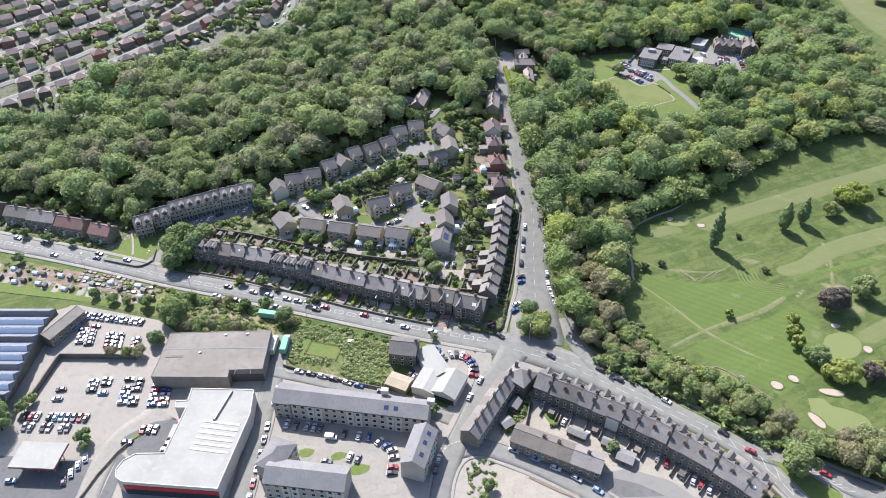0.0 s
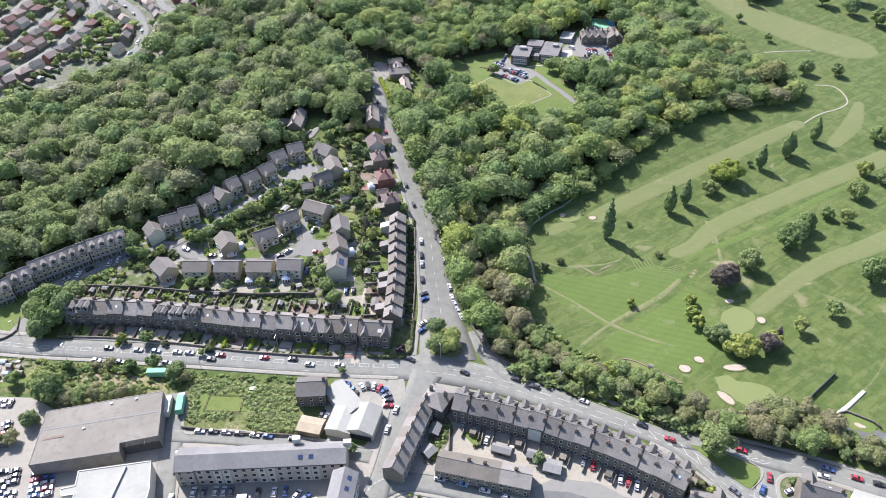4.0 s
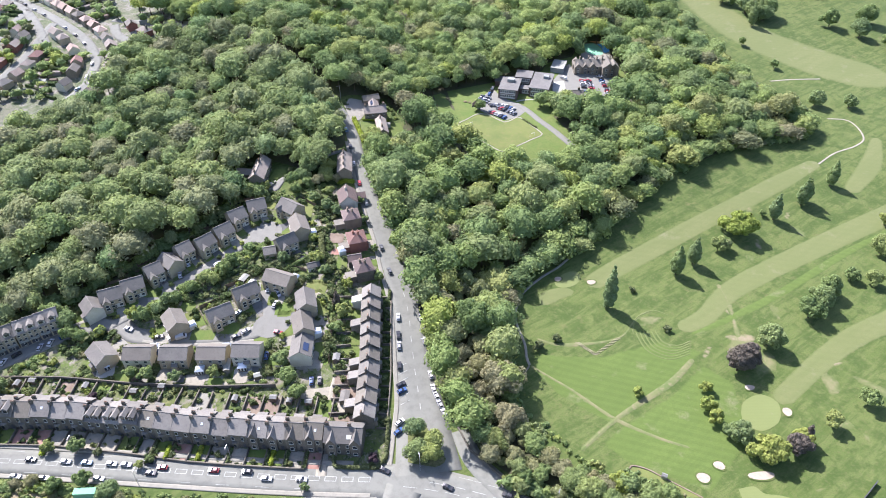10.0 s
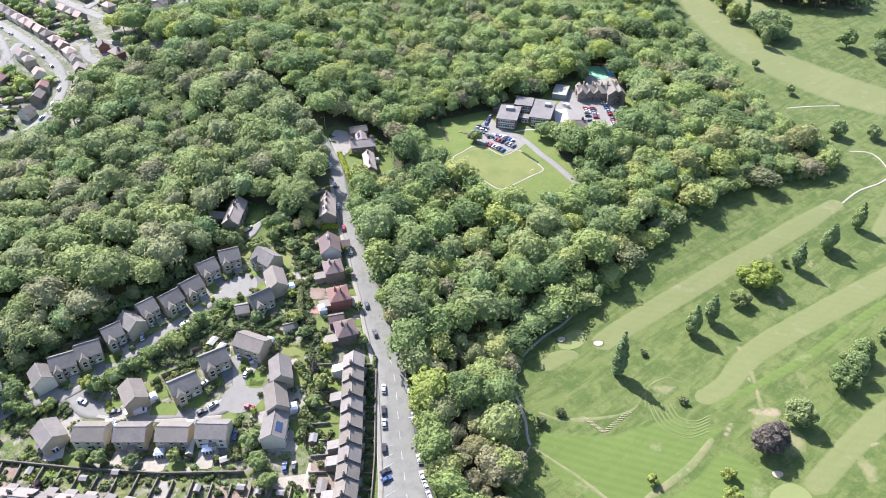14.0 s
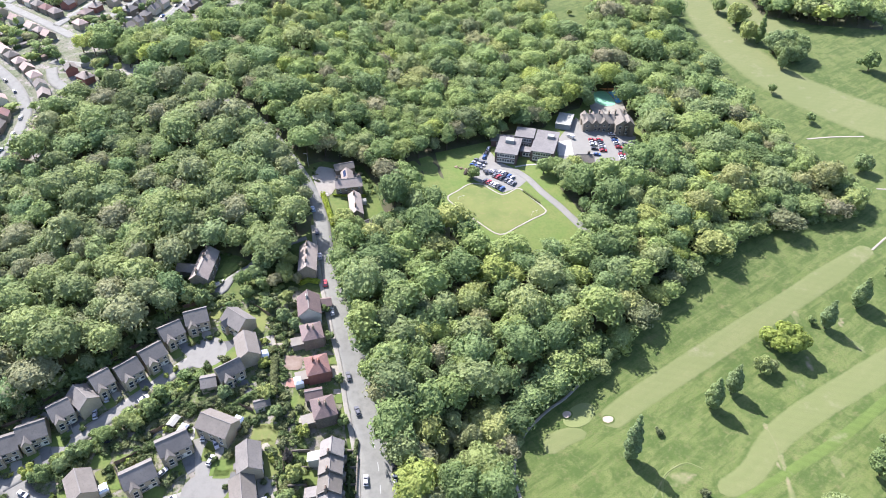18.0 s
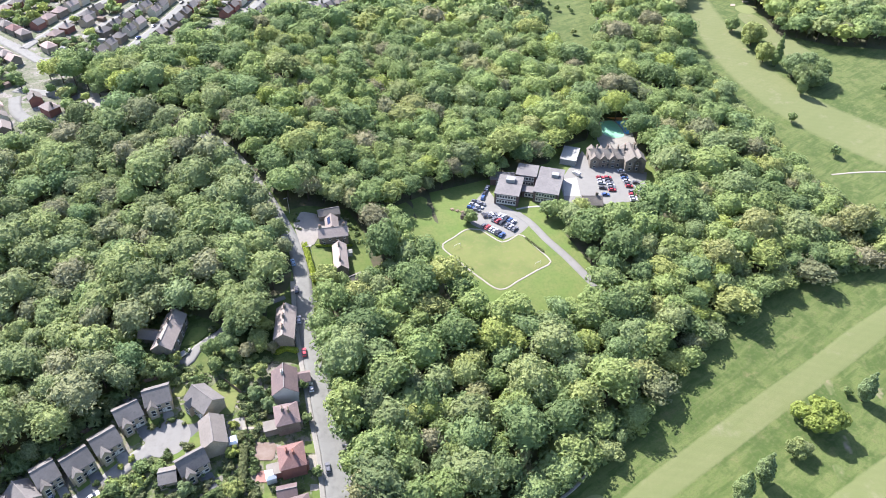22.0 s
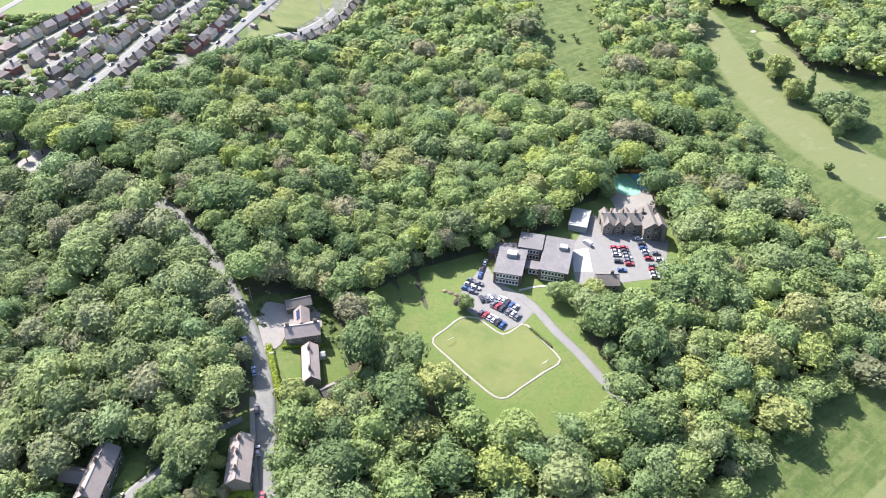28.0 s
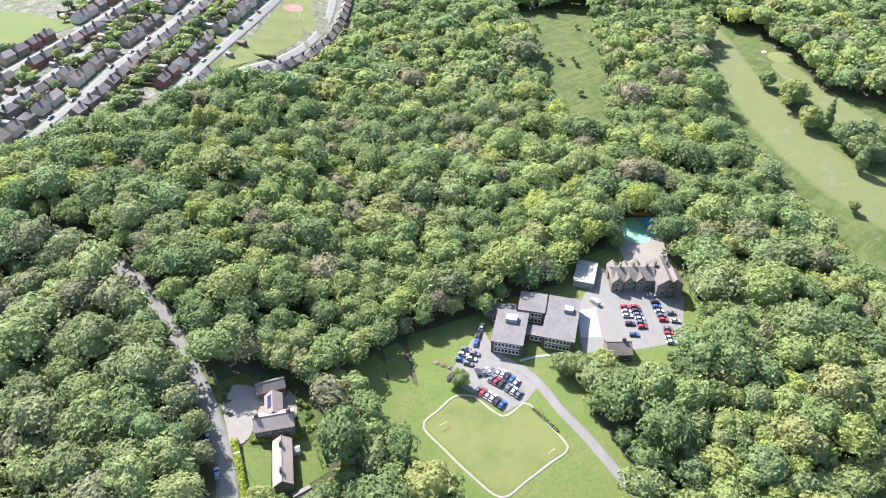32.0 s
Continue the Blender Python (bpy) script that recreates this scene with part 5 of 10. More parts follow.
# junction below the golf course
SIDE = [(114, 155), (123, 151), (132.3, 146.6), (141, 141), (150.5, 135.4), (160.4, 130), (169.6, 124), (182, 116), (206, 101)]
side_road = ribbon("road", SIDE, 9.6, "asphalt", 0.16, 0, "grey tarmac side road leaving the main road under trees")
ribbon("road", [(143.4, 138.5), (140.6, 131.5), (136, 125.5), (130, 120)], [11, 8.6, 9, 10], "asphalt", 0.125, 0, "short tarmac link between two roads at a junction")
sheet("traffic_island", [(118.8, 150), (125, 146.8), (131, 142.6), (138.4, 136), (137, 132.6), (131, 129), (129.6, 129.8), (126.8, 134.6)], "lawn", 0.3, "dark green grass island between the roads", "lawn", step=3)
ribbon("kerb", [(119, 150.2), (125.2, 147), (131.2, 142.9), (138.7, 136.2), (137.3, 132.2), (131, 128.6)], 0.35, "paving", 0.32, 0, "pale stone kerb round the island", "kerb", step=1)
sheet("corner_lawn", [(140.6, 126.6), (142.6, 129.6), (146.6, 130.6), (154, 128.4), (176, 113), (190, 103), (186, 92), (142, 100), (136.4, 117)], "garden_ground", 0.3, "planted ground round corner houses", "ground", step=4)
ribbon("pavement", [(134.6, 116.5), (138.4, 122.4), (140.4, 127.4), (143, 130.3), (147, 131.2), (154.2, 128.9), (164, 122.5), (177, 113.6), (200, 99)], 1.7, "paving", 0.34, 0, "pale grey pavement round the corner", "pavement", step=1.5)
ribbon("pavement", [(134, 150.9), (144.5, 145), (154.5, 139.4), (164, 133.6), (174, 127), (190, 117)], 1.6, "paving", 0.28, 0, "narrow pavement below the trees", "pavement")
sheet("club_car_park", [(176, 149), (187, 145), (197, 136), (199, 129), (190, 129.5), (179, 140)], "dark_asphalt", 0.24, "grey tarmac car park behind trees", "yard", step=4)
dashes("lane_marking", SIDE, 0.0, 2.5, 4.0, 0.2, 0.21, side_road, 0.3, 1.0)
for k in range(7):
    x, y = 129.6 + k * 1.85, 145.2 - k * 1.32
    ribbon("hatch_marking", [(x, y), (x + 2.9, y - 0.2)], 0.25, "road_paint", 0.21, 0, "", parent=side_road, skirt=0.01)
ribbon("edge_marking", [(129.6, 145.2), (135, 141.4), (141, 137)], 0.22, "road_paint", 0.215, 0, "", parent=side_road, skirt=0.01)
for k in range(5):
    x, y = 129.2 + k * 1.7, 126.6 - k * 1.2
    ribbon("hatch_marking", [(x, y), (x + 3.4, y - 0.9)], 0.22, "road_paint", 0.19, 0, "", parent=main_road, skirt=0.01)
    ribbon("hatch_marking", [(x + 0.6, y - 2.6), (x + 2.2, y + 0.6)], 0.22, "road_paint", 0.195, 0, "", parent=main_road, skirt=0.01)
ribbon("give_way_marking", [(132.2, 128), (137.4, 122.6)], 0.4, "road_paint", 0.2, 0, "", parent=main_road, skirt=0.01)

# tee, path and lawn at the corner of the course
sheet("practice_tee", [(109.6, 193), (111.6, 194.4), (115.9, 192), (120.6, 187), (129.6, 177.6), (121.4, 179.6), (113.2, 188)], "dry_lawn", 0.2, "sun-dried grass tee at the edge of the course", "lawn", step=2)
ribbon("tee_edge", [(109.6, 193.2), (111.6, 194.8), (116.2, 192.3), (121, 187.2), (130, 177.6)], 0.5, "earth", 0.3, 0, "brown edging along a grass tee", "kerb", step=1, skirt=0.2)
turf("worn_track", [(196, 159), (207.4, 165.4), (217.5, 173.1), (226, 181)], [2.2, 2.0, 1.6, 1.2], "worn_grass", 0.17, "path fading into the grass", "path")
ribbon("footpath", [(170.4, 145.2), (175, 148.6), (181, 151.8), (187, 154.4), (198, 159.8)], [2.6, 2, 1.8, 1.6, 1.5], "white_concrete", 0.3, 0, "bright pale concrete path beside the course", "path")
sheet("club_lawn", [(181.4, 151), (184, 151.8), (190.6, 145.4), (191, 143), (187, 141), (180.6, 145)], "lawn", 0.32, "small mown lawn inside a low wall", "lawn", step=2)
sheet("bunker", oval(185.2, 145.2, 1.9, 1.1, -40, 0.1, 4), "sand", 0.4, "small pale sand bunker on a lawn", "bunker", bend=True, step=2, edge=0.6)
for x, y, a, b, s in ((170.6, 171.6, 3.4, 1.4, 31), (181, 172.4, 3.0, 1.5, 32), (202, 187.6, 4.6, 1.6, 33), (199.6, 193, 3.6, 1.4, 34), (206, 182.6, 3.2, 1.5, 35), (190, 180, 3.5, 1.3, 36)):
    sheet("worn_patch", oval(x, y, a, b, 35 * s, 0.25, s), "worn_grass", 0.14, "sun-dried patch of grass", "ground", bend=True, step=2)

# ---- woods ----
def scatter(poly, step, seed, holes=()):
    rng = np.random.default_rng(seed)
    p = np.array(poly)
    x, y = np.meshgrid(np.arange(p[:, 0].min(), p[:, 0].max(), step), np.arange(p[:, 1].min(), p[:, 1].max(), step * 0.87))
    x = x + (np.arange(x.shape[0])[:, None] % 2) * step / 2
    x, y = (x + rng.uniform(-0.95, 0.95, x.shape) * step).ravel(), (y + rng.uniform(-0.95, 0.95, x.shape) * step).ravel()
    ok = inside(poly, x, y)
    for h in holes:
        ok &= ~inside(h, x, y)
    return np.column_stack([x[ok], y[ok]]), rng


def stand(poly, seed, holes=(), close=0.6, middle=6.7, road=None):
    """Places and crown radii of trees of mixed age that fill a wood."""
    rng = np.random.default_rng(seed)
    p = np.array(poly)
    area = np.ptp(p[:, 0]) * np.ptp(p[:, 1])
    cells, out = collections.defaultdict(list), []
    for share, lo, hi in ((0.003, 1.15, 1.4), (0.06, 0.72, 1.15), (0.1, 0.45, 0.7)):
        k = int(area * share)
        x, y = rng.uniform(p[:, 0].min(), p[:, 0].max(), k), rng.uniform(p[:, 1].min(), p[:, 1].max(), k)
        ok = inside(poly, x, y)
        for h in holes:
            ok &= ~inside(h, x, y)
        for a, b in zip(x[ok], y[ok]):
            r = middle * rng.uniform(lo, hi)
            if road is not None and np.hypot(*(road - (a, b)).T).min() < 3.0 + 0.52 * r:
                continue
            i, j = int(a // 12), int(b // 12)
            if all((a - q[0]) ** 2 + (b - q[1]) ** 2 > (close * (r + q[2])) ** 2 for u in (-1, 0, 1) for v in (-1, 0, 1) for q in cells[i + u, j + v]):
                cells[i, j].append((a, b, r))
                out.append((a, b, r))
    return np.array(out), rng


def plant(name, spots, rng, label, count=380, size=0.41, radius=(5.0, 7.6), tall=(9.0, 12.5), foot=(3.0, 6.5), around=10, up=5, leaves="leaves", low=None):
    """A stand of trees as one mass: crowns in one mesh, trunks below it."""
    kinds = [crown_arrays(100 + k, 1.0, 1.85, count, size / 6, 24 + k % 8, around, up, 0.36) for k in range(14)]
    vs, fs, ts, n = [], [], [], 0
    stems = Geo()
    for x, y, *girth in spots:
        v, f = kinds[rng.integers(len(kinds))]
        r, a = rng.uniform(*radius), rng.uniform(0, 6.283)
        up, base = rng.uniform(*tall), rng.uniform(*foot)
        if girth:
            r = girth[0] * 1.07
            up, base = r * rng.uniform(1.15, 1.6) + 2.2, rng.uniform(0.2, 3.4) + 0.22 * r
        if low is not None and np.hypot(*(low - (x, y)).T).min() < 11:
            up, base = up * 0.74, base * 0.35
        c, s = math.cos(a), math.sin(a)
        z = height(x, y)
        wide, tip = rng.uniform(0.82, 1.18), rng.uniform(-0.14, 0.14)
        v = np.column_stack([v[:, 0] * wide + tip * v[:, 2], v[:, 1] / wide, v[:, 2]])
        q = np.column_stack([x + r * (v[:, 0] * c - v[:, 1] * s), y + r * (v[:, 0] * s + v[:, 1] * c), z + base + v[:, 2] * up / 1.85])
        vs.append(q)
        fs.append(f + n)
        ts.append(np.full(len(v), rng.uniform()))
        n += len(v)
        stems.pipe(x, y, z - 0.5, z + base + up * 0.4, 0.38, 0.16, 4)
    ob = tagged(new(name, array_mesh(name, np.vstack(vs), np.vstack(fs), [leaves], np.concatenate(ts), smooth=True)), label, "woodland", "", "stuff")
    tagged(part("trunks", stems, "bark", ob), kind="stuff")
    return ob


COTTAGES = [(31, 449), (42, 453), (54, 452), (64, 443), (71, 430), (73, 424), (70, 406), (66, 398), (55, 392), (44, 391), (40, 407), (37, 428)]
ROAD_LINE = resample(BRANCH, 4.0)
NEAR_WOOD = [(62, 213), (58.5, 236), (57.5, 262), (58.5, 282), (55, 305), (49, 335), (90, 335), (150, 345), (215, 372), (250, 378), (203, 357), (140, 314), (108, 304), (87, 278), (78, 250), (75, 224), (72, 210)]
spots, rng = stand(NEAR_WOOD, 3)
edge = spots[:, 1] < 290
inner = spots[~edge]
for x, y, r in spots[edge]:
    tree(f"olive{int(rng.integers(3))}" if rng.uniform() < (0.85 if y < 262 else 0.45) else f"broad{int(rng.integers(5))}", x, y, r / 6.0, "trees of the near wood", words="broad woodland tree with a full rounded green crown", tall=rng.uniform(0.85, 1.12) * (0.78 if x > 72 else 1.0))
spots, rng = stand(WOOD_EAST, 4, (NEAR_WOOD, CLEARING, GLADE, COTTAGES), road=ROAD_LINE)
spots = np.vstack([spots, inner])
near = spots[:, 1] < 640
GOLF_EDGE = resample([(88, 278), (108, 303), (140, 314), (203, 357), (250, 378), (314, 386), (322, 398), (313, 440), (309, 480), (311, 525), (316, 571), (330, 638)], 3.0, False)
plant("woodland_east", spots[near], rng, "dense green broadleaf woodland on rising ground", low=GOLF_EDGE)
plant("woodland_north", spots[~near], rng, "distant green broadleaf woodland", 80, 0.85, around=8, up=5)
spots, rng = stand(WOOD_WEST, 5, road=ROAD_LINE)
plant("woodland_west", spots, rng, "dense olive-green broadleaf woodland on a hillside", leaves="hill_leaves")
spots, rng = stand(TOWN_GROVE, 12, (WOOD_EAST,), road=STREET_POINTS)
plant("town_grove", spots, rng, "grove of green trees at the edge of a town")
spots, rng = stand(FAR_WOOD, 6)
plant("woodland_far", spots, rng, "distant green woodland beyond the golf course", 80, 0.85, around=8, up=5)
spots, rng = stand(ROADSIDE_BELT, 8, (), 0.52, 4.6)
for x, y, r in spots:
    tree(f"olive{int(rng.integers(3))}" if rng.uniform() < 0.8 else f"broad{int(rng.integers(5))}", x, y, r / 6.2, "trees along the main road", words="roadside tree with a loose green crown", tall=rng.uniform(0.85, 1.05))

# ---- building parts ----
def frame_mesh(w, h):
    """A frame with a sill that stands out at its foot."""
    return Geo().along([(-0.1, 0.0), (-0.2, -0.02), (-0.2, -0.1), (0.05, -0.1), (0.05, h), (-0.1, h)], -w / 2, w / 2).mesh("window", "white_frame")


WINDOWS = {}


def window(parent, x, y, z, w, h, turn=0.0, mullions=1):
    """A framed window on a wall that faces -y when turn is 0, with its pane as a part."""
    key = (w, h)
    if key not in WINDOWS:
        WINDOWS[key] = (frame_mesh(w, h), Geo().box(-w / 2 + 0.09, w / 2 - 0.09, -0.115, 0.02, 0.09, h - 0.09).mesh("pane", "glass"))
    ob = part("window", WINDOWS[key][0], "", parent, at=pose(x, y, z, 0, 0, turn))
    part("pane", WINDOWS[key][1], "", ob)
    return ob


DOORS = {}


def door(parent, x, y, z=0.0, turn=0.0, mat="dark_paint", w=0.95, h=2.05):
    if (mat, w) not in DOORS:
        g = Geo().box(-w / 2 - 0.1, -w / 2, -0.1, 0.05, 0, h + 0.12).box(w / 2, w / 2 + 0.1, -0.1, 0.05, 0, h + 0.12).box(-w / 2, w / 2, -0.1, 0.05, h, h + 0.12)
        g.box(-w / 2, w / 2, -0.06, 0.05, 0, h).box(-w / 2 + 0.15, w / 2 - 0.15, -0.08, -0.05, 0.2, 0.9).box(-w / 2 + 0.15, w / 2 - 0.15, -0.08, -0.05, 1.05, 1.85)
        DOORS[(mat, w)] = g.mesh("door", mat)
    return part("door", DOORS[(mat, w)], "", parent, at=pose(x, y, z, 0, 0, turn))


STACKS = {}


def chimney(parent, x, y, z, w=1.3, d=0.7, h=1.7, mat="sooty_stone", pots=3, turn=0.0):
    key = (w, d, h, mat, pots)
    if key not in STACKS:
        g = Geo().box(-w / 2, w / 2, -d / 2, d / 2, -1.4, h).box(-w / 2 - 0.08, w / 2 + 0.08, -d / 2 - 0.08, d / 2 + 0.08, h - 0.3, h - 0.14)
        p = Geo()
        for i in range(pots):
            p.pipe(-w / 2 + w * (i + 0.5) / pots, 0, h, h + 0.55, 0.15, 0.12, 6)
        STACKS[key] = (g.mesh("chimney", mat), p.mesh("chimney_pots", "clay_pot"))
    ob = part("chimney", STACKS[key][0], "", parent, at=pose(x, y, z, 0, 0, turn))
    tagged(part("chimney_pots", STACKS[key][1], "", ob), kind="stuff")
    return ob


def gable_walls(L, W, e, r, deep=2.0):
    w = W / 2
    return Geo().along([(-w, -deep), (w, -deep), (w, e), (0, e + r), (-w, e)], -L / 2, L / 2)


def gable_roof(L, W, e, r, over=0.35, end=0.25, t=0.16):
    w, s = W / 2, r / (W / 2)
    z = e - over * s
    return Geo().along([(-w - over, z + 0.03), (0, e + r + 0.03), (w + over, z + 0.03), (w + over, z + 0.03 + t), (0, e + r + 0.03 + t * 1.2), (-w - over, z + 0.03 + t)], -L / 2 - end, L / 2 + end)


def hip_roof(L, W, e, r, over=0.4, t=0.16):
    a, b = L / 2 + over, W / 2 + over
    k = max(0.2, a - b)
    v = [(-a, -b, e), (a, -b, e), (a, b, e), (-a, b, e), (-a, -b, e + t), (a, -b, e + t), (a, b, e + t), (-a, b, e + t), (-k, 0, e + t + r), (k, 0, e + t + r)]
    return Geo().add(v, [(3, 2, 1, 0), (0, 1, 5, 4), (1, 2, 6, 5), (2, 3, 7, 6), (3, 0, 4, 7), (4, 5, 9, 8), (5, 6, 9), (6, 7, 8, 9), (7, 4, 8)])


def ridge(parent, L, z, end=0.25, mat="ridge_tile"):
    part("ridge_tiles", Geo().along([(-0.2, z - 0.06), (0.2, z - 0.06), (0.11, z + 0.12), (-0.11, z + 0.12)], -L / 2 - end, L / 2 + end), mat, parent)


def rooflight(parent, x, side, u, W, e, r, w=0.8, h=1.0, mat="rooflight", name="rooflight"):
    """A pane that lies on a roof slope; side -1 front, 1 back; u: how far up the slope."""
    a = math.atan2(r, W / 2)
    y, z = side * W / 2 * (1 - u), e + r * u + 0.26
    part(name, Geo().box(-w / 2, w / 2, -h / 2, h / 2, -0.05, 0.06), mat, parent, at=pose(x, y, z, -side * math.degrees(a), 0, 0))


def dormer(parent, x, side, W, e, r, wall, roof, wide=1.7, tall=1.5, u=0.28):
    """A gabled dormer with its own window on a roof slope."""
    y0 = side * W / 2 * (1 - u)
    z0 = e + r * u
    depth = min(tall / (r / (W / 2)) + 0.4, W * 0.42)
    turn = 0 if side < 0 else 180
    base = part("dormer", Geo().box(-wide / 2, wide / 2, 0, depth, -0.4, tall), wall, parent, at=pose(x, y0, z0, 0, 0, turn))
    part("dormer_roof", Geo().across([(-wide / 2 - 0.2, tall - 0.1), (wide / 2 + 0.2, tall - 0.1), (wide / 2 + 0.2, tall + 0.02), (0, tall + wide * 0.48), (-wide / 2 - 0.2, tall + 0.02)], -0.25, depth + 0.5), roof, base)
    part("window_frame", Geo().box(-wide / 2 + 0.22, wide / 2 - 0.22, -0.07, 0.03, 0.18, tall - 0.12), "white_frame", base)
    part("pane", Geo().box(-wide / 2 + 0.34, wide / 2 - 0.34, -0.1, -0.04, 0.32, tall - 0.24), "glass", base)
    return base


def front_gable(parent, x, side, W, e, r, wall, roof, wide=3.0, out=0.7, rise=2.0):
    """A cross gable that stands forward of the wall."""
    turn = 0 if side < 0 else 180
    y0 = side * (W / 2 + out)
    base = part("cross_gable", Geo().across([(-wide / 2, -1.5), (wide / 2, -1.5), (wide / 2, e), (0, e + rise), (-wide / 2, e)], 0, W * 0.42), wall, parent, at=pose(x, y0, 0, 0, 0, turn))
    part("gable_roof", Geo().across([(-wide / 2 - 0.25, e - 0.2), (0, e + rise + 0.04), (wide / 2 + 0.25, e - 0.2), (wide / 2 + 0.25, e - 0.04), (0, e + rise + 0.24), (-wide / 2 - 0.25, e - 0.04)], -0.3, W * 0.5 + out), roof, base)
    for z in (0.9, e - 2.1):
        window(base, 0, 0, z, 1.6, 1.4, 0, 2)
    return base


def bay(parent, x, side, W, wall, roof, wide=2.4, out=0.9, tall=2.9):
    turn = 0 if side < 0 else 180
    ob = part("bay_window", Geo().prism([(-wide / 2, 0.02), (-wide / 2 + 0.6, -out), (wide / 2 - 0.6, -out), (wide / 2, 0.02)], -1.5, tall), wall, parent, at=pose(x, side * W / 2, 0, 0, 0, turn))
    part("bay_roof", Geo().prism([(-wide / 2 - 0.15, 0.02), (-wide / 2 + 0.5, -out - 0.15), (wide / 2 - 0.5, -out - 0.15), (wide / 2 + 0.15, 0.02)], tall, tall + 0.5, 0.35), roof, ob)
    part("pane", Geo().box(-wide / 2 + 0.75, wide / 2 - 0.75, -out - 0.03, -out + 0.02, 0.8, tall - 0.4), "glass", ob)
    return ob


def house(x, y, turn, L, W, e, r, wall, roof, label, category="house", group="", name="house", hip=False, rows=((0.9, 2), (3.5, 2)), back=True, stacks=(), doors=(0.3,), ends=True, detail=True, win=(1.3, 1.25)):
    """A house whose front faces -y before it is turned."""
    ob = thing(name, x, y, turn, label, category, group)
    if hip:
        part("wall", Geo().box(-L / 2, L / 2, -W / 2, W / 2, -2.5, e), wall, ob)
        part("roof", hip_roof(L, W, e, r), roof, ob)
    else:
        part("wall", gable_walls(L, W, e, r, 2.5), wall, ob)
        part("roof", gable_roof(L, W, e, r), roof, ob)
        ridge(ob, L, e + r + 0.22)
    if detail:
        for z, count in rows:
            for i in range(count):
                u = L * ((i + 0.5) / count - 0.5)
                if math.cos(radians(turn)) > -0.3:
                    window(ob, u, -W / 2, z, *win)
                if back and math.cos(radians(turn)) < 0.3:
                    window(ob, u, W / 2, z, *win, 180)
        for d in doors:
            door(ob, d * L, -W / 2, 0, 0, "dark_paint")
    for u, v in stacks:
        chimney(ob, u * L, v * W, e + r * (1 - 2 * abs(v)) + 0.1, mat=wall)
    return ob

# ---- stone terrace along the main road ----
def row(line, count):
    """Evenly spaced stands along a line: place, turn and length of each, with the front on its right-hand side."""
    c = resample(line, 0.5, False)
    out = []
    for i in range(count):
        a, b = c[int(len(c) * i / count)], c[min(len(c) - 1, int(len(c) * (i + 1) / count))]
        out.append(((a[0] + b[0]) / 2, (a[1] + b[1]) / 2, math.degrees(math.atan2(b[1] - a[1], b[0] - a[0])), float(np.hypot(*(b - a)))))
    return out


pick = random.Random(5)
FRONT = [(-120.5, 267.5), (-104, 263.5), (-90, 260), (-60, 249.6), (-42.5, 242.6), (-21.5, 236), (5.2, 228.2)]
for i, (x, y, turn, L) in enumerate(row(FRONT, 19)):
    gabled, dormers = i >= 15, i in (0, 1, 6, 7, 8)
    words = "sooty stone terraced house with " + ("a steep front gable" if gabled else "gabled attic dormers" if dormers else "a plain slate roof")
    e = 6.9 + pick.uniform(-0.3, 0.3) + (0.35 if i in (1, 3, 5, 8, 11, 12, 14, 18) else -0.3)
    ob = house(x, y, turn, L + 0.02, 9.6, e, 3.0, "sooty_stone", "stone_slate" if i in (1, 2, 9, 17, 18) else "slate", words, "house", "terrace along the main road", "terraced_house", rows=((4.0, 2),), doors=(0.3,), stacks=((-0.5, 0.14), (-0.5, -0.1)), ends=False, win=(1.15, 1.75))
    part("party_parapet", Geo().along([(-5.1, e - 0.3), (0, e + 3.0), (5.1, e - 0.3), (5.1, e + 0.08), (0, e + 3.38), (-5.1, e + 0.08)], -L / 2 - 0.1, -L / 2 + 0.1), "ridge_tile", ob)
    if gabled:
        front_gable(ob, -L * 0.16, -1, 9.6, e, 3.0, "sooty_stone", "slate", 3.0, 0.7, 2.6)
    else:
        bay(ob, -L * 0.16, -1, 9.6, "sandstone", "slate")
    if dormers:
        for u in (-0.22, 0.22):
            dormer(ob, u * L, -1, 9.6, e, 3.0, "sooty_stone", "slate", 2.2, 2.1, 0.14)
    elif i % 3 == 0:
        rooflight(ob, L * 0.1, -1, 0.5, 9.6, e, 3.0)
    part("back_wing", Geo().box(-L / 2 + 0.3, L * 0.05, 4.8, 8.4, -2.5, 3.6), "sooty_stone", ob)
    part("wing_roof", Geo().along([(4.7, 3.6), (8.7, 3.4), (8.7, 3.6), (4.7, 5.0)], -L / 2 + 0.1, L * 0.05 + 0.2), "slate", ob)

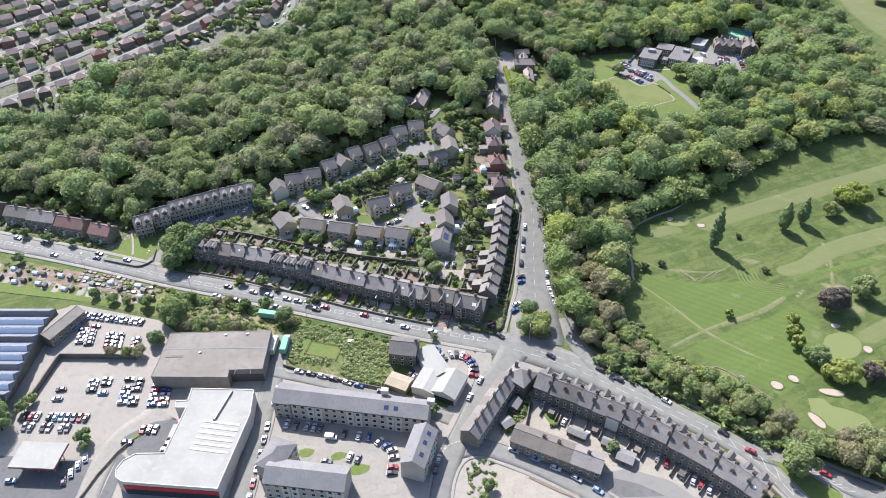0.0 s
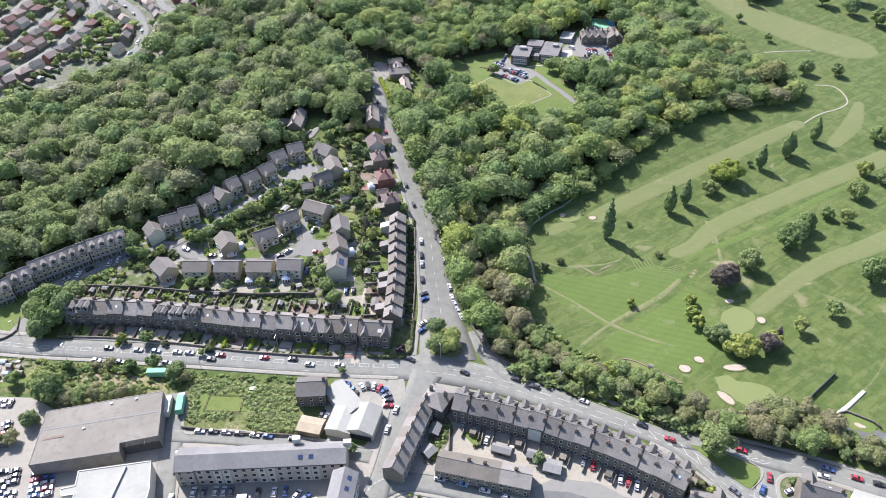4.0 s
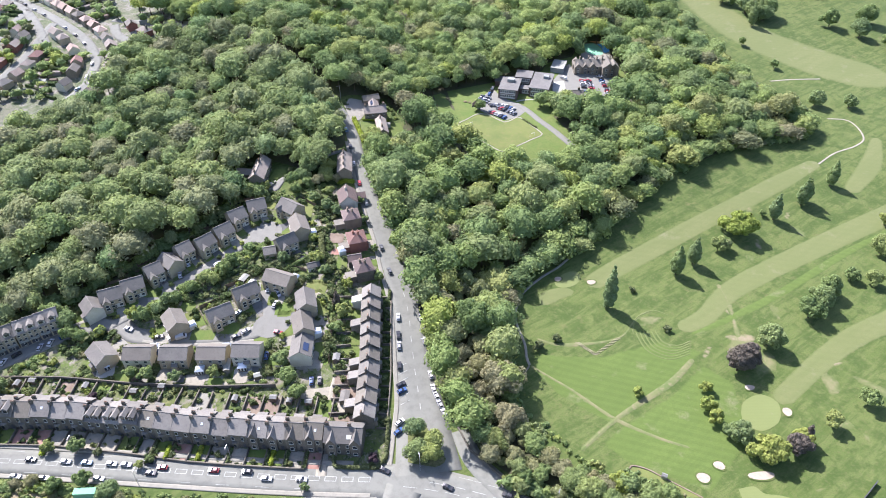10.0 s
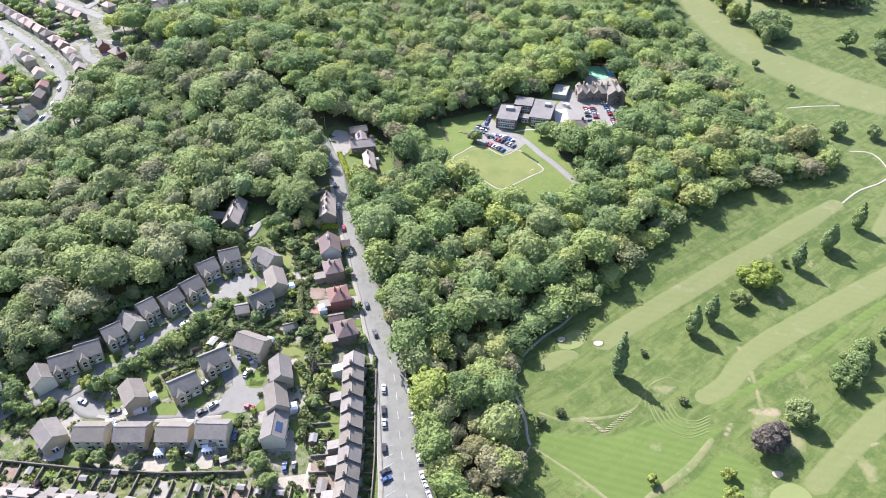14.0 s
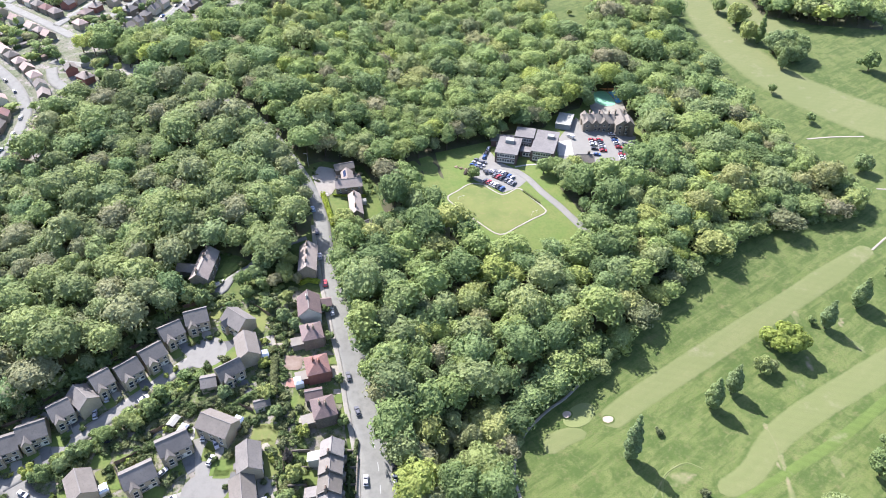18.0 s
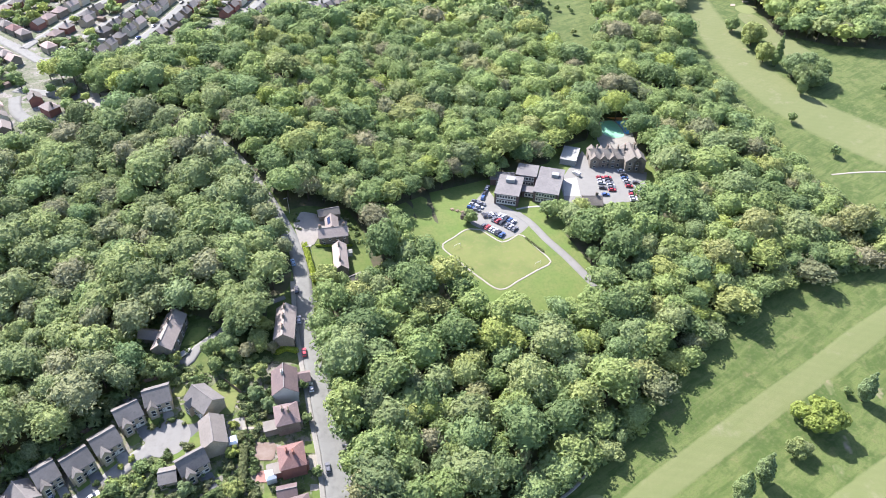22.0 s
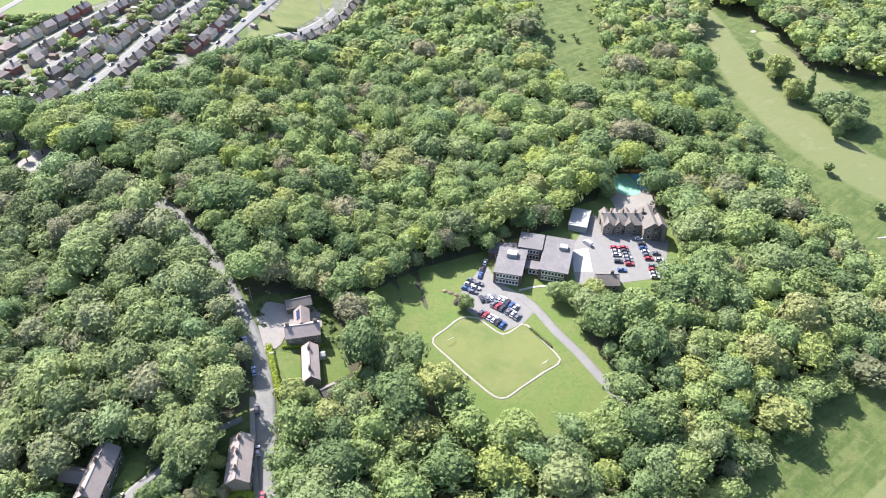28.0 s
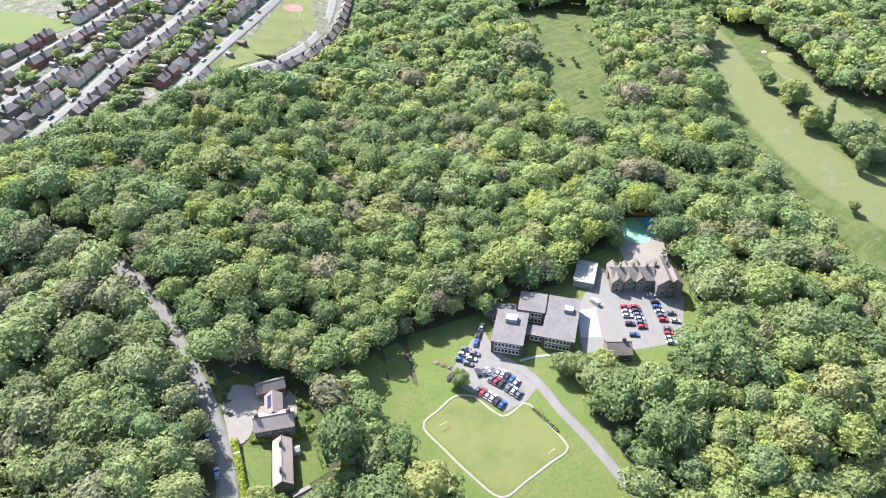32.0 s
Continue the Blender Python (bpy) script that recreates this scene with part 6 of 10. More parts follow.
# corner house and terrace up the branch road
for i, (x, y, turn, L) in enumerate(row([(19.8, 229.5), (22.6, 241.3), (25.4, 253.9), (27.5, 267.3), (29.5, 279.3), (31.4, 290.5)], 10)):
    ob = house(x, y, turn, L + 0.02, 7.5, 6.2, 2.5, "sooty_stone", "stone_slate" if i % 3 == 1 else "brown_tile" if i % 3 else "slate", "stepped sooty stone terraced house with a tall chimney", "house", "terrace up the branch road", "terraced_house",
               rows=((3.7, 2),), stacks=((-0.5, 0.1),), win=(1.05, 1.5))
    bay(ob, -L * 0.16, -1, 7.5, "sandstone", "slate")
    part("party_parapet", Geo().along([(-4.0, 5.9), (0, 8.75), (4.0, 5.9), (4.0, 6.2), (0, 9.05), (-4.0, 6.2)], -L / 2 - 0.1, -L / 2 + 0.1), "ridge_tile", ob)
    if i in (1, 3, 4, 7, 9):
        part("back_wing", Geo().box(-L / 2 + 0.4, L * 0.1, 4.2, 8.2, -2.5, 3.8), "sandstone" if i != 9 else "white_render", ob)
        part("wing_roof", Geo().along([(4.1, 4.9), (4.1, 3.8), (8.5, 3.4), (8.5, 3.65)], -L / 2 + 0.2, L * 0.1 + 0.2), "slate" if i != 9 else "white_frame", ob)
corner = house(12.2, 225, -16, 13.5, 9.0, 6.8, 3.0, "sooty_stone", "slate", "large sooty stone corner house with steep front gables", "house", "", "corner_house", rows=((0.9, 4), (3.9, 4)), stacks=((-0.45, 0.05), (0.15, 0.05)), win=(1.05, 1.6))
front_gable(corner, -4.0, -1, 9.0, 6.8, 3.0, "sooty_stone", "slate", 3.2, 0.8, 2.6)
front_gable(corner, 4.6, -1, 9.0, 6.8, 3.0, "sooty_stone", "slate", 3.6, 0.8, 3.0)
rooflight(corner, 2.2, -1, 0.35, 9.0, 6.8, 3.0, 1.8, 1.5, "white_frame", "flat_dormer")

# hipped semi-detached houses further up
for x, y, turn, L, W, roof, wall in ((28.2, 338.6, 95, 10.5, 9.5, "mauve_tile", "sandstone"), (28.9, 322.8, 95, 11, 10, "red_tile", "red_brick"), (29.6, 304.6, 97, 11, 9.6, "mauve_tile", "sooty_stone")):
    L, W = L * 0.8, W * 0.8
    ob = house(x, y, turn, L, W, 5.0, 2.7, wall, roof, f"hipped house with a {roof.replace('_', ' ')} roof beside the climbing road", "house", "hipped houses by the branch road", "semi_detached_house", hip=True, stacks=((0.05, 0.16), (-0.1, -0.1)))
    bay(ob, -L * 0.25, -1, W, wall, roof, 2.6)
    part("garage", Geo().box(-L / 2 + 1, -L / 2 + 5, W / 2 + 0.02, W / 2 + 4.4, -2, 2.5), wall, ob)
    part("garage_roof", Geo().box(-L / 2 + 0.8, -L / 2 + 5.2, W / 2 + 0.02, W / 2 + 4.6, 2.5, 2.7), "felt_roof" if L > 9.6 else "sheet_roof", ob)
gabled = house(28.2, 352, 90, 11, 8.6, 5.0, 3.4, "white_render", "mauve_tile", "white rendered house with a steep brown tiled roof", "house", "", "gabled_house", stacks=((0.1, 0.05),))
part("side_wing_wall", gable_walls(5, 4.6, 3.2, 1.6), "white_render", gabled, at=pose(2.6, -6.4, 0, 0, 0, 90))
part("side_wing_roof", gable_roof(5, 4.6, 3.2, 1.6), "mauve_tile", gabled, at=pose(2.6, -6.4, 0, 0, 0, 90))
house(26.6, 312, 2, 6, 5, 3.2, 1.6, "sooty_stone", "mauve_tile", "small brown-roofed outbuilding behind a house", "outbuilding", "", "outbuilding", rows=(), doors=())
conservatory = thing("conservatory", 21.6, 319.5, 97, "small white-framed glass conservatory behind a house", "conservatory")
part("frame", Geo().box(-2, 2, -1.6, 1.6, -1.0, 2.3), "white_frame", conservatory)
part("glass_roof", Geo().prism([(-2.1, -1.7), (2.1, -1.7), (2.1, 1.7), (-2.1, 1.7)], 2.3, 3.2, 0.5), "rooflight", conservatory)
house(29.8, 378.8, 84, 16.8, 7.2, 4.8, 2.6, "sandstone", "pale_tile", "long low stone cottage row beside the road", "cottage", "", "cottage_row", rows=((0.9, 5), (3.0, 5)), stacks=((-0.3, 0.05), (0.05, 0.05), (0.36, 0.05)), doors=(-0.4, -0.1, 0.2), win=(1.0, 1.0))

# stone house in a woodland garden
ob = house(-13.2, 383.8, 77, 18.5, 7.4, 5.4, 2.8, "sandstone", "pale_tile", "old stone house with a long stone-slate roof in a garden", "house", "", "stone_house", rows=((0.9, 4), (3.3, 4)), stacks=((-0.44, 0.05), (0.12, 0.05), (0.42, 0.05)))
part("side_wing", gable_walls(8.5, 5, 3.4, 1.8), "sandstone", ob, at=pose(0.5, 7.5, 0, 0, 0, 82))
part("wing_roof", gable_roof(8.5, 5, 3.4, 1.8), "pale_tile", ob, at=pose(0.5, 7.5, 0, 0, 0, 82))
sheet("house_lawn", [(-10, 380.5), (-6, 380.4), (-2.5, 382), (0.2, 385), (-1, 388), (-6, 389)], "lawn", 0.22, "small green lawn by a stone house", "lawn")
ribbon("drive", [(30, 397), (18, 393), (9, 388.5), (4.7, 384.3), (-3.1, 378.8), (-7.6, 372.8), (-16, 371)], [2.2, 2.2, 2.4, 2.6, 3.2, 5, 4], "pale_asphalt", 0.24, 0, "pale curving house drive", "drive")
boat = thing("covered_boat", -8.4, 376.6, 35, "small white covered boat on a drive", "boat")
part("hull", Geo().add([(-2.6, -0.9, 0.3), (1.2, -1.0, 0.3), (2.8, 0, 0.35), (1.2, 1.0, 0.3), (-2.6, 0.9, 0.3), (-2.6, -1.0, 1.1), (1.2, -1.1, 1.15), (3.0, 0, 1.3), (1.2, 1.1, 1.15), (-2.6, 1.0, 1.1)], [(4, 3, 2, 1, 0), (0, 1, 6, 5), (1, 2, 7, 6), (2, 3, 8, 7), (3, 4, 9, 8), (4, 0, 5, 9), (5, 6, 7, 8, 9)]), "white_render", boat)
part("cover", Geo().along([(-0.95, 1.12), (0.95, 1.12), (0, 1.6)], -2.4, 1.2), "grey_cladding", boat)
part("trailer", Geo().box(-2.2, 2.4, -0.5, 0.5, 0.0, 0.3), "steel", boat)

# cottages behind the bright hedge
ob = house(52.8, 429.2, -1, 12.5, 7, 4.4, 2.4, "sandstone", "pale_tile", "stone cottage with a stone-slate roof and rear wing", "cottage", "", "stone_cottage", rows=((0.9, 3), (2.8, 4)), stacks=((-0.42, 0.05), (0.4, 0.05)), win=(1.0, 1.0))
part("rear_wing", gable_walls(9, 5.4, 4.2, 2.2), "sandstone", ob, at=pose(0, 6.5, 0, 0, 0, 90))
part("wing_roof", gable_roof(9, 5.4, 4.2, 2.2), "pale_tile", ob, at=pose(0, 6.5, 0, 0, 0, 90))
part("solar_panel", Geo().box(-2.6, 2.6, -0.8, 0.8, -0.03, 0.06), "solar_panel", ob, at=pose(-1.2, 7.0, 5.75, 0, -39, 0) @ pose(0, 0, 0, 0, 0, 90))
house(52.2, 444, 6, 9.5, 5, 3.2, 1.8, "sandstone", "stone_slate", "low stone outbuilding with a stone-slate roof", "outbuilding", "", "outbuilding", rows=((0.9, 2),), win=(0.9, 0.9))
house(54.4, 414.5, 88, 16.5, 5.6, 3.6, 2.2, "sandstone", "pale_tile", "long narrow stone cottage with a stone-slate roof", "cottage", "", "stone_cottage", rows=((0.9, 4),), stacks=((0.3, 0.05), (-0.3, 0.05)), win=(1.0, 1.0))
sheet("cottage_lawn", [(43, 407), (50, 406), (51, 421), (42, 424)], "lawn", 0.22, "sunlit lawn behind a hedge", "lawn")
sheet("cottage_lawn", [(59, 407), (68, 412), (66, 424), (58, 423)], "lawn", 0.22, "sunlit cottage lawn", "lawn")
sheet("cottage_yard", [(38.5, 424), (44, 426), (47, 432), (47, 446), (40, 448), (36, 440)], "car_park", 0.2, "pale gravelled cottage yard", "yard")
sheet("cottage_yard", [(38.5, 424), (43, 425), (46, 431), (43, 432), (40, 429)], "car_park", 0.24, "pale paved cottage drive", "drive")
sheet("cottage_yard", [(46.5, 433), (47, 444), (60, 443), (60, 433.5)], "car_park", 0.22, "paved cottage courtyard", "yard")
hedge("hedge", [(42.8, 403.5), (42.2, 408), (41.2, 416), (40, 425)], 2.5, 2.5, "bright_hedge", "bright yellow-green clipped hedge beside the road")
hedge("hedge", [(45, 425.2), (52, 424.8), (60, 425.4)], 0.8, 1.0, "bright_hedge", "low clipped yellow-green hedge")

# ---- detached houses of the estate ----
ESTATE_HOUSES = (
    (-87.6, 311.6, -63, 9, 7.5, "b"), (-80, 316.4, 13, 9.2, 8.6, "g"), (-70.9, 319.6, 14, 9.2, 8.6, "g"), (-62.6, 325.8, 27, 7.2, 9, "g"), (-55.2, 329, -51, 9.5, 7.6, "b"), (-49.6, 335.2, 31, 7, 9, "g"), (-40.2, 337.4, 33, 8.4, 8.6, "g"), (-31.8, 342.6, 31, 8.4, 8.6, "g"),
    (-25.4, 351.8, 26, 8.2, 8.6, "g"), (-15.8, 356.6, 10, 8.6, 8.6, "g"), (0.4, 351.2, -49, 10.8, 8.5, "g"), (3.6, 337.3, -81, 11.8, 8, "b"), (-3.1, 328.2, 26, 9.2, 7, "g"), (-7.2, 306.7, -35, 12.5, 8.5, "b"), (-22.1, 303, 20, 10.5, 8, "g"), (-33.2, 294.4, 21, 10.5, 8, "g"))
ESTATE_MORE = (
    (3.2, 291.4, -88, 11, 8, "b"), (0.9, 279.8, -86, 11.5, 8, "b"), (-0.4, 268.4, -100, 11, 8.5, "b"), (-51.8, 295, -69, 10.5, 8.5, "b"), (-80.4, 285.2, -57, 10.5, 9, "b"), (-65.3, 282.2, -12, 11.2, 8.5, "b"), (-50.8, 278.6, -12, 11.2, 8.5, "b"), (-35.8, 275, -13, 11.5, 8.5, "b"), (-22, 272.7, -14, 11, 8.5, "b"))
for k, (x, y, turn, L, W, tone) in enumerate(ESTATE_HOUSES + ESTATE_MORE):
    wall, roof = ("buff_stone", "grey_tile") if tone == "g" else ("cream_render" if k % 3 == 0 else "buff_stone", "brown_tile" if k % 2 else "grey_tile")
    rise = 3.2 if tone == "g" else 2.7
    ob = house(x, y, turn, L, W, 4.9, rise, wall, roof, f"modern detached {wall.replace('_', ' ')} house with a {roof.replace('_', ' ')} roof", "house", "detached estate houses", "detached_house", rows=((0.8, 3), (3.1, 3)), doors=(0.1,), win=(1.4, 1.15))
    if tone == "g":
        front_gable(ob, -L * 0.24, -1, W, 4.4, 2.4, wall, roof, 3.0, 1.4, 1.7)
        part("garage_door", Geo().box(L * 0.08, L * 0.42, -W / 2 - 0.08, -W / 2 + 0.05, 0, 2.1), "white_frame", ob)
    elif k % 2:
        part("lean_to", Geo().box(L / 2 - 4, L / 2 - 0.5, W / 2 + 0.02, W / 2 + 3, -1.5, 2.3), "white_frame", ob, "white-framed conservatory")
        part("conservatory_roof", Geo().prism([(L / 2 - 4.1, W / 2 + 0.02), (L / 2 - 0.4, W / 2 + 0.02), (L / 2 - 0.4, W / 2 + 3.1), (L / 2 - 4.1, W / 2 + 3.1)], 2.3, 3.1, 0.4), "rooflight", ob)
    else:
        part("porch", Geo().box(-0.6, 1.6, -W / 2 - 1.2, -W / 2 - 0.02, -1.5, 2.2), wall, ob)
        part("porch_roof", Geo().along([(-W / 2 - 1.5, 2.2), (-W / 2 - 0.02, 2.2), (-W / 2 - 0.02, 3.0)], -0.8, 1.8), roof, ob)
    if k == 18:
        rooflight(ob, 1.5, 1, 0.5, W, 4.9, 2.7, 4.2, 2.4, "solar_panel", "solar_panel")
garage = house(-10.9, 326.6, 3, 5.4, 6, 2.7, 1.8, "buff_stone", "grey_tile", "small stone garage with a tiled roof", "garage", "", "garage", rows=(), doors=())
house(8, 313, 8, 5.5, 3.5, 2.4, 1.2, "cream_render", "grey_tile", "small garden garage with a tiled roof", "garage", "", "garage", rows=(), doors=())

# ---- three-storey modern town houses below the wood ----
TOWN = ((-152.6, 286, 24, 8.6, 2), (-145.4, 292, 24, 8.6, 2), (-138, 297.4, 23, 8.4, 2), (-126, 301.9, 21, 17.2, 4), (-108.8, 307.4, 15, 17, 4))
for x, y, turn, L, n in TOWN:
    for k in range(n):
        u = L * ((k + 0.5) / n - 0.5)
        c, s = math.cos(radians(turn)), math.sin(radians(turn))
        w = L / n
        ob = house(x + u * c, y + u * s, turn, w + 0.02, 9, 7.2, 3.4, "buff_stone", "slate", "three-storey stone town house with a large gabled dormer", "house", "town houses below the wood", "town_house", rows=((0.4, 1), (3.2, 2), (5.4, 2)), doors=(0.32,), win=(1.1, 1.2))
        dormer(ob, 0, -1, 9, 7.2, 3.4, "white_render", "slate", 2.4, 1.7, 0.1)
        part("balcony", Geo().box(-w / 2 + 0.3, w / 2 - 0.3, -5.6, -4.5, 2.7, 2.9).box(-w / 2 + 0.3, w / 2 - 0.3, -5.65, -5.58, 2.9, 3.8), "grey_cladding", ob)
        part("garage_door", Geo().box(-w / 2 + 0.4, w * 0.15, -4.58, -4.45, 0, 2.1), "dark_paint", ob)

# ---- older houses along the main road further west ----
for x, y, turn, L, roof, n in ((-240, 303, -15, 14, "slate", 2), (-221, 297, -12, 14, "brown_tile", 2), (-206.5, 293, -12, 15.5, "slate", 2), (-189.5, 287.5, -13, 16, "red_tile", 2), (-172, 281.5, -15, 11.5, "red_tile", 1)):
    ob = house(x, y, turn, L, 8.5, 5.4, 3.0, "sandstone", roof, f"older stone house with a {roof.replace('_', ' ')} roof by the main road", "house", "older houses by the main road", "older_house", rows=((0.9, 2 * n), (3.4, 2 * n)), stacks=((-0.1, 0.05), (0.42, 0.05)))
    for u in ((-0.25, 0.25) if n > 1 else (0,)):
        bay(ob, u * L, -1, 8.5, "cream_render", roof)

# ---- terraces south of the junction ----
LONG = [(37.5, 182.2), (48.8, 176.4), (66.5, 166.8), (84.5, 154.4), (97.5, 143.6), (108.5, 132.5)]
for i, (x, y, turn, L) in enumerate(row(LONG[::-1], 15)):
    wide = 10.2
    ob = house(x, y, turn, L + 0.02, wide, 7.4 + 0.35 * math.sin(i * 2.3), 2.9, "sooty_stone", "dark_slate", "dark stone terraced house with a front attic gable", "house", "long terrace by the main road", "terraced_house", rows=((0.9, 2), (4.2, 2)), doors=(0.3,), stacks=((-0.5, -0.1), (-0.5, 0.22)), win=(1.05, 1.6))
    dormer(ob, 0, -1, wide, 7.4, 2.9, "sooty_stone", "dark_slate", 2.2, 1.5, 0.06)
    bay(ob, -L * 0.15, -1, wide, "sandstone", "slate")
    if i % 3 == 0:
        rooflight(ob, 0.5, 1, 0.5, wide, 7.4, 2.9)
    part("party_parapet", Geo().along([(-5.4, 7.2), (0, 10.5), (5.4, 7.2), (5.4, 7.55), (0, 10.85), (-5.4, 7.55)], -L / 2 - 0.15, -L / 2 + 0.15), "sooty_stone", ob)
    part("yard_wall", Geo().box(-L / 2 - 0.15, -L / 2 + 0.15, wide / 2, 11.5, -1.5, 1.7), "sooty_stone", ob)
    if i % 3 == 1:
        part("yard_outhouse", Geo().box(-1.8, 0.6, 7.5, 10, -1.5, 2.2), "sooty_stone", ob)
    if i == 9:
        part("rendered_bay", Geo().box(-L / 2 + 0.4, L / 2 - 0.4, wide / 2, wide / 2 + 0.5, 1, 7.0), "white_render", ob)
for i, (x, y, turn, L) in enumerate(row([(9.6, 156.4), (26.4, 184.2)], 7)):
    ob = house(x, y, turn + 180, L + 0.02, 7.4, 6.2, 2.4, "sandstone", "brown_tile" if i % 2 else "slate", "stone terraced house in a short sloping row", "house", "short terrace at the side street", "terraced_house", rows=((0.9, 2), (3.7, 2)), stacks=((-0.5, 0.02),), win=(1.05, 1.4))
ob = house(30.6, 184.2, -40, 9.5, 9.5, 7.2, 3.0, "sooty_stone", "slate", "stone corner house with a hipped slate roof at the junction", "house", "", "corner_house", hip=True, rows=((0.9, 2), (4.2, 2)), stacks=((-0.3, 0.1), (0.35, 0.1)), win=(1.05, 1.6))
for i, (x, y, turn, L) in enumerate(row([(26.2, 158.6), (56.4, 144.8)], 6)):
    ob = house(x, y, turn, L + 0.02, 8.4, 5.0, 2.0, "sandstone", "stone_slate" if i < 4 else "slate", "low stone row cottage along the side street", "house", "low row in the side street", "row_cottage", rows=((0.9, 2), (3.0, 2)), stacks=((0.5, 0.1),) if i in (1, 2, 4) else (), win=(1.0, 1.2))
for x, y, turn, L, W in ((28, 174, 60, 5, 3.5), (24, 165, 35, 4.5, 4), (61, 156, -28, 5, 3.2), (66, 150, -28, 6, 5), (50, 160.5, -30, 7, 3)):
    shed = thing("shed", x, y, turn, "small grey-roofed outbuilding in a back yard", "shed", "yard outbuildings")
    part("wall", gable_walls(L, W, 2.2, 0.8), "sooty_stone", shed)
    part("roof", gable_roof(L, W, 2.2, 0.8), "felt_roof", shed)
    door(shed, 0, -W / 2)
sheet("back_yard", [(32, 168), (52, 172), (88, 146), (82, 134), (60, 144), (34, 158)], "gravel", 0.17, "pale concrete back yards", "yard")
sheet("yard_lawn", [(38, 171), (42, 173), (45, 167), (41, 165)], "lawn", 0.22, "small green back lawn", "lawn")
sheet("yard_garden", [(28, 181), (34.5, 179.4), (35, 173), (29.5, 166), (24.6, 160.5), (20.8, 161), (24.6, 171)], "garden_ground", 0.22, "overgrown green yard behind a terrace", "garden", step=3)
stone_wall([(34, 176), (31, 163)], 1.8)
stone_wall([(46, 171), (43, 164)], 1.6)
hedge("hedge", [(41, 164.5), (45, 166)], 1.2, 1.3)

# ---- block of flats round a yard ----
def flats(x, y, turn, L, W, e, r, n, floors=3, hip=False, lights=()):
    ob = thing("apartment_block", x, y, turn, "three-storey buff stone flats with a grey slate roof", "apartment block", "flats round the yard")
    part("wall", Geo().box(-L / 2, L / 2, -W / 2, W / 2, -2, e) if hip else gable_walls(L, W, e, r), "pale_stone", ob)
    part("roof", hip_roof(L, W, e, r) if hip else gable_roof(L, W, e, r), "blue_slate", ob)
    part("string_course", Geo().box(-L / 2 - 0.06, L / 2 + 0.06, -W / 2 - 0.08, W / 2 + 0.08, 2.85, 3.0), "white_render", ob)
    part("gutter", Geo().box(-L / 2 - 0.2, L / 2 + 0.2, -W / 2 - 0.5, -W / 2 - 0.36, e - 0.36, e - 0.22), "dark_paint", ob)
    for k in range(n):
        u = L * ((k + 0.5) / n - 0.5)
        if k % 5 in (2, 3):
            part("rendered_bay", Geo().box(u - L / n / 2 + 0.15, u + L / n / 2 - 0.15, -W / 2 - 0.3, -W / 2 - 0.004, 0.2, e - 0.5), "white_render", ob)
        for f in range(floors):
            window(ob, u, -W / 2 - (0.3 if k % 5 in (2, 3) else 0), 0.9 + 2.9 * f, 1.4, 1.5)
    for u in (-0.2, 0.25):
        door(ob, u * L, -W / 2)
    for u, v in lights:
        rooflight(ob, u * L, -1, v, W, e, r, 1.6, 1.5, "solar_panel")
    return ob


flats(-31, 169.1, -8.2, 52, 8.8, 9.0, 2.4, 17, lights=((0.2, 0.5), (0.27, 0.5)))
flats(-60.3, 173.6, -8.2, 6.5, 9.4, 8.6, 2.4, 2)
flats(-8.4, 149.8, 74, 16.5, 8.5, 8.6, 2.6, 5, lights=((-0.25, 0.5), (0.05, 0.55), (0.3, 0.5)))
flats(-46.5, 138.2, -7, 28, 9.6, 8.6, 2.7, 9)
flats(-58.6, 146.5, 70, 12, 9.2, 8.5, 2.7, 4, hip=True)
for x, y in ((-22, 172.4), (-4.5, 167.4)):
    van = thing("roof_plant", x, y, -9, "small white box on a slate roof", "roof plant", z=11.6)
    part("case", Geo().box(-1.4, 1.4, -0.9, 0.9, -1.5, 0.9), "white_render", van)

# ---- supermarket, filling station, warehouse and factory ----
def flat_block(name, outline, e, wall, roof, label, category, parapet=0.35, z=0.15):
    """A flat-roofed hall over a plan, with an upstand round its roof."""
    ob = new(name)
    ob.matrix_basis = pose(0, 0, z)
    tagged(ob, label, category)
    part("wall", Geo().prism(outline, -1.0, e), wall, ob)
    cx, cy = sum(p[0] for p in outline) / len(outline), sum(p[1] for p in outline) / len(outline)
    part("roof", Geo().prism([(cx + (x - cx) * 0.985, cy + (y - cy) * 0.985) for x, y in outline], e + 0.004, e + 0.1), roof, ob)
    n = len(outline)
    for (x0, y0), (x1, y1) in zip(outline, outline[1:] + outline[:1]):
        L, a = math.hypot(x1 - x0, y1 - y0), math.degrees(math.atan2(y1 - y0, x1 - x0))
        part("parapet", Geo().box(-0.1, L + 0.1, -0.02, 0.3, e, e + parapet), wall, ob, at=pose(x0, y0, 0, 0, 0, a))
    return ob


MARKET = [(-76.2, 133.7), (-71.9, 165.1), (-72.9, 176.7), (-97.2, 177.4), (-97.2, 171.5), (-101.8, 171.2), (-100.8, 168), (-96.8, 168), (-98.8, 148), (-108.7, 147.8), (-112.2, 145), (-113.4, 141.5), (-112.4, 138.2), (-109.4, 136.4)]
market = flat_block("supermarket", MARKET, 6.8, "white_render", "white_roof", "large white flat-roofed supermarket", "supermarket")
for k in range(6):
    part("rooflight", Geo().box(-7, 7, -0.5, 0.5, 0, 0.16), "white_render", market, at=pose(-83 + k * 0.3, 149 + k * 2.4, 6.9, 0, 0, -8))
part("roof_duct", Geo().box(-0.5, 0.5, -7, 7, 0, 0.8), "grey_cladding", market, at=pose(-83, 169, 6.9, 0, 0, -14))
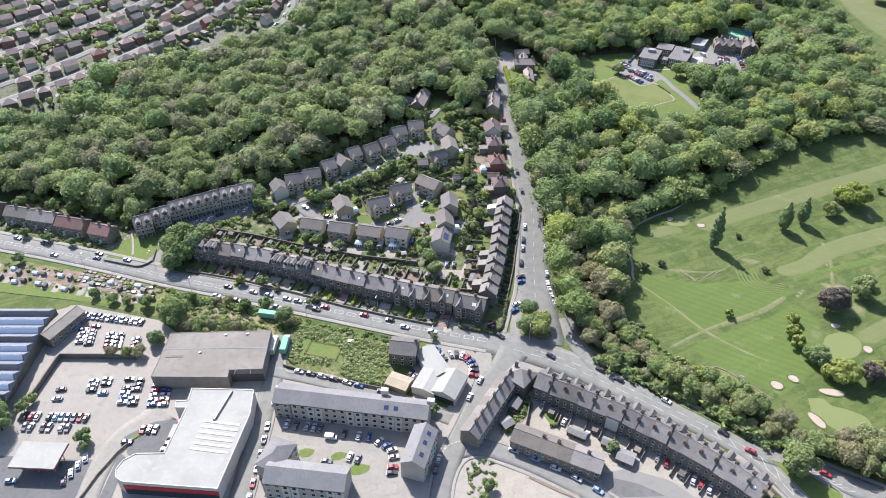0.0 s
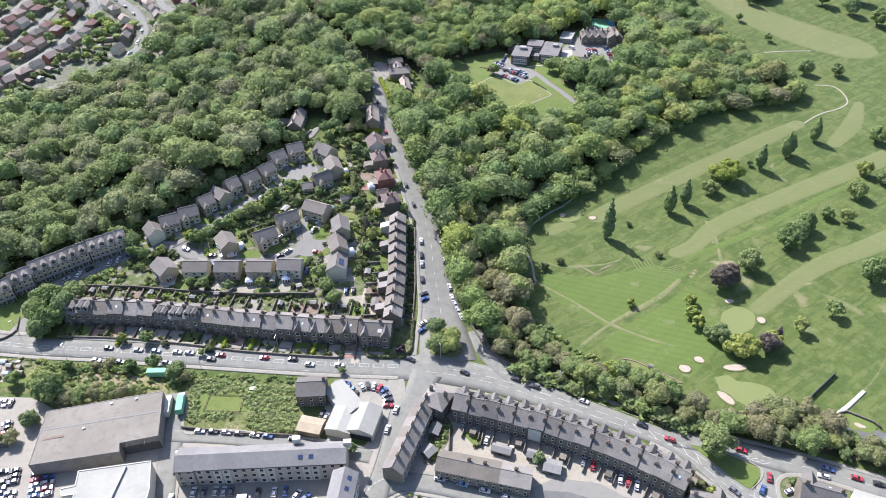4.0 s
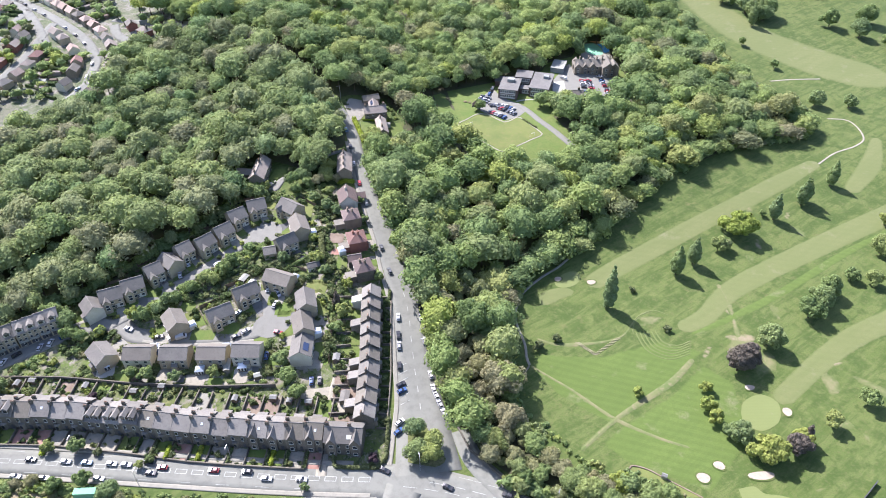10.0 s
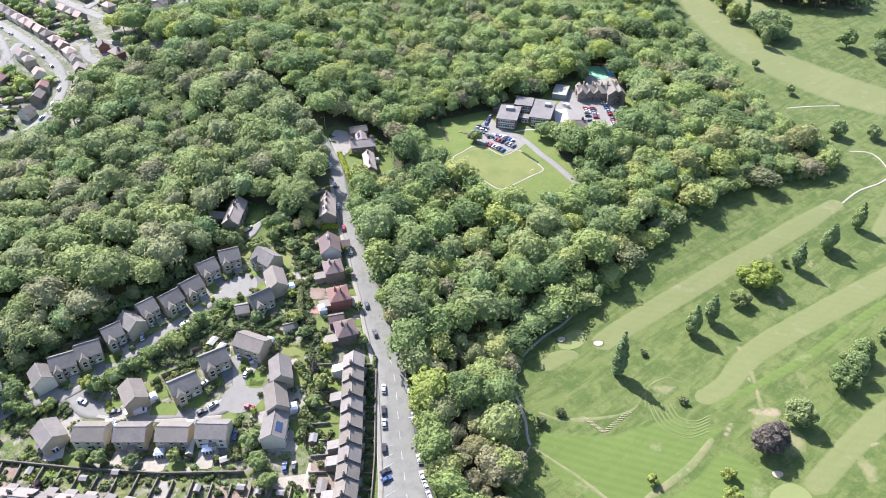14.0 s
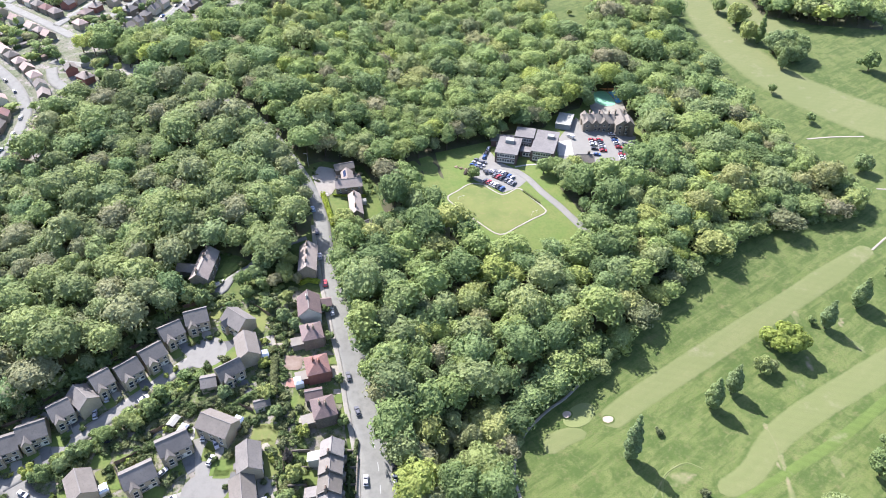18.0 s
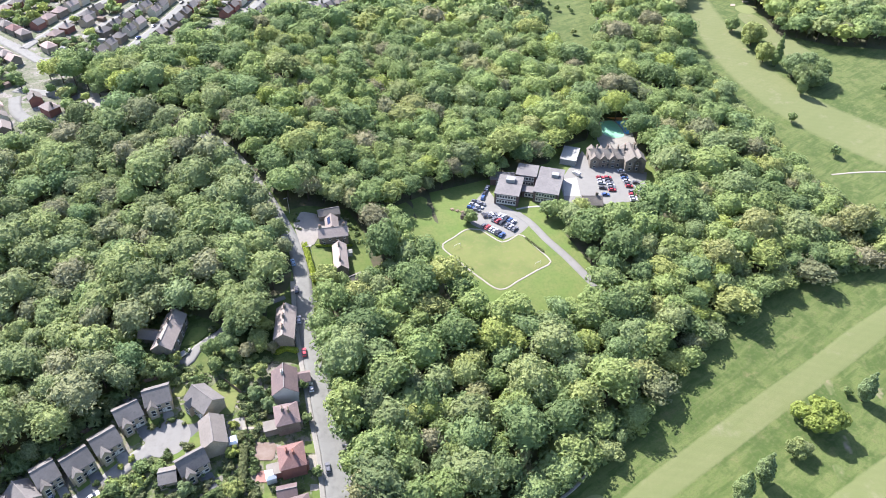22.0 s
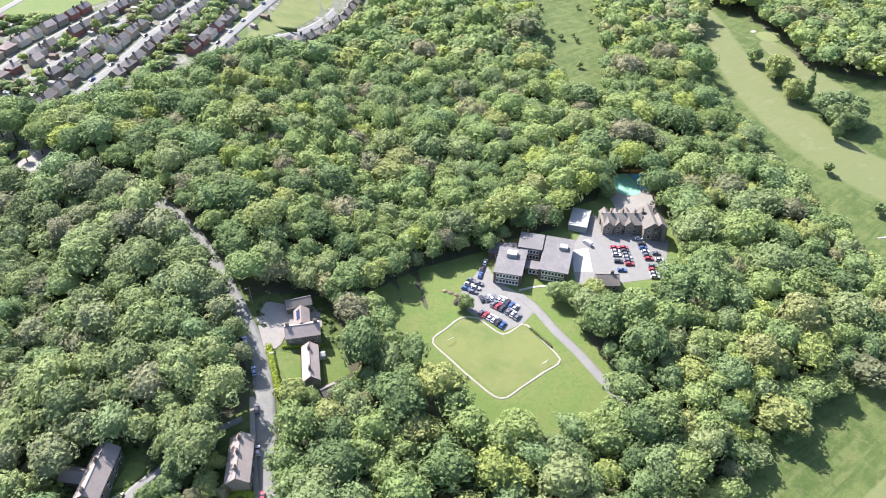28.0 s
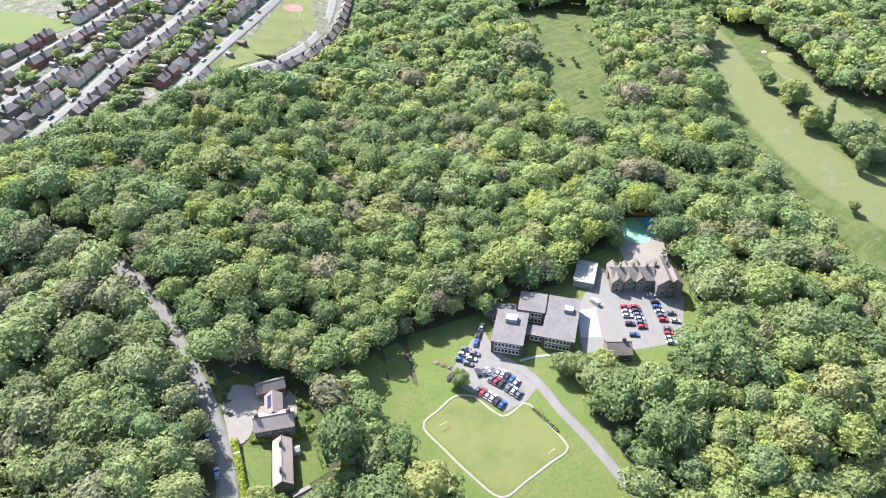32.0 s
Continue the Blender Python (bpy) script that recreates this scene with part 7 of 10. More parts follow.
part("sign_band", Geo().box(0, 33.4, -0.25, 0, 3.4, 5.4), "red_panel", market, "plain red fascia band", at=pose(-109.4, 136.4, 0, 0, 0, -4.65))
part("shop_front", Geo().box(0, 33, -0.2, 0, 0.2, 3.2), "glass", market, at=pose(-109.4, 136.4, 0, 0, 0, -4.65))
part("entrance", Geo().box(-3.2, 0, -3, 3, 0, 3.4), "grey_cladding", market, at=pose(-97.8, 160, 0, 0, 0, -5))
WARE = [(-115, 183.3), (-84.6, 183.0), (-85.1, 186.8), (-71.8, 187.4), (-72.5, 208.8), (-114.5, 207.2)]
ware = flat_block("warehouse", WARE, 6.8, "concrete_wall", "sheet_roof", "long warehouse with a weathered brown sheet roof", "warehouse", 0.2)
for k in range(0, 20, 3):
    part("roof_seam", Geo().box(-0.05, 0.05, -11.6, 11.6, 0, 0.02), "sheet_roof", ware, at=pose(-113.2 + k * 2.05, 195.6, 6.9, 0, 0, 0))
part("roof_valley", Geo().box(-20.5, 20.5, -0.3, 0.3, 0, 0.05), "felt_roof", ware, at=pose(-93.5, 198.5, 6.93, 0, 0, 1))
part("roof_trough", Geo().box(-3.4, 3.4, -0.5, 0.5, 0, 0.12), "earth", ware, at=pose(-109, 194, 6.93, 0, 0, 1))
for x, y in ((-91, 206), (-82, 206.5), (-99, 196)):
    part("roof_vent", Geo().box(-0.5, 0.5, -0.35, 0.35, 0, 0.5), "white_render", ware, at=pose(x, y, 6.9, 0, 0, 20))
part("loading_bay", Geo().box(-6.4, 6.4, -0.2, 0, 0, 4), "dark_paint", ware, at=pose(-78.4, 187.1, 0, 0, 0, 2.5))
canopy = thing("filling_station", -143.8, 148.2, -3, "white flat filling station canopy on posts", "filling station", z=0.15)
part("canopy", Geo().box(-8.3, 8.3, -5.4, 5.4, 4.6, 5.6), "white_roof", canopy)
part("fascia", Geo().box(-8.4, 8.4, -5.5, 5.5, 4.75, 5.15), "red_panel", canopy, "plain red fascia band")
for u in (-6, 0, 6):
    for v in (-3, 3):
        part("post", Geo().pipe(u, v, 0, 4.6, 0.2, 0.2), "steel", canopy)
    part("fuel_pump", Geo().box(u - 0.4, u + 0.4, -0.5, 0.5, 0, 1.6), "dark_paint", canopy)
factory = thing("factory", -182, 205, 0, "factory with rows of blue-grey north-light roofs", "factory", z=0.1)
part("wall", Geo().box(-26, 12, -34, 18, -1, 5.6), "sooty_stone", factory)
for k in range(10):
    y = -33 + k * 5.1
    long = 12 if k > 4 else 15 - k * 0.6
    part("north_light_roof", Geo().along([(y, 5.6), (y + 5.0, 5.6), (y + 5.0, 6.2), (y + 1.2, 8.6), (y, 6.0)], -26, long), "blue_roof", factory)
    part("north_light_pane", Geo().along([(y - 0.04, 6.1), (y + 1.12, 8.5), (y + 1.02, 8.5), (y - 0.14, 6.1)], -25.5, long - 0.5), "rooflight" if k % 3 else "blue_slate", factory)
office = house(-165, 215.5, 66, 19, 8, 5.2, 1.4, "sandstone", "sheet_roof", "long factory office with a shallow brown roof", "office building", "", "factory_office", rows=((0.9, 6), (3.0, 6)), win=(1.5, 1.1))
stone_wall([(-161.5, 178), (-160.6, 190), (-159.8, 199.6), (-142, 199.4), (-128, 199)], 2.6, 0.5, "sooty_stone", "tall dark retaining wall between car parks")
stone_wall([(-125, 134), (-122.8, 143), (-118.6, 153.6), (-115, 158.5)], 1.0, 0.4, "sandstone", "curved low wall along an access road")
ribbon("planted_kerb", [(-116.5, 158), (-112.5, 162), (-107, 165)], 1.6, "lawn", 0.4, 0, "narrow grass kerb strip", "verge")

# ---- car showroom and its neighbour ----
show = new("car_showroom")
tagged(show, "white car showroom of three joined low-pitched halls", "car showroom")
show.matrix_basis = pose(0, 0, 0.16)
for x, y, turn, L, W, e, r in ((-4.0, 194, -62, 16, 8.5, 3.8, 1.3), (2.4, 182.4, 66, 13, 10.5, 3.8, 2.0), (-5.6, 184.4, 66, 12, 9.5, 3.6, 1.0)):
    part("hall_wall", gable_walls(L, W, e, r, 1.0), "white_render", show, at=pose(x, y, 0, 0, 0, turn))
    part("hall_roof", gable_roof(L, W, e, r, 0.2, 0.15), "white_roof", show, at=pose(x, y, 0, 0, 0, turn))
part("rooflight", Geo().box(-1.2, 1.2, -0.5, 0.5, 0, 0.1), "rooflight", show, at=pose(-6, 195, 4.6, 0, 0, -62))
part("rooflight", Geo().box(-1.2, 1.2, -0.5, 0.5, 0, 0.1), "rooflight", show, at=pose(-2.5, 189, 4.6, 0, 0, -62))
part("display_window", Geo().box(-4.0, 4.0, -0.12, 0, 0.3, 2.8), "glass", show, at=pose(0.4, 175.9, 0, 0, 0, -24))
house(-16, 200, -8, 11, 9.5, 6.6, 2.6, "sooty_stone", "slate", "square dark stone house beside the showroom", "house", "", "stone_house", rows=((0.9, 3), (3.8, 3)), stacks=((0.45, 0.05),), win=(1.1, 1.5))
shed = thing("workshop_shed", -17.5, 184.5, -24, "low tan-roofed workshop behind a showroom", "shed", z=0.2)
part("wall", gable_walls(9, 6.5, 2.8, 0.7), "sandstone", shed)
part("roof", gable_roof(9, 6.5, 2.8, 0.7), "buff_stone", shed)

# ---- school and mansion ----
def school_block(x, y, turn, L, W, e, band, label="flat-roofed two-storey school block with bands of white windows"):
    ob = thing("school_block", x, y, turn, label, "school", "school buildings", sink=0)
    part("wall", Geo().box(-L / 2, L / 2, -W / 2, W / 2, -3, e), "dark_brick", ob)
    part("roof", Geo().box(-L / 2 - 0.3, L / 2 + 0.3, -W / 2 - 0.3, W / 2 + 0.3, e + 0.004, e + 0.4), "dark_felt", ob)
    for f in range(2 if e > 5 else 1):
        z = 0.6 + 2.9 * f
        for s, turned in ((-1, 0), (1, 180)):
            strip = part("window_band", Geo().box(-band / 2, band / 2, -0.12, 0.05, 0, 2.3), "white_frame", ob, at=pose(0, s * W / 2, z, 0, 0, turned))
            n = max(2, int(band / 1.3))
            for k in range(n):
                u = band * ((k + 0.5) / n - 0.5)
                part("pane", Geo().box(u - 0.48, u + 0.48, -0.16, -0.1, 0.75, 2.0), "glass", strip)
    return ob


a = school_block(142.6, 458, -26, 11.8, 17.4, 6.0, 9.6)
part("roof_plant_room", Geo().box(-2.2, 2.2, 2, 5.5, 6.4, 8.2), "grey_cladding", a)
b = school_block(163.6, 458, -28, 12.2, 23.6, 6.0, 9.6)
part("roof_plant_room", Geo().box(0.5, 4.0, 3, 6.0, 6.4, 8.0), "grey_cladding", b)
school_block(155.4, 468.6, -26, 10.2, 10.6, 6.4, 8.4)
school_block(142.5, 470, -18, 12, 7, 3.6, 6, "low flat-roofed school wing")
school_block(153.2, 456, -27, 8, 5, 3.4, 5, "low glazed link between school blocks")
temp = thing("modular_classroom", 184.6, 484.2, 60, "white-roofed modular classroom beside a mansion", "classroom")
part("wall", Geo().box(-7, 7, -4.2, 4.2, -1.5, 3.2), "grey_cladding", temp)
part("roof", Geo().box(-7.2, 7.2, -4.4, 4.4, 3.204, 3.45), "white_roof", temp)
for k in range(5):
    window(temp, -5 + k * 2.5, -4.2, 0.9, 1.6, 1.2)

man = thing("mansion", 204, 477, -12, "Victorian stone mansion with many steep gables and chimneys", "mansion")
part("wall", Geo().box(-12, 8, -5.5, 5.5, -3, 6.4), "sandstone", man)
part("roof", gable_roof(20, 11, 6.4, 3.8), "stone_slate", man, at=pose(-2, 0, 0))
for x, w, out, e in ((-10, 5.2, 1.2, 7.2), (-4.4, 4.2, 0.5, 7.0), (1.2, 4.8, 1.0, 7.4)):
    front_gable(man, x, -1, 11, e - 0.9, 3.8, "sandstone", "stone_slate", w, out, 2.8)
    front_gable(man, x, 1, 11, e - 0.9, 3.8, "sandstone", "stone_slate", w, out, 2.8)
part("east_wing_wall", gable_walls(17, 9.5, 7.2, 3.6), "sandstone", man, at=pose(12.6, -1.5, 0, 0, 0, 90))
part("east_wing_roof", gable_roof(17, 9.5, 7.2, 3.6), "stone_slate", man, at=pose(12.6, -1.5, 0, 0, 0, 90))
part("tower_wall", gable_walls(9, 7, 7.4, 3.4), "sandstone", man, at=pose(16.4, -5.5, 0, 0, 0, 90))
part("tower_roof", gable_roof(9, 7, 7.4, 3.4), "stone_slate", man, at=pose(16.4, -5.5, 0, 0, 0, 90))
for x, y, z in ((-8, 0.5, 10.2), (-1.6, 1, 10.2), (4.5, 0, 10.2), (9.2, 2, 10), (15, 3, 10)):
    chimney(man, x, y, z, 1.8, 0.8, 2.2, "sandstone", 4, 90)
for k in range(6):
    for z in (1.0, 4.4):
        window(man, -11 + k * 3.1, -5.5, z, 1.3, 1.9, 0, 2)
for k in range(2):
    for z in (1.0, 4.6):
        window(man, 10.6 + k * 4.2, -10.02, z, 1.5, 2.0, 0, 2)
door(man, -1.4, -5.55, 0, 0, "dark_paint", 1.6)
man.matrix_basis = man.matrix_basis @ Matrix.Diagonal((0.88, 0.9, 0.84, 1))
lodge = house(180.5, 441.5, -12, 9, 8, 3.4, 2.6, "sandstone", "stone_slate", "small stone lodge beside the school yard", "lodge", "", "lodge", rows=((0.9, 2),), stacks=((0.2, 0.05),))

# ---- houses of the far town ----
pick = random.Random(9)
FAR_GEO = {}
for L in (7.2, 8.8):
    FAR_GEO["wall", L] = gable_walls(L, 6.4, 3.7, 2.4, 2.5)
    FAR_GEO["hip_wall", L] = Geo().box(-L / 2, L / 2, -3.2, 3.2, -2.5, 3.7)
    FAR_GEO["roof", L] = gable_roof(L, 6.4, 3.7, 2.4)
    FAR_GEO["hip_roof", L] = hip_roof(L, 6.4, 3.7, 2.4)
FAR_WALLS, FAR_ROOFS = ("cream_render", "sandstone", "red_brick", "buff_stone"), ("clay_tile", "red_tile", "grey_tile", "brown_tile", "pale_tile")
FAR_MESH = {(kind, L, mat): g.mesh("roof" if "roof" in kind else "wall", mat) for (kind, L), g in FAR_GEO.items() for mat in (FAR_ROOFS if "roof" in kind else FAR_WALLS)}
FAR_STACK = Geo().box(-0.7, 0.7, -0.35, 0.35, -1.4, 1.3).box(-0.8, 0.8, -0.45, 0.45, 1.05, 1.2).mesh("chimney", "sooty_stone")
TAKEN, HEAPS = [], {mat: Geo() for mat in FAR_WALLS + FAR_ROOFS}
for line in FAR_STREETS:
    c = resample(line, 1.0)
    n = sideways(c)
    run = np.arange(8, len(c) - 4, 10.6).astype(int)
    for side in (-1, 1):
        for k in run:
            p = c[k] + n[k] * side * 11
            if not inside(TOWN_VIEW, p[:1], p[1:])[0] or any(inside(q, p[:1], p[1:])[0] for q in (TOWN_GREEN, TOWN_FIELD, WOOD_EAST, WOOD_WEST, TOWN_GROVE)):
                continue
            if any((p[0] - q[0]) ** 2 + (p[1] - q[1]) ** 2 < 9.9**2 for q in TAKEN) or any(np.hypot(*(STREET_POINTS - p).T) < 8.2) or pick.random() < 0.03:
                continue
            TAKEN.append(p)
            face = math.degrees(math.atan2(n[k][1], n[k][0])) - 90 + (0 if side > 0 else 180) + pick.uniform(-3, 3)
            roof = pick.choice(("clay_tile", "pale_tile", "clay_tile", "brown_tile", "pale_tile", "red_tile", "clay_tile", "grey_tile")) if p[0] < -95 else pick.choice(("grey_tile", "brown_tile", "brown_tile", "grey_tile", "pale_tile"))
            wall = pick.choice(("cream_render", "sandstone", "buff_stone", "buff_stone", "sandstone", "cream_render", "sandstone", "red_brick"))
            hip, L = "hip_" if pick.random() < (0.55 if p[0] < -95 else 0.25) else "", pick.choice((7.2, 8.8, 8.8))
            if p[0] < -165:
                m = pose(p[0], p[1], height(*p), 0, 0, face)
                for kind, mat in ((hip + "wall", wall), (hip + "roof", roof)):
                    HEAPS[mat].add([m @ Vector(v) for v in FAR_GEO[kind, L].v], FAR_GEO[kind, L].f)
                continue
            ob = thing("semi_detached_house", p[0], p[1], face, f"pair of semi-detached houses with a {roof.replace('_', ' ')} roof", "house", "houses of the distant town")
            part("wall", FAR_MESH[hip + "wall", L, wall], "", ob)
            part("roof", FAR_MESH[hip + "roof", L, roof], "", ob)
            if p[0] > -100:
                part("chimney", FAR_STACK, "", ob, at=pose(pick.choice((-3, 0, 3)), 0, 6.2))
town = tagged(new("distant_houses", HEAPS["cream_render"].mesh("distant_houses", "cream_render")), "close rows of pale distant houses with tiled roofs", "houses", "", "stuff")
for mat in FAR_WALLS[1:] + FAR_ROOFS:
    tagged(part("house_roofs" if "tile" in mat else "house_walls", HEAPS[mat], mat, town), kind="stuff")

# ---- houses at the road junction ----
ob = house(148.6, 118.6, -31, 13, 10.5, 6.4, 4.2, "sandstone", "dark_slate", "stone corner house with a steep dark slate roof at a junction", "house", "houses at the junction", "corner_house", rows=((0.9, 3), (3.9, 3)), stacks=((-0.42, 0.0), (0.42, 0.05)), win=(1.1, 1.5))
front_gable(ob, -3.2, 1, 10.5, 6.4, 4.2, "sandstone", "dark_slate", 4.2, 1.2, 3.0)
rooflight(ob, 2.5, 1, 0.5, 10.5, 6.4, 4.2)
house(165.5, 110.5, -31, 15, 10, 5.6, 2.4, "white_render", "white_roof", "low building with a pale sheet roof beside the road", "house", "houses at the junction", "house", rows=((0.9, 4),), doors=(0.1,), win=(1.3, 1.3))
ob = house(111.2, 123.2, -32, 13, 9.5, 5.2, 3.4, "sandstone", "slate", "stone house with a grey slate roof among garden shrubs", "house", "houses at the junction", "house", rows=((0.9, 3), (3.4, 3)), stacks=((-0.4, 0.0),), win=(1.1, 1.4))
front_gable(ob, 3.0, 1, 9.5, 5.2, 3.4, "sandstone", "slate", 3.6, 1.0, 2.4)
stone_wall([(114, 138.6), (117, 132.4), (121.4, 125.4), (126, 117.6)], 1.4)
stone_wall([(178.4, 151), (183.8, 152.6), (187.6, 149), (191.8, 145), (192.2, 142.4)], 0.9)

# ---- cars ----
CAR_MESH = {}
for hue, _ in CAR_COLOURS:
    mat = "paint_" + hue.replace(" ", "_")
    body = Geo().across([(-2.1, 0.3), (2.05, 0.3), (2.15, 0.5), (2.1, 0.72), (1.95, 0.84), (0.95, 0.95), (-1.75, 0.98), (-2.1, 0.9), (-2.18, 0.6)], -0.86, 0.86)
    body.across([(-1.0, 0.98), (0.6, 0.96), (0.5, 1.02), (-1.0, 1.04)], -0.8, 0.8)
    top = Geo().add([(-1.55, -0.62, 1.40), (0.05, -0.62, 1.42), (0.05, 0.62, 1.42), (-1.55, 0.62, 1.40), (-1.3, -0.55, 1.47), (-0.1, -0.55, 1.48), (-0.1, 0.55, 1.48), (-1.3, 0.55, 1.47)], [(3, 2, 1, 0), (4, 5, 6, 7), (0, 1, 5, 4), (1, 2, 6, 5), (2, 3, 7, 6), (3, 0, 4, 7)])
    van = Geo().across([(-2.5, 0.35), (2.4, 0.35), (2.5, 0.8), (2.3, 1.15), (1.6, 1.25), (1.1, 2.05), (0.8, 2.15), (-2.4, 2.15), (-2.5, 2.0)], -0.95, 0.95)
    body.add(top.v, top.f)
    CAR_MESH[hue] = (body.mesh("body", mat), van.mesh("body", mat))
cabin = Geo().add([(-1.85, -0.78, 0.96), (0.95, -0.78, 0.93), (0.95, 0.78, 0.93), (-1.85, 0.78, 0.96), (-1.55, -0.62, 1.41), (0.05, -0.62, 1.43), (0.05, 0.62, 1.43), (-1.55, 0.62, 1.41)], [(4, 5, 6, 7), (0, 1, 5, 4), (1, 2, 6, 5), (2, 3, 7, 6), (3, 0, 4, 7)]).mesh("cabin", "glass")
van_glass = Geo().add([(1.15, -0.8, 1.95), (1.62, -0.85, 1.28), (1.62, 0.85, 1.28), (1.15, 0.8, 1.95), (1.19, -0.8, 2.0), (1.68, -0.85, 1.3), (1.68, 0.85, 1.3), (1.19, 0.8, 2.0)], [(4, 5, 6, 7), (0, 1, 5, 4), (1, 2, 6, 5), (2, 3, 7, 6), (3, 0, 4, 7)]).mesh("windscreen", "glass")
wheel_mesh = Geo().across([(0.32 * math.cos(k * 0.785), 0.32 + 0.32 * math.sin(k * 0.785)) for k in range(8)], -0.1, 0.1).mesh("wheel", "rubber")
axle = Geo()
rings = ((-0.9, 0.32), (-0.7, 0.32), (-0.7, 0.06), (0.7, 0.06), (0.7, 0.32), (0.9, 0.32))
axle.add([(r * math.cos(k * 0.785), y, 0.32 + r * math.sin(k * 0.785)) for y, r in rings for k in range(8)],
         [(8 * j + k, 8 * j + 8 + k, 8 * j + 8 + (k + 1) % 8, 8 * j + (k + 1) % 8) for j in range(5) for k in range(8)] + [tuple(range(8)), tuple(range(47, 39, -1))])
axle = axle.mesh("wheel_axle", "rubber")
CAR_TURN = random.Random(21)


def car(x, y, turn, hue=None, place="parked on grey tarmac", group="parked cars", van=False, lift=0.16):
    hue = hue or CAR_TURN.choice(("white", "silver", "silver", "black", "dark grey", "blue", "black", "white", "dark grey", "red", "silver", "pale blue"))
    a = radians(turn)
    ob = thing("van" if van else "car", x, y, turn, f"{hue} {'panel van' if van else 'car'} {place}", "van" if van else "car", group)
    # it follows the slope that it stands on
    dx, dy = math.cos(a), math.sin(a)
    nose, side = (height(x + 2 * dx, y + 2 * dy) - height(x - 2 * dx, y - 2 * dy)) / 4, (height(x - dy, y + dx) - height(x + dy, y - dx)) / 2
    ob.matrix_basis = pose(x, y, height(x, y) + lift) @ pose(0, 0, 0, 0, 0, turn) @ pose(0, 0, 0, math.degrees(math.atan(side)), -math.degrees(math.atan(nose)), 0)
    ob.scale = (0.94, 0.94, 0.94)
    body, box = CAR_MESH[hue]
    if van:
        part("body", box, "", ob)
        part("windscreen", van_glass, "", ob)
    else:
        part("body", body, "", ob)
        part("cabin", cabin, "", ob)
    for u in () if "distant" in place else (-1.3, 1.35):
        part("wheel_axle", axle, "", ob, at=pose(u, 0, 0))
    return ob


def cars_along(line, lo, hi, count, offset, place, skip=(), group="cars parked along the road", flip=False, lift=0.17):
    c = resample(line, 1.0)
    n = sideways(c)
    for k in range(count):
        j = int(len(c) * (lo + (hi - lo) * k / max(1, count - 1)))
        if k in skip or j >= len(c):
            continue
        car(c[j][0] + n[j][0] * offset, c[j][1] + n[j][1] * offset, math.degrees(math.atan2(-n[j][0], n[j][1])) + (180 if flip else 0) + CAR_TURN.uniform(-3, 3), None, place, group, lift=lift)


def bays(x, y, turn, count, pitch, place, skip=(), group="cars in bays", lift=0.2, nose=90):
    """Cars side by side in bays, from a corner along a direction."""
    a = radians(turn)
    for k in range(count):
        if k not in skip:
            car(x + k * pitch * math.cos(a), y + k * pitch * math.sin(a), turn + nose + CAR_TURN.uniform(-4, 4) + CAR_TURN.choice((0, 180)), None, place, group, lift=lift)


# on the main road
for x, y, hue, back in ((-16.7, 217, "white", 0), (-4.6, 214, "white", 0), (-23.5, 221.3, "black", 180), (-35.2, 224.6, "red", 180), (-53.3, 229.8, "red", 180), (-57, 228.3, "black", 0), (-74.8, 229.9, "silver", 0), (-94, 234.4, "silver", 0), (-104, 237.3, "white", 0),
                        (24.5, 211, "black", 0), (45, 200, "black", 0), (64.5, 192.6, "black", 180), (71, 187.4, "black", 180), (87.5, 176.6, "white", 0), (105, 161.5, "black", 0), (112.5, 153.4, "red", 180), (-192, 267.4, "silver", 0), (-170, 265, "dark grey", 180)):
    car(x, y, -17 + back if x < 24 else -38 + back, hue, "driving lane of the main road", "cars on the main road", lift=0.16)
for x, y, turn, hue in ((135.8, 143.9, -33, "red"), (139.6, 131.6, 60, "red"), (134.6, 127.6, 45, "blue"), (124.9, 129, -60, "dark grey"), (129, 122.6, -60, "white"), (161.8, 130.4, -31, "blue"), (158.4, 128.2, 149, "white"), (169.4, 125.2, -32, "red"), (175.4, 121.6, -32, "black")):
    car(x, y, turn, hue, "on the tarmac of a road junction", "cars at the junction", lift=0.18)
car(143.4, 125.2, 10, "silver", "parked on a corner plot", "cars at the junction", lift=0.3)
for x, y, hue in ((-100.3, 243.6, "black"), (-87.7, 239.9, "silver"), (-80.2, 237.8, "pale blue"), (-71.3, 235.3, "white"), (-66.1, 233.8, "silver"), (-58.1, 233.3, "black")):
    car(x, y, -16.5, hue, "parked beside stone garden walls", "cars by the terrace", lift=0.17)
cars_along(MAIN, 0.10, 0.24, 5, 4.3, "parked by the older houses", (2,), "cars by the older houses")
for x, y, hue in ((51, 282.4, "black"), (50.2, 277.1, "white"), (49.5, 265, "silver"), (48.6, 248.3, "white"), (48.4, 241.9, "white"), (48.8, 238.6, "white"), (49.4, 234.4, "silver"), (50.2, 230.2, "white")):
    car(x, y, 82 if y > 255 else 93 if y > 240 else 101, hue, "parked beside the wood", "cars by the wood", lift=0.17)
for x, y, hue, turn in ((40.6, 278.3, "white", 83), (39.2, 269.2, "black", 83), (38.5, 264, "silver", 83), (37.1, 254.4, "black", 83), (36.2, 245.8, "black", 20), (36.1, 243, "blue", 20), (33, 229.4, "white", 30), (31.9, 225.6, "blue", 30)):
    car(x, y, turn, hue, "parked before the stepped terrace", "cars by the stepped terrace", lift=0.17)
cars_along(BRANCH, 0.22, 0.54, 10, 2.8, "parked on the climbing road", (2,), "cars on the climbing road")
cars_along(BRANCH, 0.66, 0.83, 9, 2.0, "parked under the trees", (2,), "cars on the climbing road")
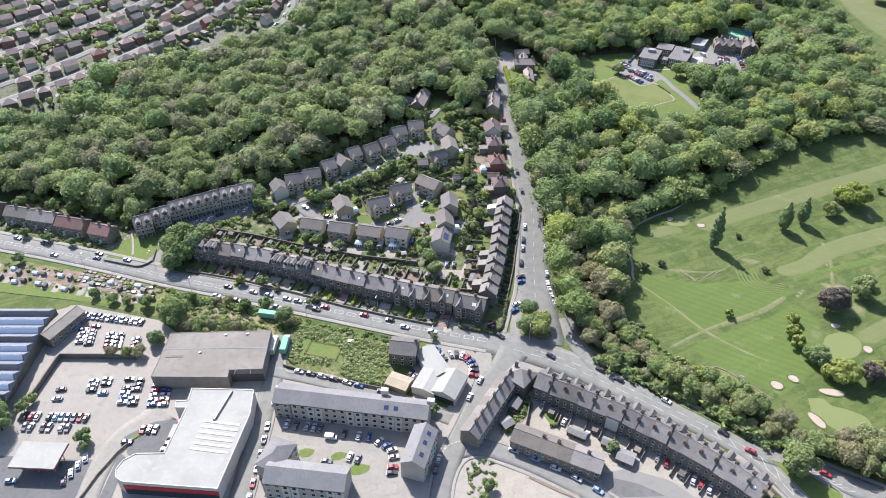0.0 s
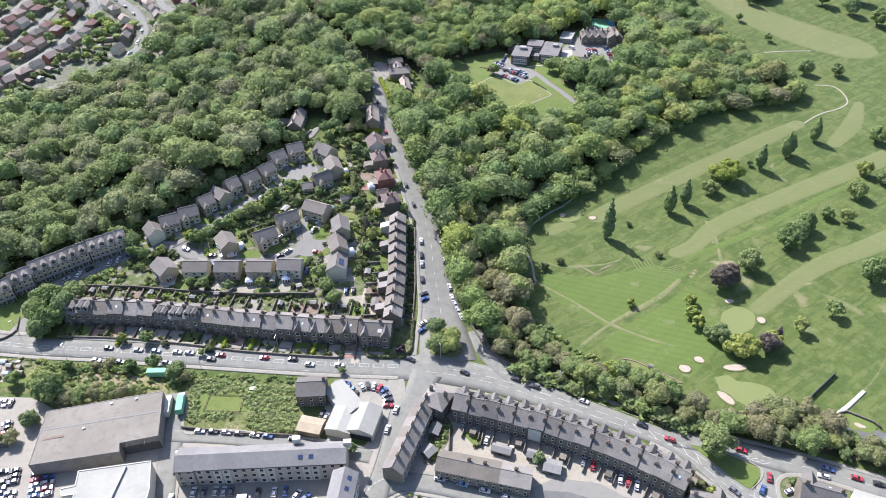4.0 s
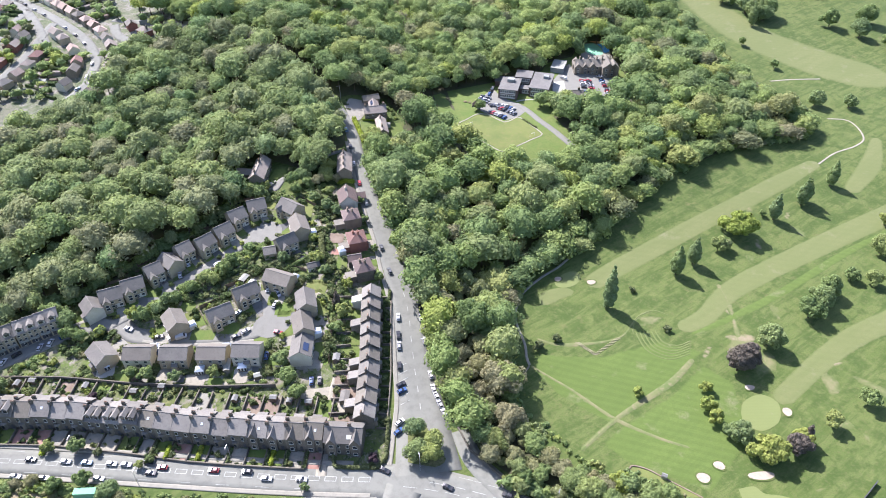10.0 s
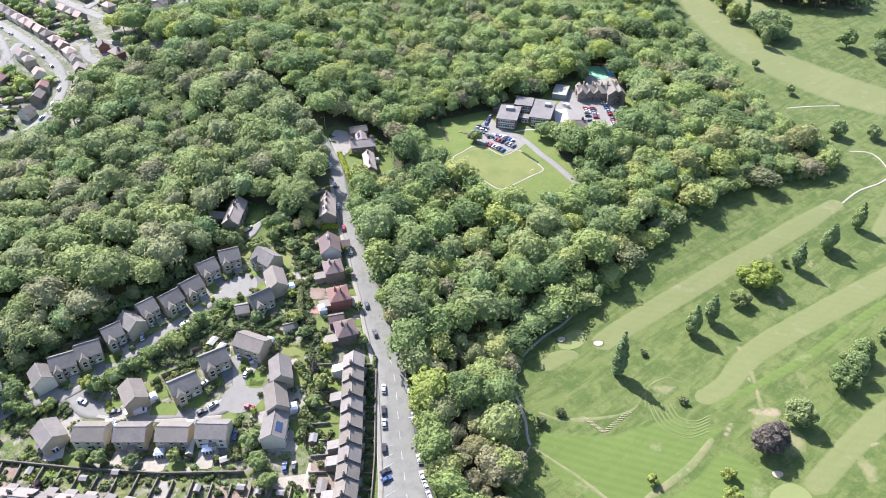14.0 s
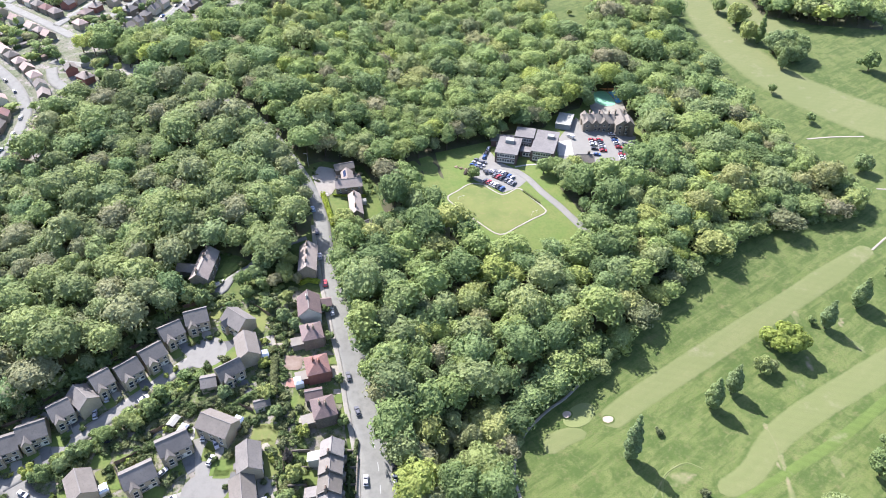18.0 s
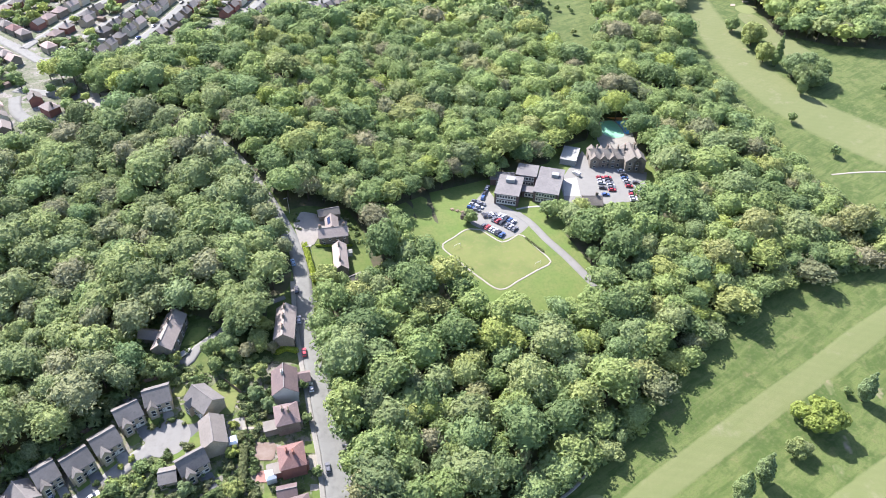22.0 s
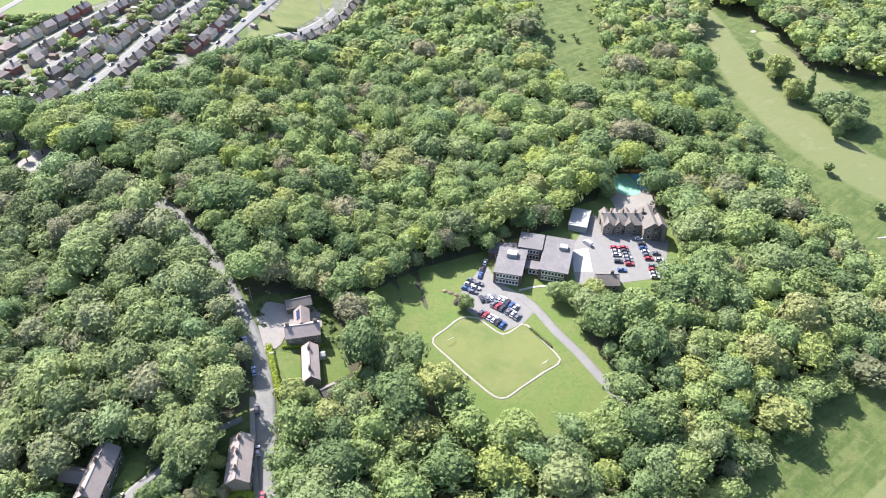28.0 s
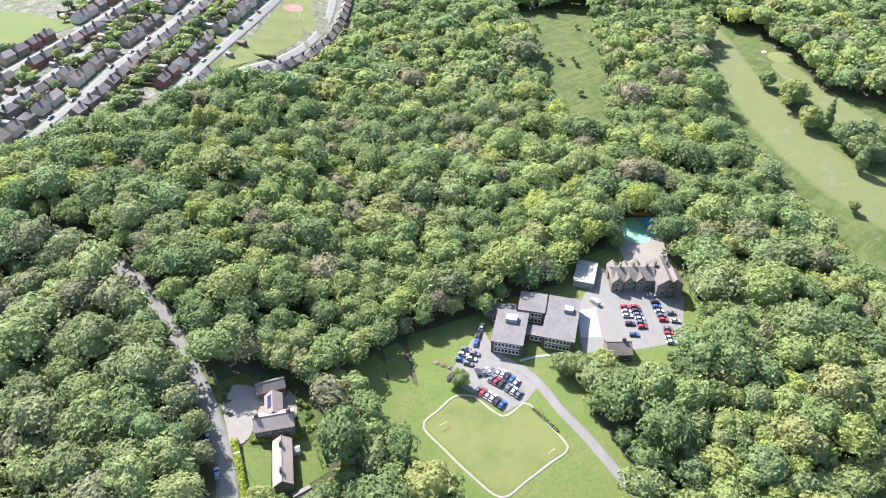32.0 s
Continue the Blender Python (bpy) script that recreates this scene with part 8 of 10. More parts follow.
cars_along([(-69, 182.6), (-69.5, 168.7), (-69.7, 153.5), (-70, 134.7), (-71, 105)], 0.0, 0.62, 9, 3.2, "parked in the service street", (2,), "cars in the service street")
cars_along([(-69, 192), (-51.3, 187.5), (-32.5, 181.6), (-14.2, 175.3), (3, 168)], 0.14, 0.6, 8, 2.2, "parked behind the flats", (6,), "cars behind the flats")
cars_along([(2, 153.5), (13.7, 155.6), (23.9, 152.2), (35.6, 146.3), (48.6, 138.4), (62, 128)], 0.36, 0.82, 5, 2.2, "parked by the low row", (), "cars in the side street")
for x, y, turn, hue in ((15, 187, 65, "white"), (10.5, 178.5, 65, "white"), (-1.6, 150, 80, "silver"), (-2.6, 146, 80, "black")):
    car(x, y, turn, hue, "in the side street", "cars in the side street")

# car sales arc
for k in range(8):
    a = radians(-20 + k * 17)
    car(4.5 + 8.2 * math.cos(a), 192.5 + 8.6 * math.sin(a), math.degrees(a) + 10, ("red", "black", "dark grey", "blue", "red", "white", "black", "silver")[k], "in a curved sales row", "cars for sale", lift=0.2)
for x, y, t, h in ((-3, 204, -20, "blue"), (-1.6, 201.5, -20, "pale blue"), (0.5, 197.5, 70, "black"), (-13, 190.6, 60, "black"), (-11.6, 189, 60, "silver")):
    car(x, y, t, h, "by the showroom", "cars for sale", lift=0.2)

# supermarket and upper car parks
bays(-159.5, 224.6, -9, 13, 2.25, "in the upper car park", (), "cars in the upper car park")
for x, y, n in ((-156.5, 215.5, 4), (-152.5, 214.5, 4), (-143.5, 213, 4), (-139.6, 212.4, 4), (-131.5, 210, 3)):
    bays(x, y, -80, n, 2.4, "in the upper car park", (), "cars in the upper car park")
car(-152, 217.6, 10, "red", "in the upper car park", "cars in the upper car park", lift=0.2)
car(-160.5, 216.6, 60, "pale blue", "in the upper car park", "cars in the upper car park", lift=0.2)
for x, y, n, skip in ((-160, 169.2, 11, (3,)), (-158, 164.2, 8, (2, 5))):
    bays(x, y, -2, n, 2.35, "in the supermarket car park", skip, "cars in the supermarket car park")
for x, y, n, skip in ((-140.5, 186.5, 3, ()), (-135.5, 187.5, 4, (2,)), (-126.6, 187.5, 6, (1,)), (-122.6, 187, 6, (3,)), (-114.5, 184, 5, ()), (-110.2, 184.2, 5, ()), (-152, 182.2, 3, (1,))):
    bays(x, y, -84, n, 2.35, "in the supermarket car park", skip, "cars in the supermarket car park")
bays(-113, 163, 0, 3, 2.4, "on the dark forecourt", (), "cars on the forecourt")
car(-117, 157.2, 5, "black", "on the dark forecourt", "cars on the forecourt", lift=0.25)
for k in range(6):
    car(-101.5 + 0.5 * k, 154 + 2.5 * k, 2, None, "against the supermarket wall", "cars on the forecourt", lift=0.25)
for k in range(4):
    car(-129.6 - 1.3 * k, 150.5 - 3.2 * k, 110, None, "beside the filling station", "cars at the filling station", lift=0.2)
car(-152, 141, 5, "pale blue", "beside the filling station", "cars at the filling station", lift=0.2)

# flats
for x, y, turn in ((-59, 165.5, 80), (-55.6, 164.8, 80), (-51.4, 164.4, 80), (-48.6, 163.8, 80), (-46.2, 163.4, 80), (-37, 160.8, 80), (-31.4, 160, 80), (-27.6, 159.6, 80), (-23.6, 157.6, 50), (-20.8, 155.8, 40), (-18.6, 153.8, 20), (-17.8, 150.8, 10), (-18, 146.6, 5), (-18.2, 144.2, 5), (-42, 149, -5), (-33.8, 151, 75), (-30.8, 150.2, 75)):
    car(x, y, turn, None, "in the residents' yard", "cars at the flats", lift=0.2)
car(-41.6, 159.4, -6, "white", "in the residents' yard", "cars at the flats", van=True, lift=0.2)
# yards behind the long terrace
for x, y, hue in ((78, 150.6, "silver"), (80.6, 148.2, "red"), (85.2, 143.4, "white"), (88.2, 141.2, "white"), (90.4, 139.6, "red"), (92.8, 137.6, "white"), (66, 152.6, "silver"), (46, 166.4, "white"), (53.4, 160.4, "white"), (28.4, 172.2, "red"), (40, 176, "silver")):
    car(x, y, 60, hue, "in a back yard", "cars in back yards", lift=0.22)
# estate
for x, y, turn, hue in ((-72, 299.5, -35, "white"), (-69.6, 318, 100, "white"), (-51.5, 324, 100, "silver"), (-59, 292, 0, "black"), (-60, 286.6, 60, "silver"), (-59, 285, 60, "blue"), (-34.6, 326.4, 25, "white"), (-27, 284, 20, "black"), (-23, 285.8, 25, "silver"), (-10.2, 296.5, 60, "white"),
                         (-12.8, 306, 80, "white"), (-9.6, 281.6, -30, "red"), (-15, 271.4, 80, "blue"), (2, 255, 85, "blue"), (5.2, 254.4, 85, "black"), (-104, 300.4, 75, "white"), (-99, 302.6, 30, "blue"), (-36.2, 293.6, 65, "dark grey"), (-26.2, 296, 35, "white"), (-48, 330, 100, "silver"), (-46, 312, 0, "black"),
                         (-108, 299, 75, "silver"), (-117, 297.2, 30, "black"), (-121.6, 294.6, 70, "white"), (-127, 292.6, 30, "silver"), (-8.4, 302, -75, "silver"), (-13.6, 309.6, -75, "red")):
    car(x, y, turn, hue, "in the housing estate", "cars in the estate", lift=0.2)
car(-53, 290.4, 30, "white", "in the housing estate", "cars in the estate", van=True, lift=0.2)
car(-49.6, 289.6, 5, "white", "in the housing estate", "cars in the estate", van=True, lift=0.2)
# school
HUES = ("black", "dark grey", "silver", "dark grey", "red", "silver", "white", "black", "blue", "silver", "dark grey", "red")
SCHOOL_ROWS = (
    (((126, 443.8), (128, 443.7), (129.9, 443.5), (131.7, 443.1)), 100), (((133.4, 442.1), (134.9, 441), (136, 439.4), (137.1, 437.7), (138.3, 436)), 42), (((130.1, 439.9), (131.5, 438.3), (132.9, 436.8), (134.9, 434.5), (136.3, 432.7), (137.6, 430.9)), 40),
    (((123.9, 436.1), (125.3, 434.6), (126.7, 433), (128, 431.4), (129.2, 429.7), (130.5, 428)), 39), (((121.2, 451.2), (123, 453.4), (124.6, 455.6)), -30), (((123.6, 448.6), (125.4, 450.6), (127.2, 452.8)), -30), (((133.5, 465.7), (131.2, 461.8), (129.2, 458.1)), 62))
for q, (spots, turn) in enumerate(SCHOOL_ROWS):
    for k, (x, y) in enumerate(spots):
        car(x, y, turn + CAR_TURN.uniform(-4, 4), HUES[(5 * q + k) % 12], "in the school car park", "cars at the school", lift=0.3)
MANSION_ROWS = (
    (((193.5, 463.2), (193.1, 460.7), (192.5, 458.3), (191.5, 454), (190.6, 448.2)), -14), (((197.6, 462.4), (197.3, 460.2), (197, 458), (196.7, 455.8), (196.2, 453.6), (195.6, 451.4)), -14),
    (((207.6, 467.6), (207.1, 463.6), (206.5, 460.8), (206.4, 458.2), (206.1, 455.8), (205.8, 453.4)), -8), (((210.8, 456.4), (210.4, 452), (205.2, 448.4), (204.4, 446.1), (203.7, 443.9), (203.2, 441.6)), -10))
for q, (spots, turn) in enumerate(MANSION_ROWS):
    for k, (x, y) in enumerate(spots):
        car(x, y, turn + CAR_TURN.uniform(-4, 4), HUES[(7 * q + 4 + k) % 12], "before the mansion", "cars at the mansion", lift=0.3)
car(182.6, 468.6, 118, "white", "beside the school yard", "cars at the school", van=True, lift=0.3)
# lorries behind the warehouse
for x, y, mat, word in ((-71.6, 205.6, "white_render", "white"), (-66.8, 206, "play_green", "green"), (-76.5, 223.4, "play_green", "pale green")):
    t = thing("lorry", x, y, 88 if x > -75 else -10, f"{word} box lorry parked in the service street", "lorry", "lorries")
    part("box_body", Geo().box(-5, 2.6, -1.25, 1.25, 0.9, 3.7), mat, t)
    part("cab", Geo().across([(2.75, 0.5), (4.7, 0.5), (4.8, 1.4), (4.5, 2.6), (2.75, 2.7)], -1.2, 1.2), "white_render", t)
    part("windscreen", Geo().box(4.55, 4.78, -1.05, 1.05, 1.55, 2.3), "glass", t)
    part("chassis", Geo().box(-4.9, 4.2, -0.5, 0.5, 0.5, 0.9), "rubber", t)
    for u in (-3.6, 3.6):
        for v in (-1.05, 1.05):
            part("wheel", wheel_mesh, "", t, at=pose(u, v, 0) @ Matrix.Diagonal((1.5, 1.5, 1.5, 1)))
# far streets
for line in FAR_STREETS[:1] + FAR_STREETS[5:7]:
    cars_along(line, 0.1, 0.95, 12, 2.2, "on a distant street", (3, 7), "cars in the distant town", lift=0.27)

# ---- trees of the golf course ----
for kind, x, y, size in (("poplar", 135, 273.4, 1.0), ("spire", 175.2, 288, 1.05), ("spire", 186.5, 293.1, 1.0), ("willow", 219.9, 308.8, 1.3), ("olive0", 208, 300, 0.55), ("spire", 244.2, 316.3, 1.0), ("spire", 266, 324.7, 1.05), ("spire", 270, 327, 0.9), ("spire", 293, 337.8, 1.0),
                         ("park2", 337.9, 418.4, 0.9), ("park0", 358.2, 411.8, 0.8), ("gold", 127, 224.8, 0.75), ("bush0", 154.2, 254.7, 1.4), ("bush2", 150, 280.8, 1.3), ("bush1", 105.7, 259.2, 1.6), ("bush2", 97.1, 256.6, 1.8), ("park3", 192, 237.6, 1.0), ("pine", 172, 227.6, 1.0), ("pine", 177, 229.4, 0.9),
                         ("gold", 154.6, 220.4, 0.9), ("gold", 149.8, 212.5, 1.1), ("gold", 150.6, 206.8, 1.1)):
    tree(kind, x, y, size, "golf course trees")
for kind, x, y, size in (("willow", 161, 187.5, 1.0), ("pine", 171.6, 187.4, 0.75), ("willow", 175.6, 190, 0.7), ("cypress", 178.6, 191, 1.4), ("park4", 155.4, 197, 0.75), ("small1", 152, 199, 1.2), ("park0", 219, 248.6, 1.0), ("park1", 228, 254, 0.95), ("park3", 236, 260, 0.9), ("park2", 281, 281, 0.9), ("park4", 254, 267, 0.6), ("park1", 243, 217, 1.15),
                         ("small2", 212, 200.6, 1.5), ("small0", 192, 195, 1.5), ("small1", 203.6, 300, 1.5), ("small2", 240, 320, 0.7), ("park0", 300, 300, 0.8), ("park2", 330, 330, 0.9), ("park1", 262, 262, 0.7), ("park3", 305, 290, 0.8)):
    tree(kind, x, y, size, "golf course trees")
for kind, x, y, size in (("park0", 360, 622, 0.95), ("park1", 362, 599, 1.45), ("park4", 367, 604, 1.2), ("park2", 358, 576, 1.15), ("poplar", 363, 569, 0.95), ("park3", 366, 554, 1.3), ("park4", 379, 546, 1.4), ("park0", 366, 543, 1.35), ("park1", 374, 553, 1.4), ("spire", 359, 533, 1.1),
                         ("park4", 372, 539, 1.15), ("small0", 335, 505, 1.3), ("small1", 340, 470, 1.2), ("park1", 418, 520, 1.2), ("park3", 430, 500, 1.2), ("park0", 440, 480, 1.2), ("park2", 450, 520, 1.3)):
    tree(kind, x, y, size, "far golf course trees")
rng = np.random.default_rng(77)
for k in range(16):
    tree(f"small{k % 3}", float(rng.uniform(238, 285)), float(rng.uniform(630, 755)), rng.uniform(0.5, 0.9), "bushes in the glade")

# ---- trees in streets and gardens ----
for kind, x, y, size in (("broad0", 38, 223.4, 0.66), ("broad2", 43.6, 217.4, 0.6), ("broad3", 36.4, 214.6, 0.66), ("broad1", 41.8, 211.8, 0.66)):
    tree(kind, x, y, size, "trees on the traffic island", words="round green tree on a traffic island")
for kind, x, y, size in (("park0", -126, 262, 1.1), ("park1", -121.5, 268, 1.15), ("park2", -131, 266, 1.1), ("park3", -126, 273, 1.2), ("park4", -130, 258, 0.9), ("park1", -133, 274, 1.0), ("broad4", -119, 278, 0.8), ("park1", -117, 219.5, 1.2), ("park3", -121, 223, 0.95), ("olive0", -109.9, 215.8, 0.75), ("olive1", -105, 215.4, 0.8), ("olive2", -99.6, 215.2, 0.75), ("olive1", -94.5, 215.4, 0.75), ("olive0", -89.6, 215, 0.65), ("olive2", -86, 214.6, 0.55),
                         ("olive1", -82.5, 214.4, 0.5), ("broad1", -70, 221, 0.65), ("olive2", -66, 218.6, 0.5), ("park2", -122, 208, 0.6), ("olive1", -126.7, 201, 0.55), ("olive2", -132, 200.4, 0.5), ("olive0", -138.5, 200.8, 0.5), ("small1", -132.6, 158, 1.2), ("small2", -131, 154.6, 0.8)):
    tree(kind, x, y, size, "trees of the bank and car parks", words="spreading green tree beside a car park")
for kind, x, y, size in (("broad3", -166, 163, 0.9), ("broad0", -171, 168, 0.9), ("small0", -162, 172, 1.1), ("small1", -160.5, 176, 0.9), ("broad1", -103, 311, 0.85), ("broad2", -98, 308, 0.7), ("small2", -96, 301, 1.3), ("broad4", -91, 298.5, 0.5), ("small0", -83, 299, 1.0), ("gold", -83.5, 300, 0.9), ("gold", -70, 304.6, 1.1), ("small1", -66, 302.6, 1.4),
                         ("broad0", -60, 305, 0.45), ("broad1", -52, 309, 0.45), ("broad2", -46, 313, 0.5), ("broad3", -40, 317, 0.5), ("broad4", -36, 315, 0.5), ("small2", -32, 320, 1.3), ("small0", -28, 325, 1.2), ("small1", -56, 308, 1.3), ("broad1", -7, 257, 0.65), ("broad4", -4, 249, 0.55), ("small2", -9, 266, 1.4), ("copper", -82, 266, 0.6), ("small0", -62, 272, 1.3)):
    tree(kind, x, y, size, "estate and garden trees")
for kind, x, y, size in (("small1", -51, 268.5, 1.0), ("small2", -36, 267, 1.0), ("small0", -68, 274, 1.2), ("small1", -5, 320, 1.1), ("gold", 9, 330, 0.8), ("small2", 10, 316, 1.2), ("small0", 13, 308, 1.1), ("gold", 22, 298, 0.9), ("cypress", 16, 290, 1.2), ("small1", 18, 283, 1.3), ("small2", 14.5, 276, 1.1), ("small0", 22, 345, 1.2), ("small1", 18, 350, 1.2),
                         ("small2", 12, 358, 1.1), ("small0", 20, 360, 1.2), ("broad2", 18, 392, 0.9), ("broad0", 10, 398, 0.9), ("broad3", 20, 372, 0.55), ("broad1", 10, 370, 0.5), ("small1", -14, 367, 1.4), ("small2", -20, 369, 1.6), ("broad4", -27, 367, 0.6), ("small0", 4, 366, 1.3), ("copper", 4, 392, 0.6)):
    tree(kind, x, y, size, "estate and garden trees")
for kind, x, y, size in (("copper", 21, 215.6, 0.55), ("small0", -84.5, 243.8, 1.25), ("small1", -94.7, 246.4, 0.95), ("bush1", -76.8, 241.2, 1.3), ("small0", -61, 232, 0.7), ("bush0", -58, 233.6, 1.6), ("small1", 36, 300, 0.9), ("small2", 34.6, 338, 0.8), ("small0", 34, 352, 0.8), ("small1", 36.4, 318, 0.7), ("olive1", -103, 233, 0.35), ("olive0", -96.7, 232.8, 0.45), ("small0", -114, 234, 1.1),
                         ("small2", -89, 229, 1.1), ("small1", -79.5, 229, 1.2), ("small0", -122, 232, 1.2), ("broad0", -160, 237, 0.4), ("broad2", -150, 234, 0.4), ("broad1", -143, 232, 0.4), ("small2", -134, 231, 1.2), ("small1", -206, 262, 1.1), ("small0", -4, 210, 0.7), ("small2", 14, 131, 1.2), ("small1", 16, 138, 1.0), ("small2", -4, 171.5, 0.9), ("small0", 62, 154, 1.0)):
    tree(kind, x, y, size, "street and yard trees")
for kind, x, y, size in (("small1", -208, 305, 1.4), ("broad2", -196, 302, 0.6), ("broad0", -180, 300, 0.9), ("broad1", -172, 297, 0.75), ("small0", -226, 308, 1.5), ("broad3", -186, 305, 0.9), ("small2", -163, 292, 1.4), ("small1", -200, 279, 1.0), ("small0", -186, 275.5, 0.9), ("small2", -213, 283, 1.0)):
    tree(kind, x, y, size, "trees behind the older houses")
for kind, x, y, size in (("broad0", 118, 440, 0.6), ("broad2", 156, 437, 0.75), ("broad1", 162, 434, 0.9), ("broad3", 170, 432, 0.95), ("broad0", 164, 426, 0.95), ("broad2", 172, 423, 1.0), ("small1", 199, 432, 1.2), ("broad4", 168, 415, 1.0), ("broad0", 205, 500, 0.7), ("pine", 117, 441, 0.5)):
    tree(kind, x, y, size, "trees round the school", words="full green tree beside the school grounds")
# distant town trees, one mass
c = np.vstack([resample(line, 2.0) + sideways(resample(line, 2.0)) * side * 22 for line in FAR_STREETS for side in (-1, 1)])
c = c[rng.permutation(len(c))[:1900]] + rng.uniform(-9, 9, (1900, 2))
c = np.array([p for p in c if all((p[0] - q[0]) ** 2 + (p[1] - q[1]) ** 2 > 45 for q in TAKEN) and np.hypot(*(STREET_POINTS - p).T).min() > 5 and inside(TOWN_VIEW, p[:1], p[1:])[0] and not any(inside(q, p[:1], p[1:])[0] for q in (TOWN_FIELD, WOOD_EAST, WOOD_WEST, [(16, 662), (62, 690), (98, 740), (122, 860), (78, 860), (40, 735), (24, 694)]))])
plant("town_trees", c, rng, "garden trees and shrubs of a distant town", 44, 0.9, (1.4, 4.6), (2.5, 7.0), (0.2, 1.5), 9, 5)
# sheds, garages and fences between the houses of the distant town, one mass for each material
for mat, share, words in (("white_roof", 0.25, "small pale sheds and glasshouses in distant gardens"), ("timber", 0.35, "brown garden sheds in a distant town"), ("pale_tile", 0.2, "small garages in a distant town"), ("hedge_leaves", 0.6, "clipped hedges between distant gardens")):
    g = Geo()
    for line in FAR_STREETS:
        q = resample(line, 5.0)
        m = sideways(q)
        for side in (-1, 1):
            for k in range(1, len(q) - 1):
                if rng.uniform() > share:
                    continue
                x, y = q[k] + m[k] * side * rng.uniform(14, 28)
                if inside(WOOD_EAST, np.array([x]), np.array([y]))[0] or inside(WOOD_WEST, np.array([x]), np.array([y]))[0] or any((x - t[0]) ** 2 + (y - t[1]) ** 2 < 60 for t in TAKEN) or np.hypot(*(STREET_POINTS - (x, y)).T).min() < 6 or not inside(TOWN_VIEW, np.array([x]), np.array([y]))[0] or inside(TOWN_GREEN, np.array([x]), np.array([y]))[0] or inside(TOWN_FIELD, np.array([x]), np.array([y]))[0]:
                    continue
                z = height(x, y)
                ux, uy = m[k]
                L, W = (rng.uniform(4, 9), 0.7) if mat == "hedge_leaves" else (rng.uniform(1.5, 3.0), rng.uniform(1.2, 2.0))
                ring = [(x + L * a * ux - W * b * uy, y + L * a * uy + W * b * ux) for a, b in ((-1, -1), (1, -1), (1, 1), (-1, 1))]
                top = 1.6 if mat == "hedge_leaves" else 2.2
                g.add([(a, b, z - 0.5) for a, b in ring] + [(a, b, z + top) for a, b in ring] + [(x - L * ux, y - L * uy, z + top + 0.6), (x + L * ux, y + L * uy, z + top + 0.6)],
                      [(0, 1, 5, 4), (1, 2, 6, 5), (2, 3, 7, 6), (3, 0, 4, 7), (4, 5, 9, 8), (6, 7, 8, 9), (5, 6, 9), (7, 4, 8)])
    tagged(new("town_hedges" if mat == "hedge_leaves" else "town_outbuildings", g.mesh("town_outbuildings", mat)), words, "outbuildings", "", "stuff")

tree("gold", 102.2, 183, 0.95, "trees along the main road", words="small bright yellow-green tree in a roadside belt")

# ---- undergrowth ----

def thicket(name, poly, step, label, seed, size=(0.8, 2.0), leaves="leaves"):
    """Brambles and shrubs as one mass over a patch of ground."""
    spots, rng = scatter(poly, step, seed)
    kinds = [crown_arrays(200 + k, 1.0, 1.0, 46, 0.2, 5, 9, 4) for k in range(5)]
    vs, fs, ts, n = [], [], [], 0
    for x, y in spots:
        v, f = kinds[rng.integers(5)]
        s = rng.uniform(*size)
        q = v * np.array((s, s, s * rng.uniform(0.6, 1.1)))
        vs.append(q + np.array((x, y, height(x, y) - 0.1)))
        fs.append(f + n)
        ts.append(np.full(len(v), rng.uniform()))
        n += len(v)
    return tagged(new(name, array_mesh(name, np.vstack(vs), np.vstack(fs), [leaves], np.concatenate(ts), smooth=True)), label, "undergrowth", "", "stuff")


thicket("brambles", [(-64, 219), (-44, 213), (-43, 208), (-52, 209.5), (-64, 212)], 1.15, "dense green brambles on a plot", 1, (0.8, 1.4), "bramble")
thicket("brambles", [(-64, 213), (-60, 212), (-60, 200), (-48, 199), (-46, 195), (-64, 197)], 1.15, "dense green brambles on a plot", 3, (0.8, 1.4), "bramble")
sheet("overgrown_grass", [(-60, 212), (-52, 209.5), (-43, 208), (-41, 198), (-47, 198.6), (-60, 200)], "lawn", 0.3, "long bright grass inside an overgrown plot", "ground", step=3)
thicket("brambles", [(-44, 213), (-24, 206), (-21, 184), (-40, 188)], 1.15, "dense green brambles on a plot", 2, (0.9, 1.5), "bramble")
thicket("bank_shrubs", [(-122, 238.5), (-100, 233.5), (-73, 226), (-73, 223), (-100, 230.5), (-122, 234)], 1.7, "shrubs on a roadside bank", 3, (0.8, 2.6))
thicket("bank_shrubs", [(-240, 268), (-126, 243), (-122, 238), (-134, 240), (-180, 254), (-240, 264)], 2.2, "shrubs along the bank", 4, (0.6, 1.4))
thicket("estate_shrubs", [(-70, 305), (-64, 301), (-50, 307), (-38, 314), (-24, 325), (-26, 331), (-40, 322), (-54, 314), (-64, 309)], 2.6, "dense shrubs on a bank between estate roads", 5, (1.0, 2.3))
thicket("garden_shrubs", [(-102, 274), (-60, 264), (-20, 254), (-8, 250), (-8, 258), (-40, 264), (-70, 272), (-96, 284)], 3.6, "shrubs behind the gardens", 6, (0.8, 1.9))
thicket("garden_shrubs", [(-6, 326), (6, 318), (16, 318), (20, 346), (12, 352), (6, 330)], 3.4, "shrubs between gardens", 7, (0.8, 1.7))
thicket("garden_shrubs", [(11, 256), (15, 256), (22, 294), (16, 300), (9, 290)], 2.6, "shrubs along a back lane", 8, (0.7, 1.6))
thicket("garden_shrubs", [(-30, 364), (24, 362), (24, 368), (6, 371), (-28, 371)], 2.8, "shrubs along a garden boundary", 9, (0.9, 2.2))
